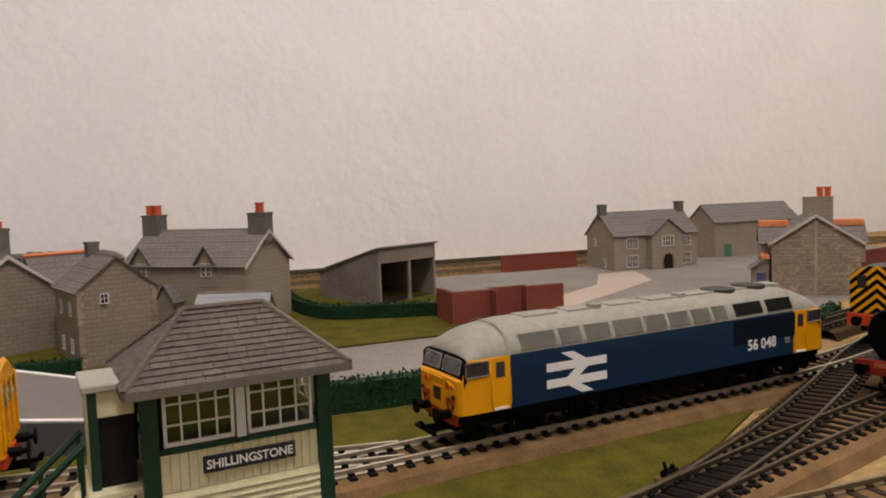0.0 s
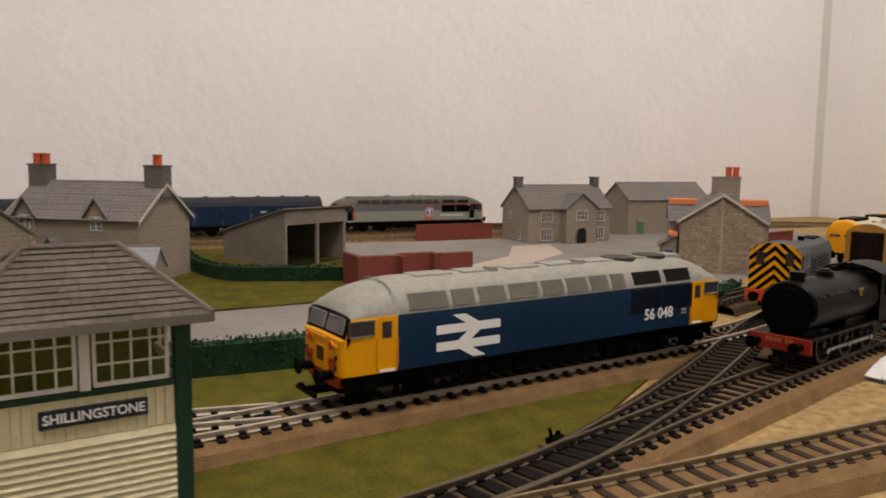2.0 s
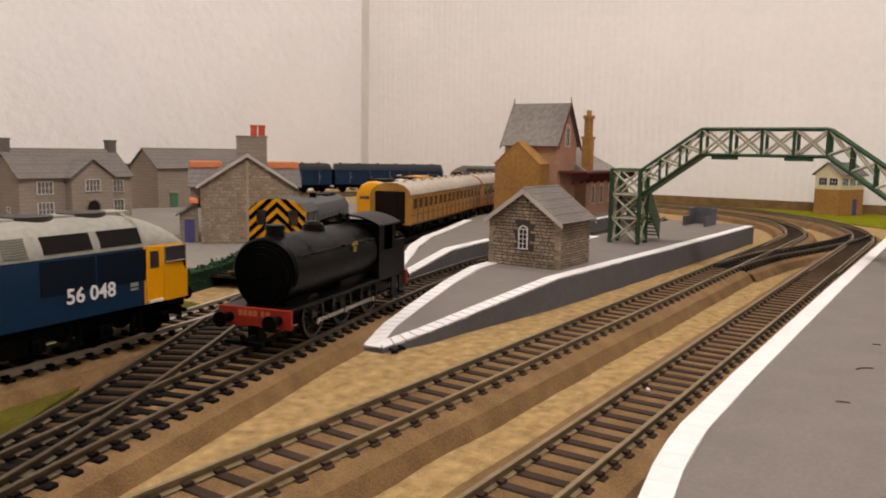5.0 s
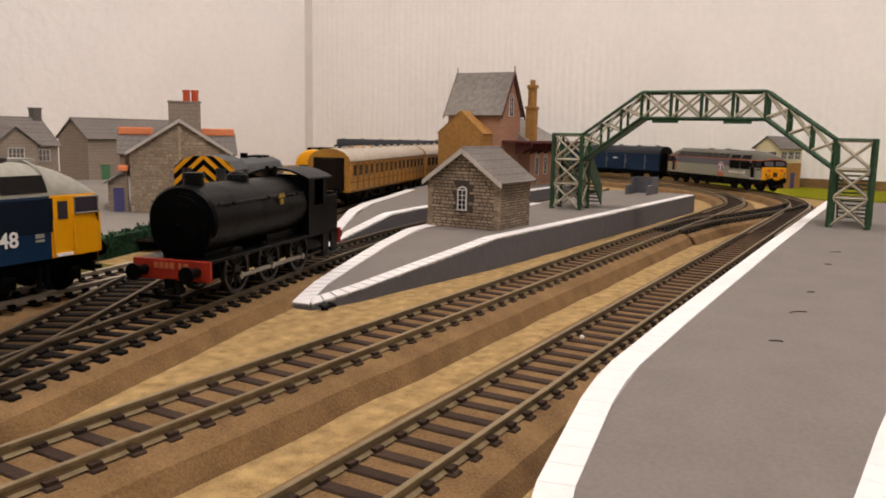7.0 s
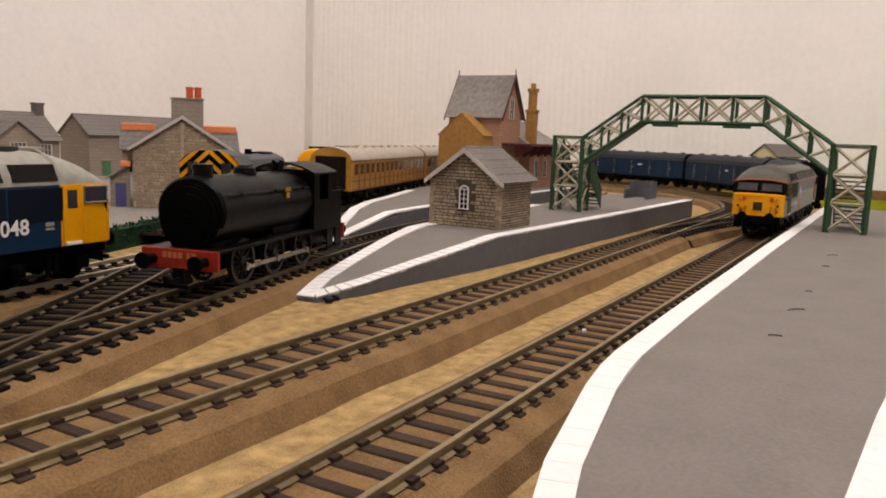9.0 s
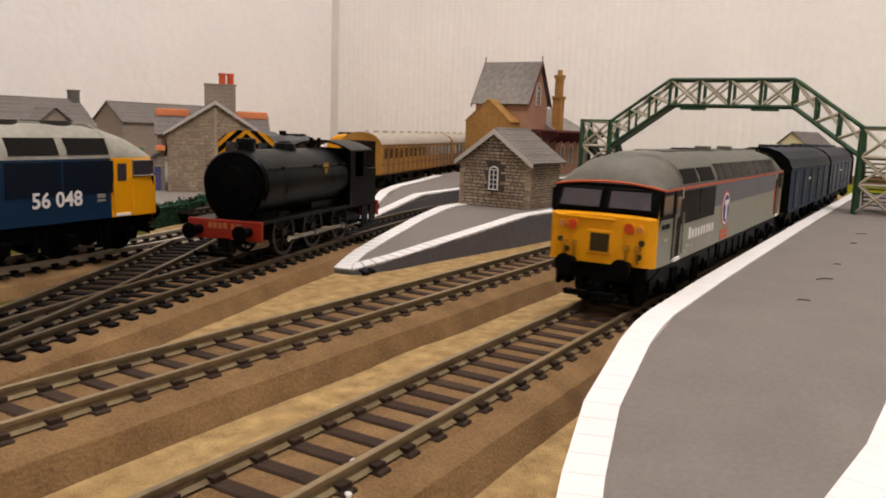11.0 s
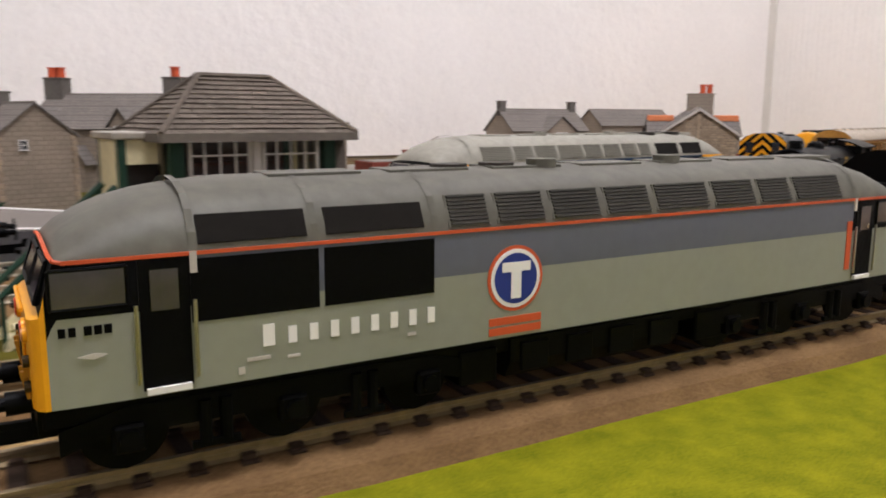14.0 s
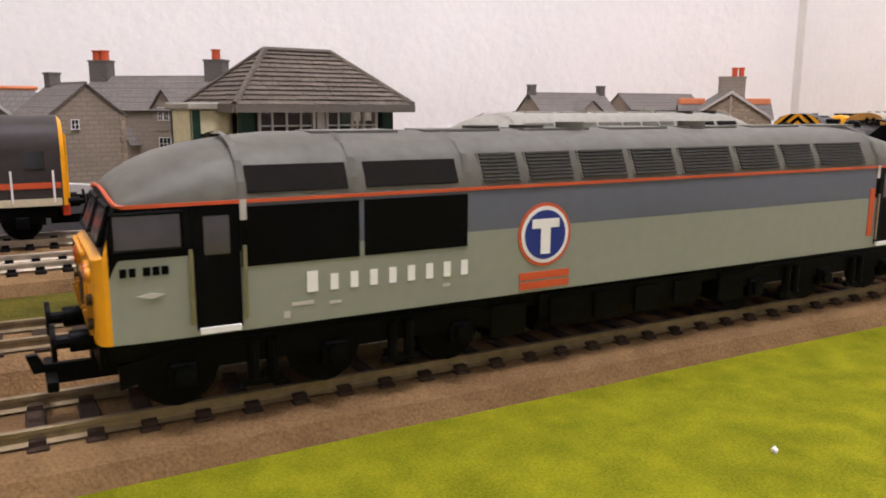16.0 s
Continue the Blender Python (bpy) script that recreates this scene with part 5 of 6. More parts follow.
def stones(parent, org, ax, width, height_at, course=2.6, mean=4.6, out=0.45, hole=None):
    """Random-coursed rubble laid on a wall: org and ax in mm, height_at(a) the wall's top at a distance along it; hole: (a0, a1, z0, z1) left free."""
    org, ax = Vector(org), Vector(ax).normalized()
    nrm = Vector((ax.y, -ax.x, 0))
    bm = B()
    z = 0.3
    while True:
        h = course * random.uniform(0.8, 1.2)
        a, any_put = random.uniform(-2, 0), False
        while a < width:
            w = mean * random.uniform(0.55, 1.5)
            a0, a1 = max(0.2, a + 0.22), min(width - 0.2, a + w - 0.22)
            a += w
            top = min(height_at(a0), height_at(a1)) - 0.3
            if a1 - a0 < 0.8 or z + h * 0.4 > top:
                continue
            z1 = min(z + h - 0.4, top)
            any_put = True
            if hole and a1 > hole[0] and a0 < hole[1] and z1 > hole[2] and z < hole[3]:
                continue
            d = out * random.uniform(0.5, 1.2)
            f = [org + ax * p + Vector((0, 0, q)) for p, q in ((a0, z + random.uniform(0, .2)), (a1, z + random.uniform(0, .2)), (a1, z1), (a0, z1))]
            c = sum(f, Vector()) / 4
            o = [bm.verts.new(p) for p in f]
            i = [bm.verts.new(c + (p - c) * 0.84 + nrm * d) for p in f]
            bm.faces.new(i)
            for k in range(4):
                bm.faces.new((o[k], o[(k + 1) % 4], i[(k + 1) % 4], i[k]))
        z += h
        if not any_put:
            break
    return part("stonework", bm, M_STONEP, parent, kind="stuff")


def gabled(th, L, W, eave, ridge, wall, overhang=3, roof=None, rows=14, per=5.0, barge=False):
    """Walls with gables at both x ends, and a pitched roof of two slated slopes."""
    roof = roof or M_SLATEP
    bm = B()
    prism(bm, [(-W / 2, 0), (W / 2, 0), (W / 2, eave), (0, ridge - 1), (-W / 2, eave)], -L / 2, L / 2, "x")
    part("wall", bm, wall, th)
    k = (ridge - eave) / (W / 2)
    ov, og = overhang, overhang * 0.8
    for s in (-1, 1):
        ey, ez = s * (W / 2 + ov), eave - ov * k
        bm = B()
        plate(bm, [(-L / 2 - og, ey, ez), (L / 2 + og, ey, ez), (L / 2 + og, 0, ridge), (-L / 2 - og, 0, ridge)], 0.8)
        r = part("roof_slope", bm, M_SLATE if roof is M_SLATEP else roof, th)
        slated(r, "slate_layer", ((-L / 2 - og, ey, ez), (L / 2 + og, ey, ez), (L / 2 + og, 0, ridge), (-L / 2 - og, 0, ridge)), rows, roof, per, 0.55)
    bm = B()
    rod(bm, (-L / 2 - og, 0, ridge + 0.3), (L / 2 + og, 0, ridge + 0.3), 1.0, 6)
    part("ridge", bm, M_SLATEP, th)
    if barge:
        for e in (-1, 1):
            x = e * (L / 2 + og)
            for s in (-1, 1):
                bm = B()
                plate(bm, [(x, s * (W / 2 + ov), eave - ov * k - 2.6), (x, s * (W / 2 + ov), eave - ov * k + 0.2), (x, 0, ridge + 0.2), (x, 0, ridge - 3.0)], 0.9)
                part("bargeboard", bm, M_BARGE, th)


def cottage_big():
    """Long stone cottage with two gabled dormers, porch and two chimney stacks."""
    th = thing("stone_cottage", (0.0751, 0.7053, 0), -39.7, "grey stone cottage with gabled dormers and two orange-potted chimneys", "house", "village buildings")
    gabled(th, 121, 72, 58.6, 85.4, M_STONE2, rows=12, per=6)
    for x in (-55, 55):
        stack(th, x, 0, 74, 100, 17, 13, 2 if x < 0 else 1, None, 8.5, 3.7)
    for x in (-42, 23.6):
        bm = B()
        prism(bm, [(-9.5, 40), (9.5, 40), (9.5, 60), (0, 72.5), (-9.5, 60)], -36.8, -12, "y")
        for v in bm.verts:
            v.co.x += x
        d = part("dormer", bm, M_STONE2, th)
        for s in (-1, 1):
            bm = B()
            plate(bm, [(x + s * 11.5, -39.5, 58), (x + s * 11.5, -14, 58), (x, -8, 74), (x, -39.5, 74)], 0.9)
            part("dormer_roof", bm, M_SLATE, d)
        window_on(d, x - 2.7, 49, 3.6, 10, -36.8, (2, 3))
        window_on(d, x + 2.7, 49, 3.6, 10, -36.8, (2, 3))
        window_on(th, x, 20, 10, 14, -36, (3, 3))
    bm = B()
    prism(bm, [(-8, 0), (8, 0), (8, 30), (0, 42), (-8, 30)], -50, -36, "y")
    for v in bm.verts:
        v.co.x -= 9
    p = part("porch", bm, M_STONE2, th)
    for s in (-1, 1):
        bm = B()
        plate(bm, [(s * 10.5 - 9, -52, 27.5), (s * 10.5 - 9, -35, 27.5), (-9, -35, 43.5), (-9, -52, 43.5)], 0.9)
        part("porch_roof", bm, M_SLATE, p)
    for e in (-1, 1):
        for s in (-1, 1):
            bm = B()
            plate(bm, [(e * 63.2, s * 39, 54.2), (e * 63.2, s * 39, 56.8), (e * 63.2, 0, 85.8), (e * 63.2, 0, 83)], 0.8)
            part("bargeboard", bm, M_BARGE, th)


def cottage_small():
    th = thing("stone_cottage", (-0.006, 0.598, 0), 108, "two-storey grey stone cottage with slate roof", "house", "village buildings")
    L, W, e, r = 62, 52, 55, 76
    gabled(th, L, W, e, r, M_STONE, overhang=2.5, rows=14, per=5)
    stack(th, 25, 0, 70, 84.5, 10, 8, 0)
    stones(th, (-L / 2, -W / 2, 0), (0, 1, 0), W, lambda a: e + (r - e) * (1 - abs(a - W / 2) / (W / 2)) - 1, 2.5, 5.2, 0.35, None)
    window_on(th, 9, 45, 4.5, 6, -L / 2 - 0.6, (2, 2), -1, "x")
    for z in (10, 36):
        window_on(th, -10, z, 5.5, 9, W / 2, (2, 3), 1)
        window_on(th, 14, z, 5.5, 9, W / 2, (2, 3), 1)
    for yq in (-W / 2, W / 2):
        for k in range(14):
            w = 3.6 if k % 2 else 2.4
            bm = B()
            box(bm, -L / 2 - 0.7, -L / 2 + w, yq - (0.7 if yq < 0 else w), yq + (w if yq < 0 else 0.7), k * 3.9 + 0.2, k * 3.9 + 3.7, 0.2)
            part("quoin", bm, M_STONEP, th)


def cottage_left():
    th = thing("stone_cottage", (-0.085, 0.655, 0), -64, "grey stone cottage with white bargeboards and orange ridge tiles", "house", "village buildings")
    gabled(th, 66, 74, 50, 78, M_STONE, rows=12, per=6, barge=True)
    stack(th, 20, 0, 68, 97, 13, 10, 2)
    bm = B()
    prism(bm, [(-24, 48), (24, 48), (0, 73)], -37 + 60, 48 + 20, "y")
    w = part("wing", bm, M_SLATE, th)
    bm = B()
    rod(bm, (0, 22, 74), (0, 70, 74), 1.6, 8)
    part("ridge_tiles", bm, M_RIDGE, w)


def outbuilding():
    th = thing("outbuilding", (0.077, 0.515, 0), -22, "small pale grey stone outbuilding with pitched roof", "shed", "village buildings")
    gabled(th, 46, 30, 38, 51, M_STONE2, overhang=2, rows=6, per=5, roof=mat("pale_slate", "9a9a9c", 0.7, vary=0.15, island=0.1))


def open_shed():
    """Mono-pitch timber shed, open in two bays to the front."""
    th = thing("open_shed", (0.2414, 0.7436, 0), 27.7, "grey timber open-fronted shed with sloping roof", "shed", "village buildings")
    W, D, hi, lo = 79.5, 83.6, 59.3, 36.2
    bm = B()
    box(bm, -W / 2, W / 2, D / 2 - 2, D / 2, 0, lo)
    part("back_wall", bm, M_SHED, th)
    for s in (-1, 1):
        bm = B()
        prism(bm, [(-D / 2, 0), (D / 2, 0), (D / 2, lo), (-D / 2, hi)], s * W / 2 - 1, s * W / 2 + 1, "x")
        part("side_wall", bm, M_SHED, th)
    bm = B()
    box(bm, -W / 2, W / 2, -D / 2 - 1, -D / 2 + 1, hi - 13, hi)
    part("fascia", bm, M_SHED, th)
    for x in (-W / 2 + 1.5, 2, W / 2 - 1.5):
        bm = B()
        box(bm, x - 1.6, x + 1.6, -D / 2 - 1.4, -D / 2 + 1.6, 0, hi - 12, 0.3)
        part("post", bm, M_SHED, th)
    bm = B()
    plate(bm, [(-W / 2 - 3, -D / 2 - 3, hi + 2.2), (W / 2 + 3, -D / 2 - 3, hi + 2.2), (W / 2 + 3, D / 2 + 3, lo), (-W / 2 - 3, D / 2 + 3, lo)], 1.4)
    part("roof", bm, M_TILEP, th)
    # Near-black slab stands in for the shade inside the shed.
    bm = B()
    box(bm, -W / 2 + 1, W / 2 - 1, -D / 2 + 2, D / 2 - 3, 7.5, 9.0)
    part("dark_floor", bm, M_DARK, th)


M_SHED = mat("weathered_grey_board", "867c70", 0.85, second="6f665b", scale=180, bump=0.3)


def brick_bunker():
    th = thing("coal_bunker", (0.308, 0.585, 0), 0, "red brick coal bunker of three open bays", "bunker", "village buildings")
    for x0, x1, y0, y1 in ((-52, 52, 26, 29), (-52, -49, -8, 26), (-18, -15, -20, 26), (16, 19, -8, 26), (49, 52, -8, 26), (-49, -18, -8, -5), (19, 49, -8, -5), (-15, 16, 1, 4)):
        bm = B()
        box(bm, x0, x1, y0, y1, 0, 29.5, 0.3)
        part("brick_wall", bm, M_BRICKRED, th)
    bm = B()
    box(bm, -50, 50, 3, 27, 28.6, 30.2, 0.2)
    box(bm, -49, -17, -6, 3, 28.6, 30.2, 0.2)
    box(bm, 18, 49, -6, 3, 28.6, 30.2, 0.2)
    part("concrete_slab", bm, M_ROAD, th)


def red_wall(x, y, L, turn, h=22):
    th = thing("brick_wall", (x, y, 0), turn, "low red-brown brick boundary wall", "wall", "boundary walls")
    bm = B()
    box(bm, -L / 2, L / 2, -1.6, 1.6, 0, h, 0.2)
    part("brickwork", bm, M_BRICKRED, th)
    bm = B()
    box(bm, -L / 2 - 0.5, L / 2 + 0.5, -2.2, 2.2, h, h + 1.4, 0.2)
    part("coping", bm, M_BRICKRED, th)


def farmhouse():
    """Two-storey stone farmhouse with a central gable and arched doorway."""
    th = thing("stone_farmhouse", (0.597, 0.80, 0), 0, "two-storey stone farmhouse with arched porch and mullioned windows", "house", "village buildings")
    L, W, e, r = 118, 60, 53, 78
    gabled(th, L, W, e, r, M_STONE2, rows=10, per=6)
    for x in (-56, 56):
        stack(th, x, 0, 70, 88.5, 9, 8, 0)
    bm = B()
    cx = 8
    prism(bm, [(cx - 22, 0), (cx + 22, 0), (cx + 22, 52), (cx, 68), (cx - 22, 52)], -42, -20, "y")
    g = part("gable_bay", bm, M_STONE2, th)
    for s in (-1, 1):
        bm = B()
        plate(bm, [(cx + s * 25, -44.5, 50.5), (cx + s * 25, -12, 50.5), (cx, -5, 69.4), (cx, -44.5, 69.4)], 0.9)
        part("bay_roof", bm, M_SLATE, g)
    window_on(g, cx, 38, 15, 11, -42, (4, 2), deep=0.8, glass=M_PALEPANE)
    bm = B()
    arch = [(cx - 6.5 * math.cos(radians(a)), 21 + 7 * math.sin(radians(a))) for a in range(0, 181, 15)]
    prism(bm, [(cx - 6.5, 0)] + arch + [(cx + 6.5, 0)], -42.5, -42.1, "y")
    part("arched_doorway", bm, M_DARK, g)
    bm = B()
    rim = [(cx + (x - cx) * 1.15, -42.4, 21 + (z - 21) * 1.15) for x, z in arch]
    for p, q in zip(rim, rim[1:]):
        rod(bm, p, q, 1.0, 6)
    for x in (cx - 7.5, cx + 7.5):
        rod(bm, (x, -42.4, 0), (x, -42.4, 21), 1.0, 6)
    part("door_arch", bm, M_STONEP, g)
    for x in (-34, 42):
        window_on(th, x, 36, 15, 11, -30, (4, 2), deep=0.8, glass=M_PALEPANE)
        window_on(th, x, 14, 15, 13, -30, (4, 2), deep=0.8, glass=M_PALEPANE)
    window_on(th, 12, 38, 5, 8, -L / 2, (2, 2), -1, "x")
    window_on(th, -10, 14, 5, 9, -L / 2, (2, 2), -1, "x")


def barn():
    th = thing("stone_barn", (0.795, 0.845, 0), 0, "plain grey stone barn with a green door", "barn", "village buildings")
    gabled(th, 140, 52, 59, 79.5, M_STONE2, rows=10, per=6)
    bm = B()
    box(bm, -54, -43, -26.7, -26, 0, 28)
    part("door", bm, M_GREENDOOR, th)
    bm = B()
    box(bm, 8, 15, -26.7, -26, 46, 54)
    part("loft_opening", bm, M_DARK, th)
    bm = B()
    box(bm, -56, -41, -27.2, -26.2, 28, 30.5)
    part("lintel", bm, M_STONEP, th)


def gable_house():
    """Stone house end-on to the railway with pale bargeboards, cross wing with orange ridge, lean-to with blue door."""
    th = thing("stone_house", (0.6391, 0.5763, 0), 50.6, "rubble stone house with white bargeboards and orange ridge tiles", "house", "village buildings")
    L, W, e, r = 70, 77.5, 53.2, 78.6
    gabled(th, L, W, e, r, M_STONE, overhang=3.5, rows=12, per=6, barge=True)
    stones(th, (-L / 2, W / 2, 0), (0, -1, 0), W, lambda a: e + (r - e) * (1 - abs(a - W / 2) / (W / 2)) - 1, 2.6, 4.4, 0.4)
    bm = B()
    box(bm, -L / 2 - 1.0, -L / 2, -1.2, 1.2, 0, r - 6)
    part("wall_pilaster", bm, M_STONEP, th)
    stack(th, 2, -6, 62, 94, 13, 26, 0, M_STONE2)
    for y in (-8, -15):
        bm = B()
        rod(bm, (2, y, 94), (2, y, 103), 3.0, 12, 2.7)
        rod(bm, (2, y, 101.5), (2, y, 103.5), 3.3, 12)
        part("chimney_pot", bm, M_POT, th, smooth=True)
    for s in (-1, 1):
        bm = B()
        prism(bm, [(-8, 30), (30, 30), (30, 50), (11, 66), (-8, 50)], s * 16, s * 47, "y")
        w = part("cross_wing", bm, M_STONE2, th)
        for q in (-1, 1):
            bm = B()
            plate(bm, [(11 + q * 22, s * 16, 48.5), (11 + q * 22, s * 49, 48.5), (11, s * 49, 67.2), (11, s * 14, 67.2)], 0.9)
            part("wing_roof", bm, M_SLATE, w)
        bm = B()
        box(bm, 6.4, 15.6, min(s * 20, s * 48), max(s * 20, s * 48), 64.5, 71.0, 0.8)
        part("ridge_tiles", bm, M_RIDGE, w)
    bm = B()
    prism(bm, [(41, 0), (56, 0), (56, 26), (41, 36)], -30, -6, "x")
    lt = part("lean_to", bm, M_STONE, th)
    bm = B()
    plate(bm, [(-33, 40, 37.5), (-4, 40, 37.5), (-4, 59, 25.4), (-33, 59, 25.4)], 1.0)
    part("lean_to_roof", bm, M_SLATE, lt)
    bm = B()
    box(bm, -34, -4, 40.2, 48.0, 35.5, 39.6, 0.5)
    part("ridge_tiles", bm, M_RIDGE, lt)
    bm = B()
    box(bm, -30.7, -30, 44, 52, 0, 22)
    part("door", bm, M_BLUEDOOR, lt)
    bm = B()
    box(bm, -31.2, -30, 43, 53, 22, 24)
    part("lintel", bm, M_STONEP, lt)


def platform_hut():
    th = thing("platform_hut", (0.5845, 0.2525, 0.0165), 0, "small rubble stone platform hut with slate roof and arched window", "hut")
    L, W, e, r = 44, 46, 29.3, 46.3
    gabled(th, L, W, e, r, M_MORTAR, overhang=3.2, rows=12, per=4.2, barge=True)
    stones(th, (-L / 2, W / 2, 0), (0, -1, 0), W, lambda a: e + (r - e) * (1 - abs(a - W / 2) / (W / 2)) - 1, 1.9, 3.6, 0.4, (W / 2 - 3.8, W / 2 + 3.8, 10, 26.5))
    stones(th, (-L / 2, -W / 2, 0), (1, 0, 0), L, lambda a: e, 1.5, 3.8, 0.35)
    window_on(th, 0, 11, 5.0, 11, -L / 2 - 0.3, (2, 4), -1, "x", True, 0.9)
    for yq in (-W / 2, W / 2):
        for k in range(10):
            w = 3.2 if k % 2 else 2.2
            bm = B()
            box(bm, -L / 2 - 0.6, -L / 2 + w, yq - (0.6 if yq < 0 else w), yq + (w if yq < 0 else 0.6), k * 2.8 + 0.1, k * 2.8 + 2.6, 0.2)
            part("quoin", bm, M_STONEP, th)


def station():
    """Tall gabled station house with ochre cross gable, low wing, canopy and ornate chimney."""
    th = thing("station_house", (0.922, 0.425, 0.0165), 0, "pink stone station house with steep grey roof and maroon trim", "station building")
    # tall block: ridge along y, gable to -y
    bm = B()
    prism(bm, [(-24, 0), (24, 0), (24, 77), (0, 116), (-24, 77)], -31, 31, "y")
    part("wall", bm, M_PINK, th)
    for s in (-1, 1):
        bm = B()
        plate(bm, [(s * 28, -34, 73.5), (s * 28, 34, 73.5), (0, 34, 119), (0, -34, 119)], 1.2)
        rf = part("roof_slope", bm, M_STROOF, th)
        slated(rf, "slate_layer", ((s * 28, -34, 73.5), (s * 28, 34, 73.5), (0, 34, 119), (0, -34, 119)), 14, M_STROOF, 5, 0.4)
        for y in (-34.5, 34.5):
            bm = B()
            plate(bm, [(s * 28.5, y, 70), (s * 28.5, y, 73.5), (0, y, 120), (0, y, 115.5)], 1.0)
            part("bargeboard", bm, M_MAROON, th)
    for y in (-34, 34):
        bm = B()
        rod(bm, (0, y, 118), (0, y, 125), 0.6, 6)
        part("finial", bm, M_MAROON, th)
    window_on(th, 0, 74, 9, 19, -31, (2, 4), -1, "y", True, 0.8)
    # ochre cross gable towards -x
    bm = B()
    prism(bm, [(-22, 0), (30, 0), (30, 55), (4, 77), (-22, 55)], -46, -20, "x")
    g = part("ochre_gable", bm, M_OCHRE, th)
    for s in (-1, 1):
        bm = B()
        plate(bm, [(-46.6, 4 + s * 27, 54.6), (-14, 4 + s * 27, 54.6), (-14, 4, 77.8), (-46.6, 4, 77.8)], 0.8)
        part("gable_roof", bm, M_OCHRE, g)
    # low wing to +x with hipped roof
    bm = B()
    box(bm, 24, 120, -44, 26, 0, 46)
    w = part("low_wing", bm, M_PINK, th)
    bm = B()
    vs = [bm.verts.new(p) for p in ((20, -48, 45), (124, -48, 45), (124, 30, 45), (20, 30, 45), (20, -2, 74), (92, -2, 74))]
    for q in ((0, 1, 5, 4), (1, 2, 5), (2, 3, 4, 5), (3, 0, 4), (0, 3, 2, 1)):
        bm.faces.new([vs[k] for k in q])
    part("hipped_roof", bm, M_STROOF, w)
    bm = B()
    box(bm, -20, 122, -64, -31, 46, 48.5, 0.3)
    c = part("canopy", bm, M_MAROON, th)
    for x in range(-14, 122, 19):
        bm = B()
        plate(bm, [(x, -44.4, 46), (x, -63, 46), (x, -63, 42.5), (x, -44.4, 34)], 1.2)
        part("canopy_bracket", bm, M_MAROON, c)
    for x in (42, 66, 92):
        window_on(w, x, 12, 8, 18, -44, (2, 4), -1, "y", True, 0.8)
    bm = B()
    box(bm, -6, 6, -31.6, -31, 0, 26)
    part("door", bm, M_MAROON, th)
    bm = B()
    box(bm, 26.5, 36.5, -46, -36, 40, 84, 0.4)
    rod(bm, (31.5, -41, 84), (31.5, -41, 106), 4.8, 10)
    box(bm, 25.5, 37.5, -47, -35, 82, 85, 0.3)
    rod(bm, (31.5, -41, 104), (31.5, -41, 107.5), 6.4, 10)
    for a in range(3):
        rod(bm, (29 + a * 2.5, -41, 107), (29 + a * 2.5, -41, 113), 1.8, 8)
    part("chimney", bm, M_OCHRE, th)


M_STROOF = mat("lichened_roof_card", "8c867e", 0.85, second="716b64", scale=90, bump=0.3, island=0.15)


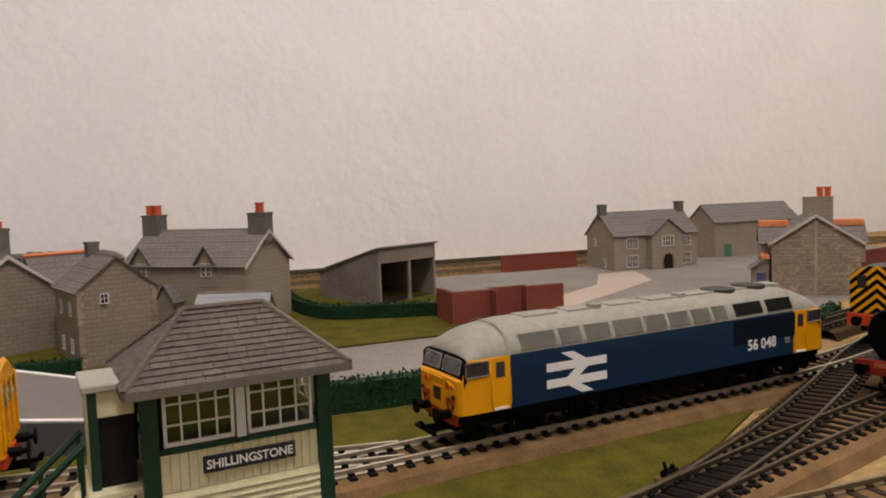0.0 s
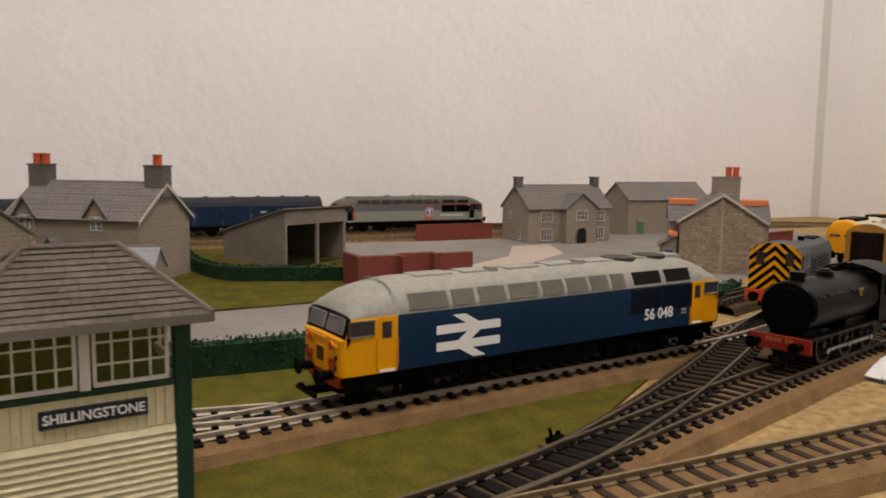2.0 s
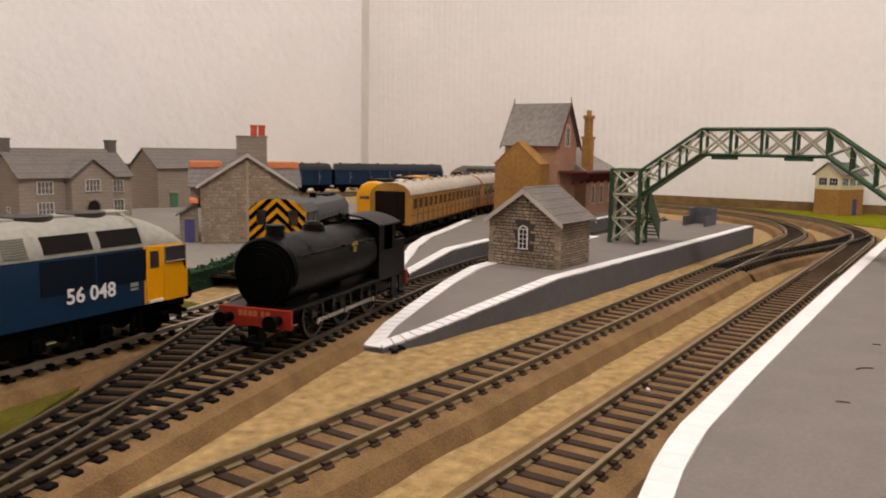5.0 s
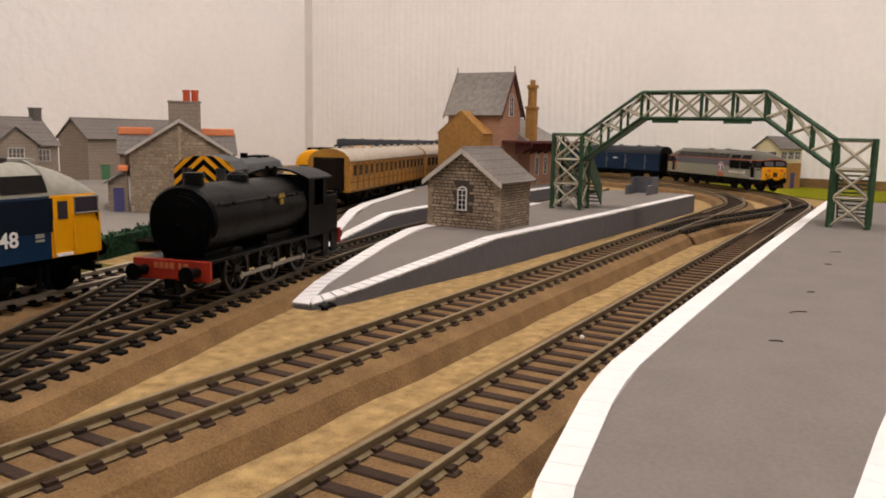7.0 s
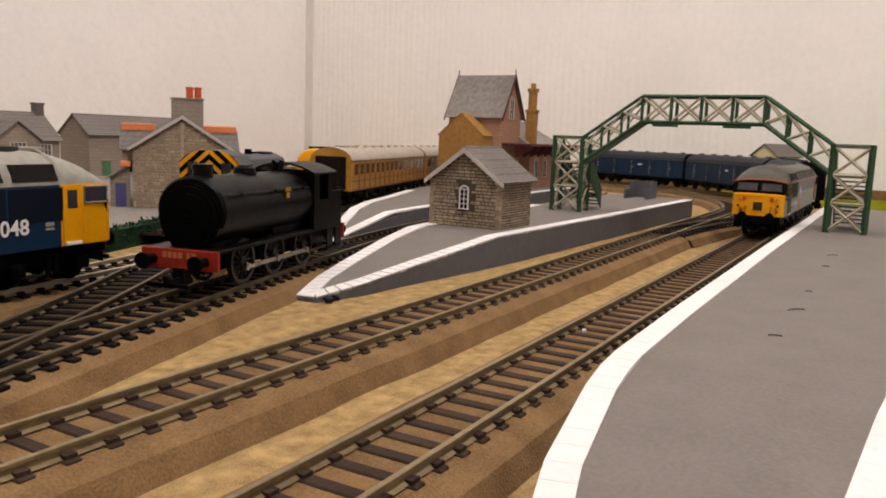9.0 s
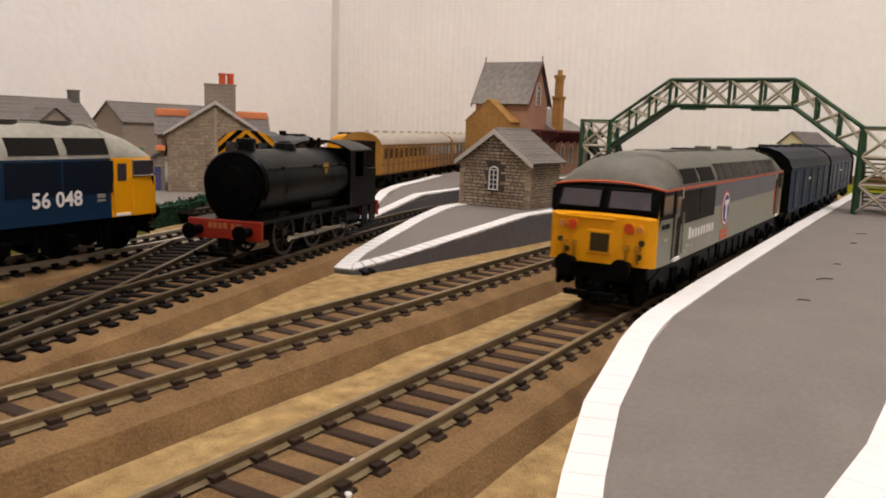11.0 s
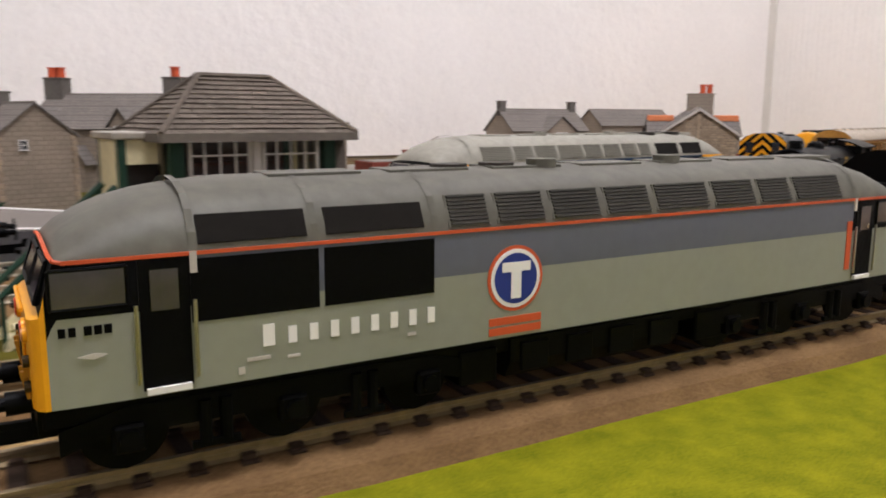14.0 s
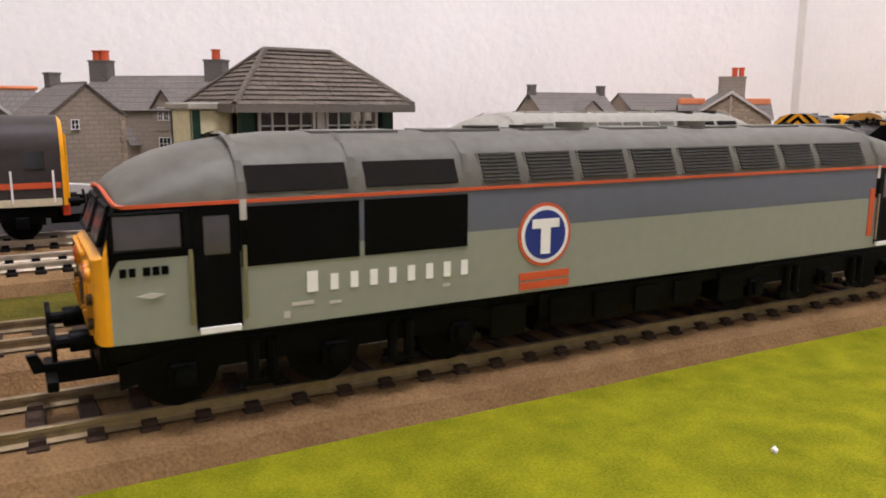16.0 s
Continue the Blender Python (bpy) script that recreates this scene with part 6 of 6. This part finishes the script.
def footbridge():
    """Green and cream lattice footbridge: two stair towers and an arched span."""
    th = thing("footbridge", (0.727, 0.155, 0.0165), 0, "green and cream lattice railway footbridge", "footbridge")
    G, C = M_GREENB, M_CREAMB

    def bar(a, b, r, m, name, parent=th):
        bm = B()
        rod(bm, a, b, r, 4)
        return part(name, bm, m, parent)

    half, deck, top = 41, 68, 86
    for x in (-8, 8):
        line_lo = [(-105, 37), (-84, 37), (-half, deck), (half, deck), (84, 37), (105, 37)]
        line_hi = [(-107, 55.5), (-84, 55.5), (-half, top), (half, top), (84, 55.5), (107, 55.5)]
        for L in (line_lo[1:5], line_hi):
            for (ya, za), (yb, zb) in zip(L, L[1:]):
                bar((x, ya, za), (x, yb, zb), 1.15, G, "chord")
        n = 4
        for k in range(n):
            y0, y1 = -half + 2 * half * k / n, -half + 2 * half * (k + 1) / n
            bar((x, y0, deck), (x, y0, top), 1.2, G, "upright")
            bar((x, y0 + 1, deck + 1), (x, y1 - 1, top - 1), 0.85, C, "lattice_bar")
            bar((x, y0 + 1, top - 1), (x, y1 - 1, deck + 1), 0.85, C, "lattice_bar")
        bar((x, half, deck), (x, half, top), 1.2, G, "upright")
        for s in (-1, 1):
            P = lambda t, u: (x, s * (half + (84 - half) * t), deck + (37 - deck) * t + u * (18.3))
            for k in range(3):
                t0, t1 = k / 3, (k + 1) / 3
                bar(P(t1, 0), P(t1, 1), 1.0, G, "upright")
                bar(P(t0, 0.06), P(t1, 0.94), 0.8, C, "lattice_bar")
                bar(P(t0, 0.94), P(t1, 0.5), 0.8, C, "lattice_bar")
            for y in (84, 106):
                bar((x, s * y, 0), (x, s * y, 56.5), 1.9, G, "tower_post")
            for z0, z1 in ((1, 19), (19, 37), (37, 55)):
                bar((x, s * 84, z1), (x, s * 106, z1), 0.9, C, "tower_rail")
                bar((x, s * 85, z0 + 0.5), (x, s * 105, z1 - 0.5), 0.85, C, "lattice_bar")
                bar((x, s * 85, z1 - 0.5), (x, s * 105, z0 + 0.5), 0.85, C, "lattice_bar")
    for s in (-1, 1):
        for y in (84, 106):
            for z0, z1 in ((1, 19), (19, 37), (37, 55)):
                bar((-8, s * y, z0), (8, s * y, z1), 0.8, C, "lattice_bar")
                bar((-8, s * y, z1), (8, s * y, z0), 0.8, C, "lattice_bar")
    bm = B()
    for (ya, za), (yb, zb) in zip(line_lo[1:5], line_lo[2:5]):
        plate(bm, [(-7.5, ya, za), (7.5, ya, za), (7.5, yb, zb), (-7.5, yb, zb)], 1.4)
    part("deck", bm, G, th)
    for s in (-1, 1):
        bm = B()
        plate(bm, [(-7.5, s * 84, 37), (-7.5, s * 106, 37), (7.5, s * 106, 37), (7.5, s * 84, 37)], 1.4)
        part("landing", bm, G, th)
    for s in (-1, 1):
        bm = B()
        for k in range(12):
            x = 9 + k * 2.9
            box(bm, x, x + 3.2, s * 95 - 9, s * 95 + 9, 35 - k * 2.95, 36 - k * 2.95)
        part("stair_treads", bm, G, th)
        for y in (s * 95 - 9.5, s * 95 + 9.5):
            bm = B()
            plate(bm, [(8, y, 33), (8, y, 52), (46, y, 15), (46, y, 0)], 0.8)
            part("stair_side", bm, G, th)
    for y in (-24, 24):
        bm = B()
        box(bm, -8.6, -7.4, y - 9, y + 9, deck - 3.2, deck - 1, 0.2)
        part("sign_board", bm, G, th)


M_GREENB = mat("bridge_green", "2c4c30", 0.5, second="1f3a24", scale=200)
M_CREAMB = mat("bridge_cream", "b5ad98", 0.6, second="9a927e", scale=200)


def signal_box():
    """Cream-boarded signal box with dark green framing, hipped tiled roof, side stair and porch."""
    th = thing("signal_box", (0.0456, 0.2400, 0), 7.2, "cream weatherboarded signal box with dark green posts and hipped roof", "signal box")
    hx, hy = 26.4, 15.5
    bm = B()
    box(bm, -hx, hx, -hy, hy, 0, 38.4)
    part("base", bm, M_CREAMP, th)
    z = 0.0
    for k in range(13):
        bm = B()
        prism(bm, [(-hy - 1.3, z), (-hy - 0.2, z + 2.1), (-hy, z + 2.1), (-hy, z)], -hx + 2.4, hx - 2.4, "x")
        part("weatherboard", bm, M_CREAMP, th)
        z += 2.1
    for k in range(18):
        bm = B()
        box(bm, -hx + 2.6 + k * 2.65, -hx + 4.95 + k * 2.65, -hy - 0.5, -hy, 27.5, 38.4)
        part("upright_board", bm, M_CREAMP, th)
    bm = B()
    box(bm, -hx, hx, -hy - 1, hy, 38.4, 40.0, 0.2)
    part("sill_beam", bm, M_GREENP, th)
    for x in (-hx, hx):
        for y in (-hy, hy):
            bm = B()
            box(bm, x - 2.4, x + 2.4, y - 1.6, y + 1.6, 0, 59, 0.3)
            part("corner_post", bm, M_GREENP, th)
    bm = B()
    box(bm, -1.4, 1.4, -hy - 0.9, -hy + 1, 40.0, 59)
    part("centre_post", bm, M_FRAME, th)
    for c in (-12.3, 12.3):
        for zz in (40.4,):
            w, h, y = 20.6, 17.8, -hy - 0.2
            bm = B()
            box(bm, c - w / 2, c + w / 2, y + 0.2, y + 0.5, zz, zz + h)
            pane = part("window", bm, M_GLASS, th)
            pane.visible_shadow = False
            bm = B()
            for a, b, q, r in ((c - w / 2, c - w / 2 + 1, zz, zz + h), (c + w / 2 - 1, c + w / 2, zz, zz + h), (c - w / 2, c + w / 2, zz, zz + 1.2), (c - w / 2, c + w / 2, zz + h - 0.8, zz + h)):
                box(bm, a, b, y - 0.5, y + 0.6, q, r)
            for i in (1, 2, 3):
                box(bm, c - w / 2 + w * i / 4 - 0.3, c - w / 2 + w * i / 4 + 0.3, y - 0.2, y + 0.5, zz, zz + h)
            for i in (1, 2):
                box(bm, c - w / 2, c + w / 2, y - 0.2, y + 0.5, zz + h * i / 3 - 0.25, zz + h * i / 3 + 0.25)
            part("window_frame", bm, M_FRAME, pane)
    for s in (-1, 1):
        bm = B()
        box(bm, s * (hx - 0.6) - 0.5, s * (hx - 0.6) + 0.5, -hy + 2, hy - 2, 42, 44.5)
        box(bm, s * (hx - 0.6) - 0.5, s * (hx - 0.6) + 0.5, -hy + 2, hy - 2, 56.5, 59)
        for y in (-8, 0, 8):
            box(bm, s * (hx - 0.6) - 0.5, s * (hx - 0.6) + 0.5, y - 0.6, y + 0.6, 42, 59)
        part("end_frame", bm, M_CREAMP, th)
    bm = B()
    box(bm, -hx, hx, hy - 1, hy, 38.4, 59)
    part("back_wall", bm, M_INTERIOR, th)
    bm = B()
    box(bm, -hx + 1, hx - 1, -hy + 1, hy - 1, 38.4, 39.4)
    box(bm, -20, 20, hy - 7, hy - 2, 39.4, 49)
    part("interior", bm, M_INTERIOR, th)
    # hipped roof, tile by tile on the front and end slopes
    ex, ey, ze, rx, zr = 33.2, 23.6, 59.0, 12.5, 78.8
    E = [Vector((-ex, -ey, ze)), Vector((ex, -ey, ze)), Vector((ex, ey, ze)), Vector((-ex, ey, ze))]
    R = [Vector((-rx, 0, zr)), Vector((rx, 0, zr))]
    bm = B()
    v = [bm.verts.new(p) for p in E + R]
    for q in ((0, 1, 5, 4), (1, 2, 5), (2, 3, 4, 5), (3, 0, 4), (3, 2, 1, 0)):
        bm.faces.new([v[k] for k in q])
    roof = part("roof", bm, M_TILEP, th)
    for (a, b, d, c) in ((E[0], E[1], R[1], R[0]), (E[3], E[0], R[0], R[0])):
        n = (b - a).cross(c - a).normalized()
        n = n if n.z > 0 else -n
        rows = 12
        for k in range(rows):
            u0, u1 = k / rows, min(0.995, (k + 1.15) / rows)
            L, M = a.lerp(c, u0), b.lerp(d, u0)
            L1, M1 = a.lerp(c, u1), b.lerp(d, u1)
            wid = (M - L).length
            cuts = max(1, round(wid / 5.6))
            edges = [0] + [(i + 0.5 * (k % 2)) / cuts for i in range(1 - (k % 2), cuts)] + [1]
            for e, f in zip(edges, edges[1:]):
                g = 0.015 * (f - e)
                up = n * random.uniform(0.75, 1.0)
                # upper corners stay over the lower ones, held inside the hips
                ax = (M - L).normalized()
                p0, p1 = L.lerp(M, e + g), L.lerp(M, f - g)
                w1 = (M1 - L1).length
                o0 = min(max((p0 - L1).dot(ax), 0), w1)
                o1 = min(max((p1 - L1).dot(ax), 0), w1)
                q = [p0 + up, p1 + up, L1 + ax * o1 + n * 0.25, L1 + ax * o0 + n * 0.25, p0, p1]
                bm = B()
                w = [bm.verts.new(p) for p in q]
                bm.faces.new((w[0], w[1], w[2], w[3]))
                bm.faces.new((w[4], w[5], w[1], w[0]))
                bm.faces.new((w[4], w[0], w[3]))
                bm.faces.new((w[1], w[5], w[2]))
                part("roof_tile", bm, M_TILEP, roof)
    slated(roof, "far_tiles", (E[1], E[2], R[1], R[1]), 12, M_TILEP, 5.6, 0.9)
    slated(roof, "far_tiles", (E[2], E[3], R[0], R[1]), 12, M_TILEP, 5.6, 0.9)
    bm = B()
    for p, q in ((E[0], R[0]), (E[1], R[1]), (E[2], R[1]), (E[3], R[0]), (R[0], R[1])):
        rod(bm, p + Vector((0, 0, 0.6)), q + Vector((0, 0, 0.6)), 1.1, 6)
    part("hip_tiles", bm, M_TILEP, roof)
    bm = B()
    for x0, x1, y0, y1 in ((-ex, ex, -ey - 0.7, -ey + 0.5), (-ex, ex, ey - 0.5, ey + 0.7), (-ex - 0.7, -ex + 0.5, -ey, ey), (ex - 0.5, ex + 0.7, -ey, ey)):
        box(bm, x0, x1, y0, y1, ze - 2.2, ze + 0.6)
    part("gutter", bm, mat("grey_gutter", "6e675d", 0.7), roof)
    # name board
    bm = B()
    box(bm, -12, 16.2, -hy - 1.6, -hy - 0.6, 31.4, 36.2, 0.2)
    sign = part("name_board", bm, mat("blue_black_board", "23282e", 0.5), th, "dark name board with white lettering")
    lettering("station_name", "SHILLINGSTONE", 3.6, Matrix.Translation((2.1, -hy - 1.75, 33.7)) @ FRONT, sign, M_LOGOW)
    # porch, landing and stair on the -x end
    bm = B()
    box(bm, -hx - 17, -hx - 2, -hy + 5, hy - 2, 57.2, 59.4, 0.4)
    porch = part("porch_roof", bm, mat("pale_porch_roof", "a8a296", 0.7), th)
    for y in (-hy + 7, hy - 4):
        bm = B()
        box(bm, -hx - 15.5, -hx - 13, y - 1.2, y + 1.2, 30, 57.2)
        part("porch_post", bm, M_GREENP, porch)
    bm = B()
    box(bm, -hx - 13.5, -hx - 3, -hy + 6.5, -hy + 7.5, 50, 57)
    box(bm, -hx - 15.5, -hx - 13, -hy + 6, hy - 3, 30, 57)
    part("porch_panel", bm, M_CREAMP, porch)
    bm = B()
    box(bm, -hx - 12.8, -hx - 3, -hy + 7.6, hy - 4, 30, 52)
    part("doorway", bm, M_DARK, porch)
    bm = B()
    box(bm, -hx - 17, -hx, -hy + 2, hy - 2, 28, 30, 0.3)
    for x in (-hx - 16, -hx - 3):
        box(bm, x - 1, x + 1, -hy + 2.5, -hy + 4.5, 0, 28)
    box(bm, -hx - 16, -hx - 2, -hy + 3, -hy + 4, 22, 24.5)
    part("landing", bm, M_CREAMP, th)
    for s in (0, 1):
        bm = B()
        y = -hy + 4 + s * 15
        plate(bm, [(-hx - 17, y, 27), (-hx - 17, y, 30.5), (-hx - 50, y, 3.5), (-hx - 50, y, 0)], 1.4)
        part("stair_string", bm, M_CREAMP, th)
        bm = B()
        rod(bm, (-hx - 17, y, 44), (-hx - 50, y, 16), 1.1, 6)
        for k in range(4):
            rod(bm, (-hx - 18 - k * 10.5, y, 29 - k * 9), (-hx - 18 - k * 10.5, y, 43 - k * 8.9), 0.8, 6)
        part("handrail", bm, M_GREENP, th)
    for k in range(10):
        bm = B()
        box(bm, -hx - 20 - k * 3.2, -hx - 16.6 - k * 3.2, -hy + 4, -hy + 19, 26.2 - k * 2.7, 27.2 - k * 2.7)
        part("stair_tread", bm, M_CREAMP, th)


def lift_box():
    """The cabin's walls stand a little taller than drawn; its roof sits on them."""
    th = bpy.data.objects["signal_box"]
    for p in th.children:
        if p.name.startswith("roof"):
            p.location.z, p.scale.z = 0.0065, 0.935
        else:
            p.scale.z = 1.055


def signal_box_far():
    th = thing("far_signal_box", (1.415, 0.192, 0), -24, "small cream and brown signal box beyond the curve", "signal box")
    bm = B()
    box(bm, -30, 30, -19, 19, 0, 38)
    part("brown_base", bm, M_OCHRE, th)
    bm = B()
    box(bm, -30, 30, -19, 19, 38, 60)
    part("cabin", bm, M_CREAMP, th)
    for s in (-1, 1):
        bm = B()
        plate(bm, [(-34, s * 23, 58), (34, s * 23, 58), (34, 0, 76), (-34, 0, 76)], 1.2)
        part("roof_slope", bm, M_SLATE, th)
    for x in (-30, 30):
        bm = B()
        prism(bm, [(-19, 60), (19, 60), (0, 75)], x - 0.6, x + 0.6, "x")
        part("gable", bm, M_CREAMP, th)
    for x in (-18, 0, 18):
        window_on(th, x, 44, 14, 10, -19, (3, 2))
    for y in (-9, 7):
        window_on(th, y, 44, 12, 10, -30, (3, 2), -1, "x")
    bm = B()
    box(bm, 4, 14, -19.6, -19, 0, 24)
    part("door", bm, M_BLUEDOOR, th)


def hedge(line, h, w, label):
    """A clipped hedge: a dense body of small leaf clumps with an uneven outline."""
    th = thing("hedge", (*line[0], 0), 0, label, "hedge", "hedges")
    o = Vector(line[0])
    pts = smooth_line(line, 0.0022) if len(line) > 2 else smooth_line([line[0], ((line[0][0] + line[1][0]) / 2, (line[0][1] + line[1][1]) / 2), line[1]], 0.0022)
    core, bm = B(), B()
    rings = []
    for i in range(0, len(pts), 3):
        t = (pts[min(i + 1, len(pts) - 1)] - pts[max(i - 1, 0)]).normalized()
        nx = Vector((-t.y, t.x))
        p = (pts[i] - o) * 1000
        g = ground_z(*pts[i]) * 1000
        rings.append([(p.x + nx.x * a, p.y + nx.y * a, b + g) for a, b in ((-w / 2 + 1, 0), (-w / 2 + 1, h - 1.5), (w / 2 - 1, h - 1.5), (w / 2 - 1, 0))])
    loft(core, rings)
    part("core", core, M_HEDGE, th)
    vs, fs = [], []
    for p in pts:
        for _ in range(int(7 + h * 0.45)):
            c = Vector(((p.x - o.x) * 1000 + random.uniform(-1.5, 1.5), (p.y - o.y) * 1000, 0))
            side = random.random()
            if side < 0.36:
                c.y += random.uniform(-w / 2, w / 2)
                c.z = h + random.uniform(-1.4, 0.6)
            else:
                c.y += (-w / 2 if side < 0.82 else w / 2) + random.uniform(-0.8, 0.9)
                c.z = random.uniform(0.4, h)
            c.z += ground_z(*p) * 1000
            q = Euler((random.uniform(0, 6), random.uniform(0, 6), random.uniform(0, 6))).to_matrix()
            r = random.uniform(0.7, 1.5)
            k = len(vs)
            vs += [c + q @ Vector(d) * r for d in ((-1, 0, 0.2), (0, -0.6, 0), (1, 0, 0.2), (0, 0.6, 0))]
            fs.append((k, k + 1, k + 2, k + 3))
    me = bpy.data.meshes.new("leaves")
    me.from_pydata([v * 0.001 for v in vs], [], fs)
    me.materials.append(M_HEDGE)
    ob = new("leaves", me)
    ob.parent = th
    tagged(ob, kind="stuff")


cottage_big()
cottage_small()
cottage_left()
outbuilding()
open_shed()
brick_bunker()
farmhouse()
barn()
gable_house()
red_wall(0.505, 0.895, 110, 0, 24)
red_wall(0.80, 0.66, 140, 14, 24)
station()
platform_hut()
footbridge()
signal_box()
lift_box()
signal_box_far()
hedge([(0.03, 0.390), (0.11, 0.382), (0.20, 0.382)], 17, 13, "dark green hedge along the road edge")
hedge([(0.20, 0.382), (0.34, 0.388), (0.45, 0.41), (0.54, 0.455)], 13, 11, "dark green hedge beside the goods yard")
hedge([(0.155, 0.86), (0.150, 0.72), (0.165, 0.655), (0.20, 0.638), (0.275, 0.622)], 14, 11, "dark green hedge round the cottage lawn")
hedge([(-0.35, 0.552), (-0.02, 0.545)], 13, 10, "dark green hedge before the cottages")


def trough():
    th = thing("platform_shelter", (0.918, 0.250, 0.0165), 0, "small grey platform stair wall of plain card", "shelter")
    bm = B()
    prism(bm, [(-16, 0), (20, 0), (20, 16), (2, 16), (2, 9), (-16, 9)], -11, -9, "y")
    part("front_wall", bm, M_PLATSIDE, th)
    bm = B()
    prism(bm, [(-16, 0), (20, 0), (20, 16), (2, 16), (2, 9), (-16, 9)], 9, 11, "y")
    part("back_wall", bm, M_PLATSIDE, th)
    bm = B()
    box(bm, 18, 20, -9, 9, 0, 16)
    part("end_wall", bm, M_PLATSIDE, th)


trough()


def end_fence():
    th = thing("low_fence", (1.455, 0.30, 0), 90, "low brown boundary strip at the baseboard edge", "fence")
    bm = B()
    box(bm, -330, 330, -2, 2, 0, 15, 0.3)
    part("board", bm, M_BED, th)


end_fence()


# ---- small scattered things ----
def speck(name, x, y, z, r, material, label, category):
    bm = B()
    bmesh.ops.create_icosphere(bm, subdivisions=1, radius=r)
    for v in bm.verts:
        v.co *= random.uniform(0.75, 1.2)
        v.co += Vector((x * 1000, y * 1000, z * 1000 + r * 0.7))
    tagged(part(name, bm, material, None), label, category)


for x, y, z in ((0.068, 0.052, 0.0016), (0.397, 0.117, 0.007), (0.2825, 0.1545, 0.0), (0.243, 0.107, 0.007), (0.234, 0.101, 0.0066), (0.167, 0.064, 0.0016), (0.86, 0.16, 0.0065)):
    speck("white_crumb", x, y, z, 0.75, M_LOGOW, "small white crumb of polystyrene on the scenery", "crumb")


def lever():
    th = thing("point_lever", (0.2035, 0.2235, 0), 20, "small black point lever beside the track", "lever")
    bm = B()
    box(bm, -4, 4, -1.5, 1.5, 4, 6.5, 0.2)
    rod(bm, (-2, 0, 6), (-3.5, 0, 10), 0.7, 6)
    rod(bm, (2, 0, 6), (2, 0, 8), 0.9, 6)
    part("lever_frame", bm, M_BLACK, th)
    bm = B()
    box(bm, -6, 6, -3, 3, -1, 4.2, 0.3)
    part("base_block", bm, M_BED, th)


lever()


def track_clip():
    th = thing("track_clip", (0.408, 0.2285, 0), 10, "small black wire clip at the platform's toe", "clip")
    bm = B()
    rod(bm, (-5, 0, 1), (5, 0, 1), 0.7, 6)
    rod(bm, (-4, -2, 0.8), (-4, 2, 2.2), 0.6, 6)
    rod(bm, (3, -2, 0.8), (3, 2, 2.2), 0.6, 6)
    part("wire", bm, M_BLACK, th)


track_clip()


def fibre(x, y, turn, size):
    """A stray curled fibre lying on the side platform."""
    bm = B()
    pts = [(size * (i / 8 - 0.5), size * 0.16 * math.sin(math.pi * i / 8), 0.25) for i in range(9)]
    for a, b in zip(pts, pts[1:]):
        rod(bm, a, b, 0.2, 5)
    ob = part("loose_fibre", bm, M_FIBRE, None, smooth=True)
    ob.matrix_world = pose(x, y, 0.0165, 0, 0, turn)
    tagged(ob, "thin dark curled fibre lying on the grey platform", "fibre", "fibres on the platform")


M_FIBRE = mat("dark_fibre", "4a423c", 0.8)
for fx, fy, ft, fs in ((0.594, 0.058, -50, 6.0), (0.549, 0.058, -60, 3.0), (0.433, 0.058, -40, 7.0), (0.390, 0.059, -75, 3.6), (0.473, 0.058, -70, 2.6), (0.462, 0.262, -30, 4.5)):
    fibre(fx, fy, ft, fs)


# ---- what moves: the grey diesel and its vans run round the loop and stop ----
def motions():
    S = [(0, -0.105), (0.5, 0.045), (1, 0.192), (1.5, 0.338), (2, 0.483), (2.5, 0.632), (3, 0.79), (3.5, 0.955), (4, 1.13), (4.5, 1.31), (5, 1.485), (5.5, 1.62), (6, 1.745), (6.5, 1.865), (7, 1.985), (7.5, 2.10), (8, 2.212), (8.5, 2.32), (9, 2.435), (9.5, 2.53), (10, 2.618), (10.5, 2.702), (11, 2.783), (11.5, 2.852), (12, 2.9215), (12.5, 3.0015), (13, 3.071), (13.5, 3.131), (14, 3.1755), (14.25, 3.1895), (14.5, 3.1967), (15, 3.1972), (15.6, 3.197), (16, 3.186)]
    ts, ss = [a for a, _ in S], [b for _, b in S]
    for ob, off, half in TRAIN:
        rows = []
        for i in range(81):
            t = i * 0.2
            s = float(np.interp(t, ts, ss)) + off + 1.15
            a, _ = at_length(MAIN, s - 0.003 + half, 0.004)
            b, _ = at_length(MAIN, s - 0.003 - half, 0.004)
            c, d = (a + b) / 2, b - a
            rows.append((t, Matrix.Translation((c.x, c.y, RAIL_Z)) @ Matrix.Rotation(math.atan2(d.y, d.x), 4, "Z")))
        walk(ob, rows)


motions()
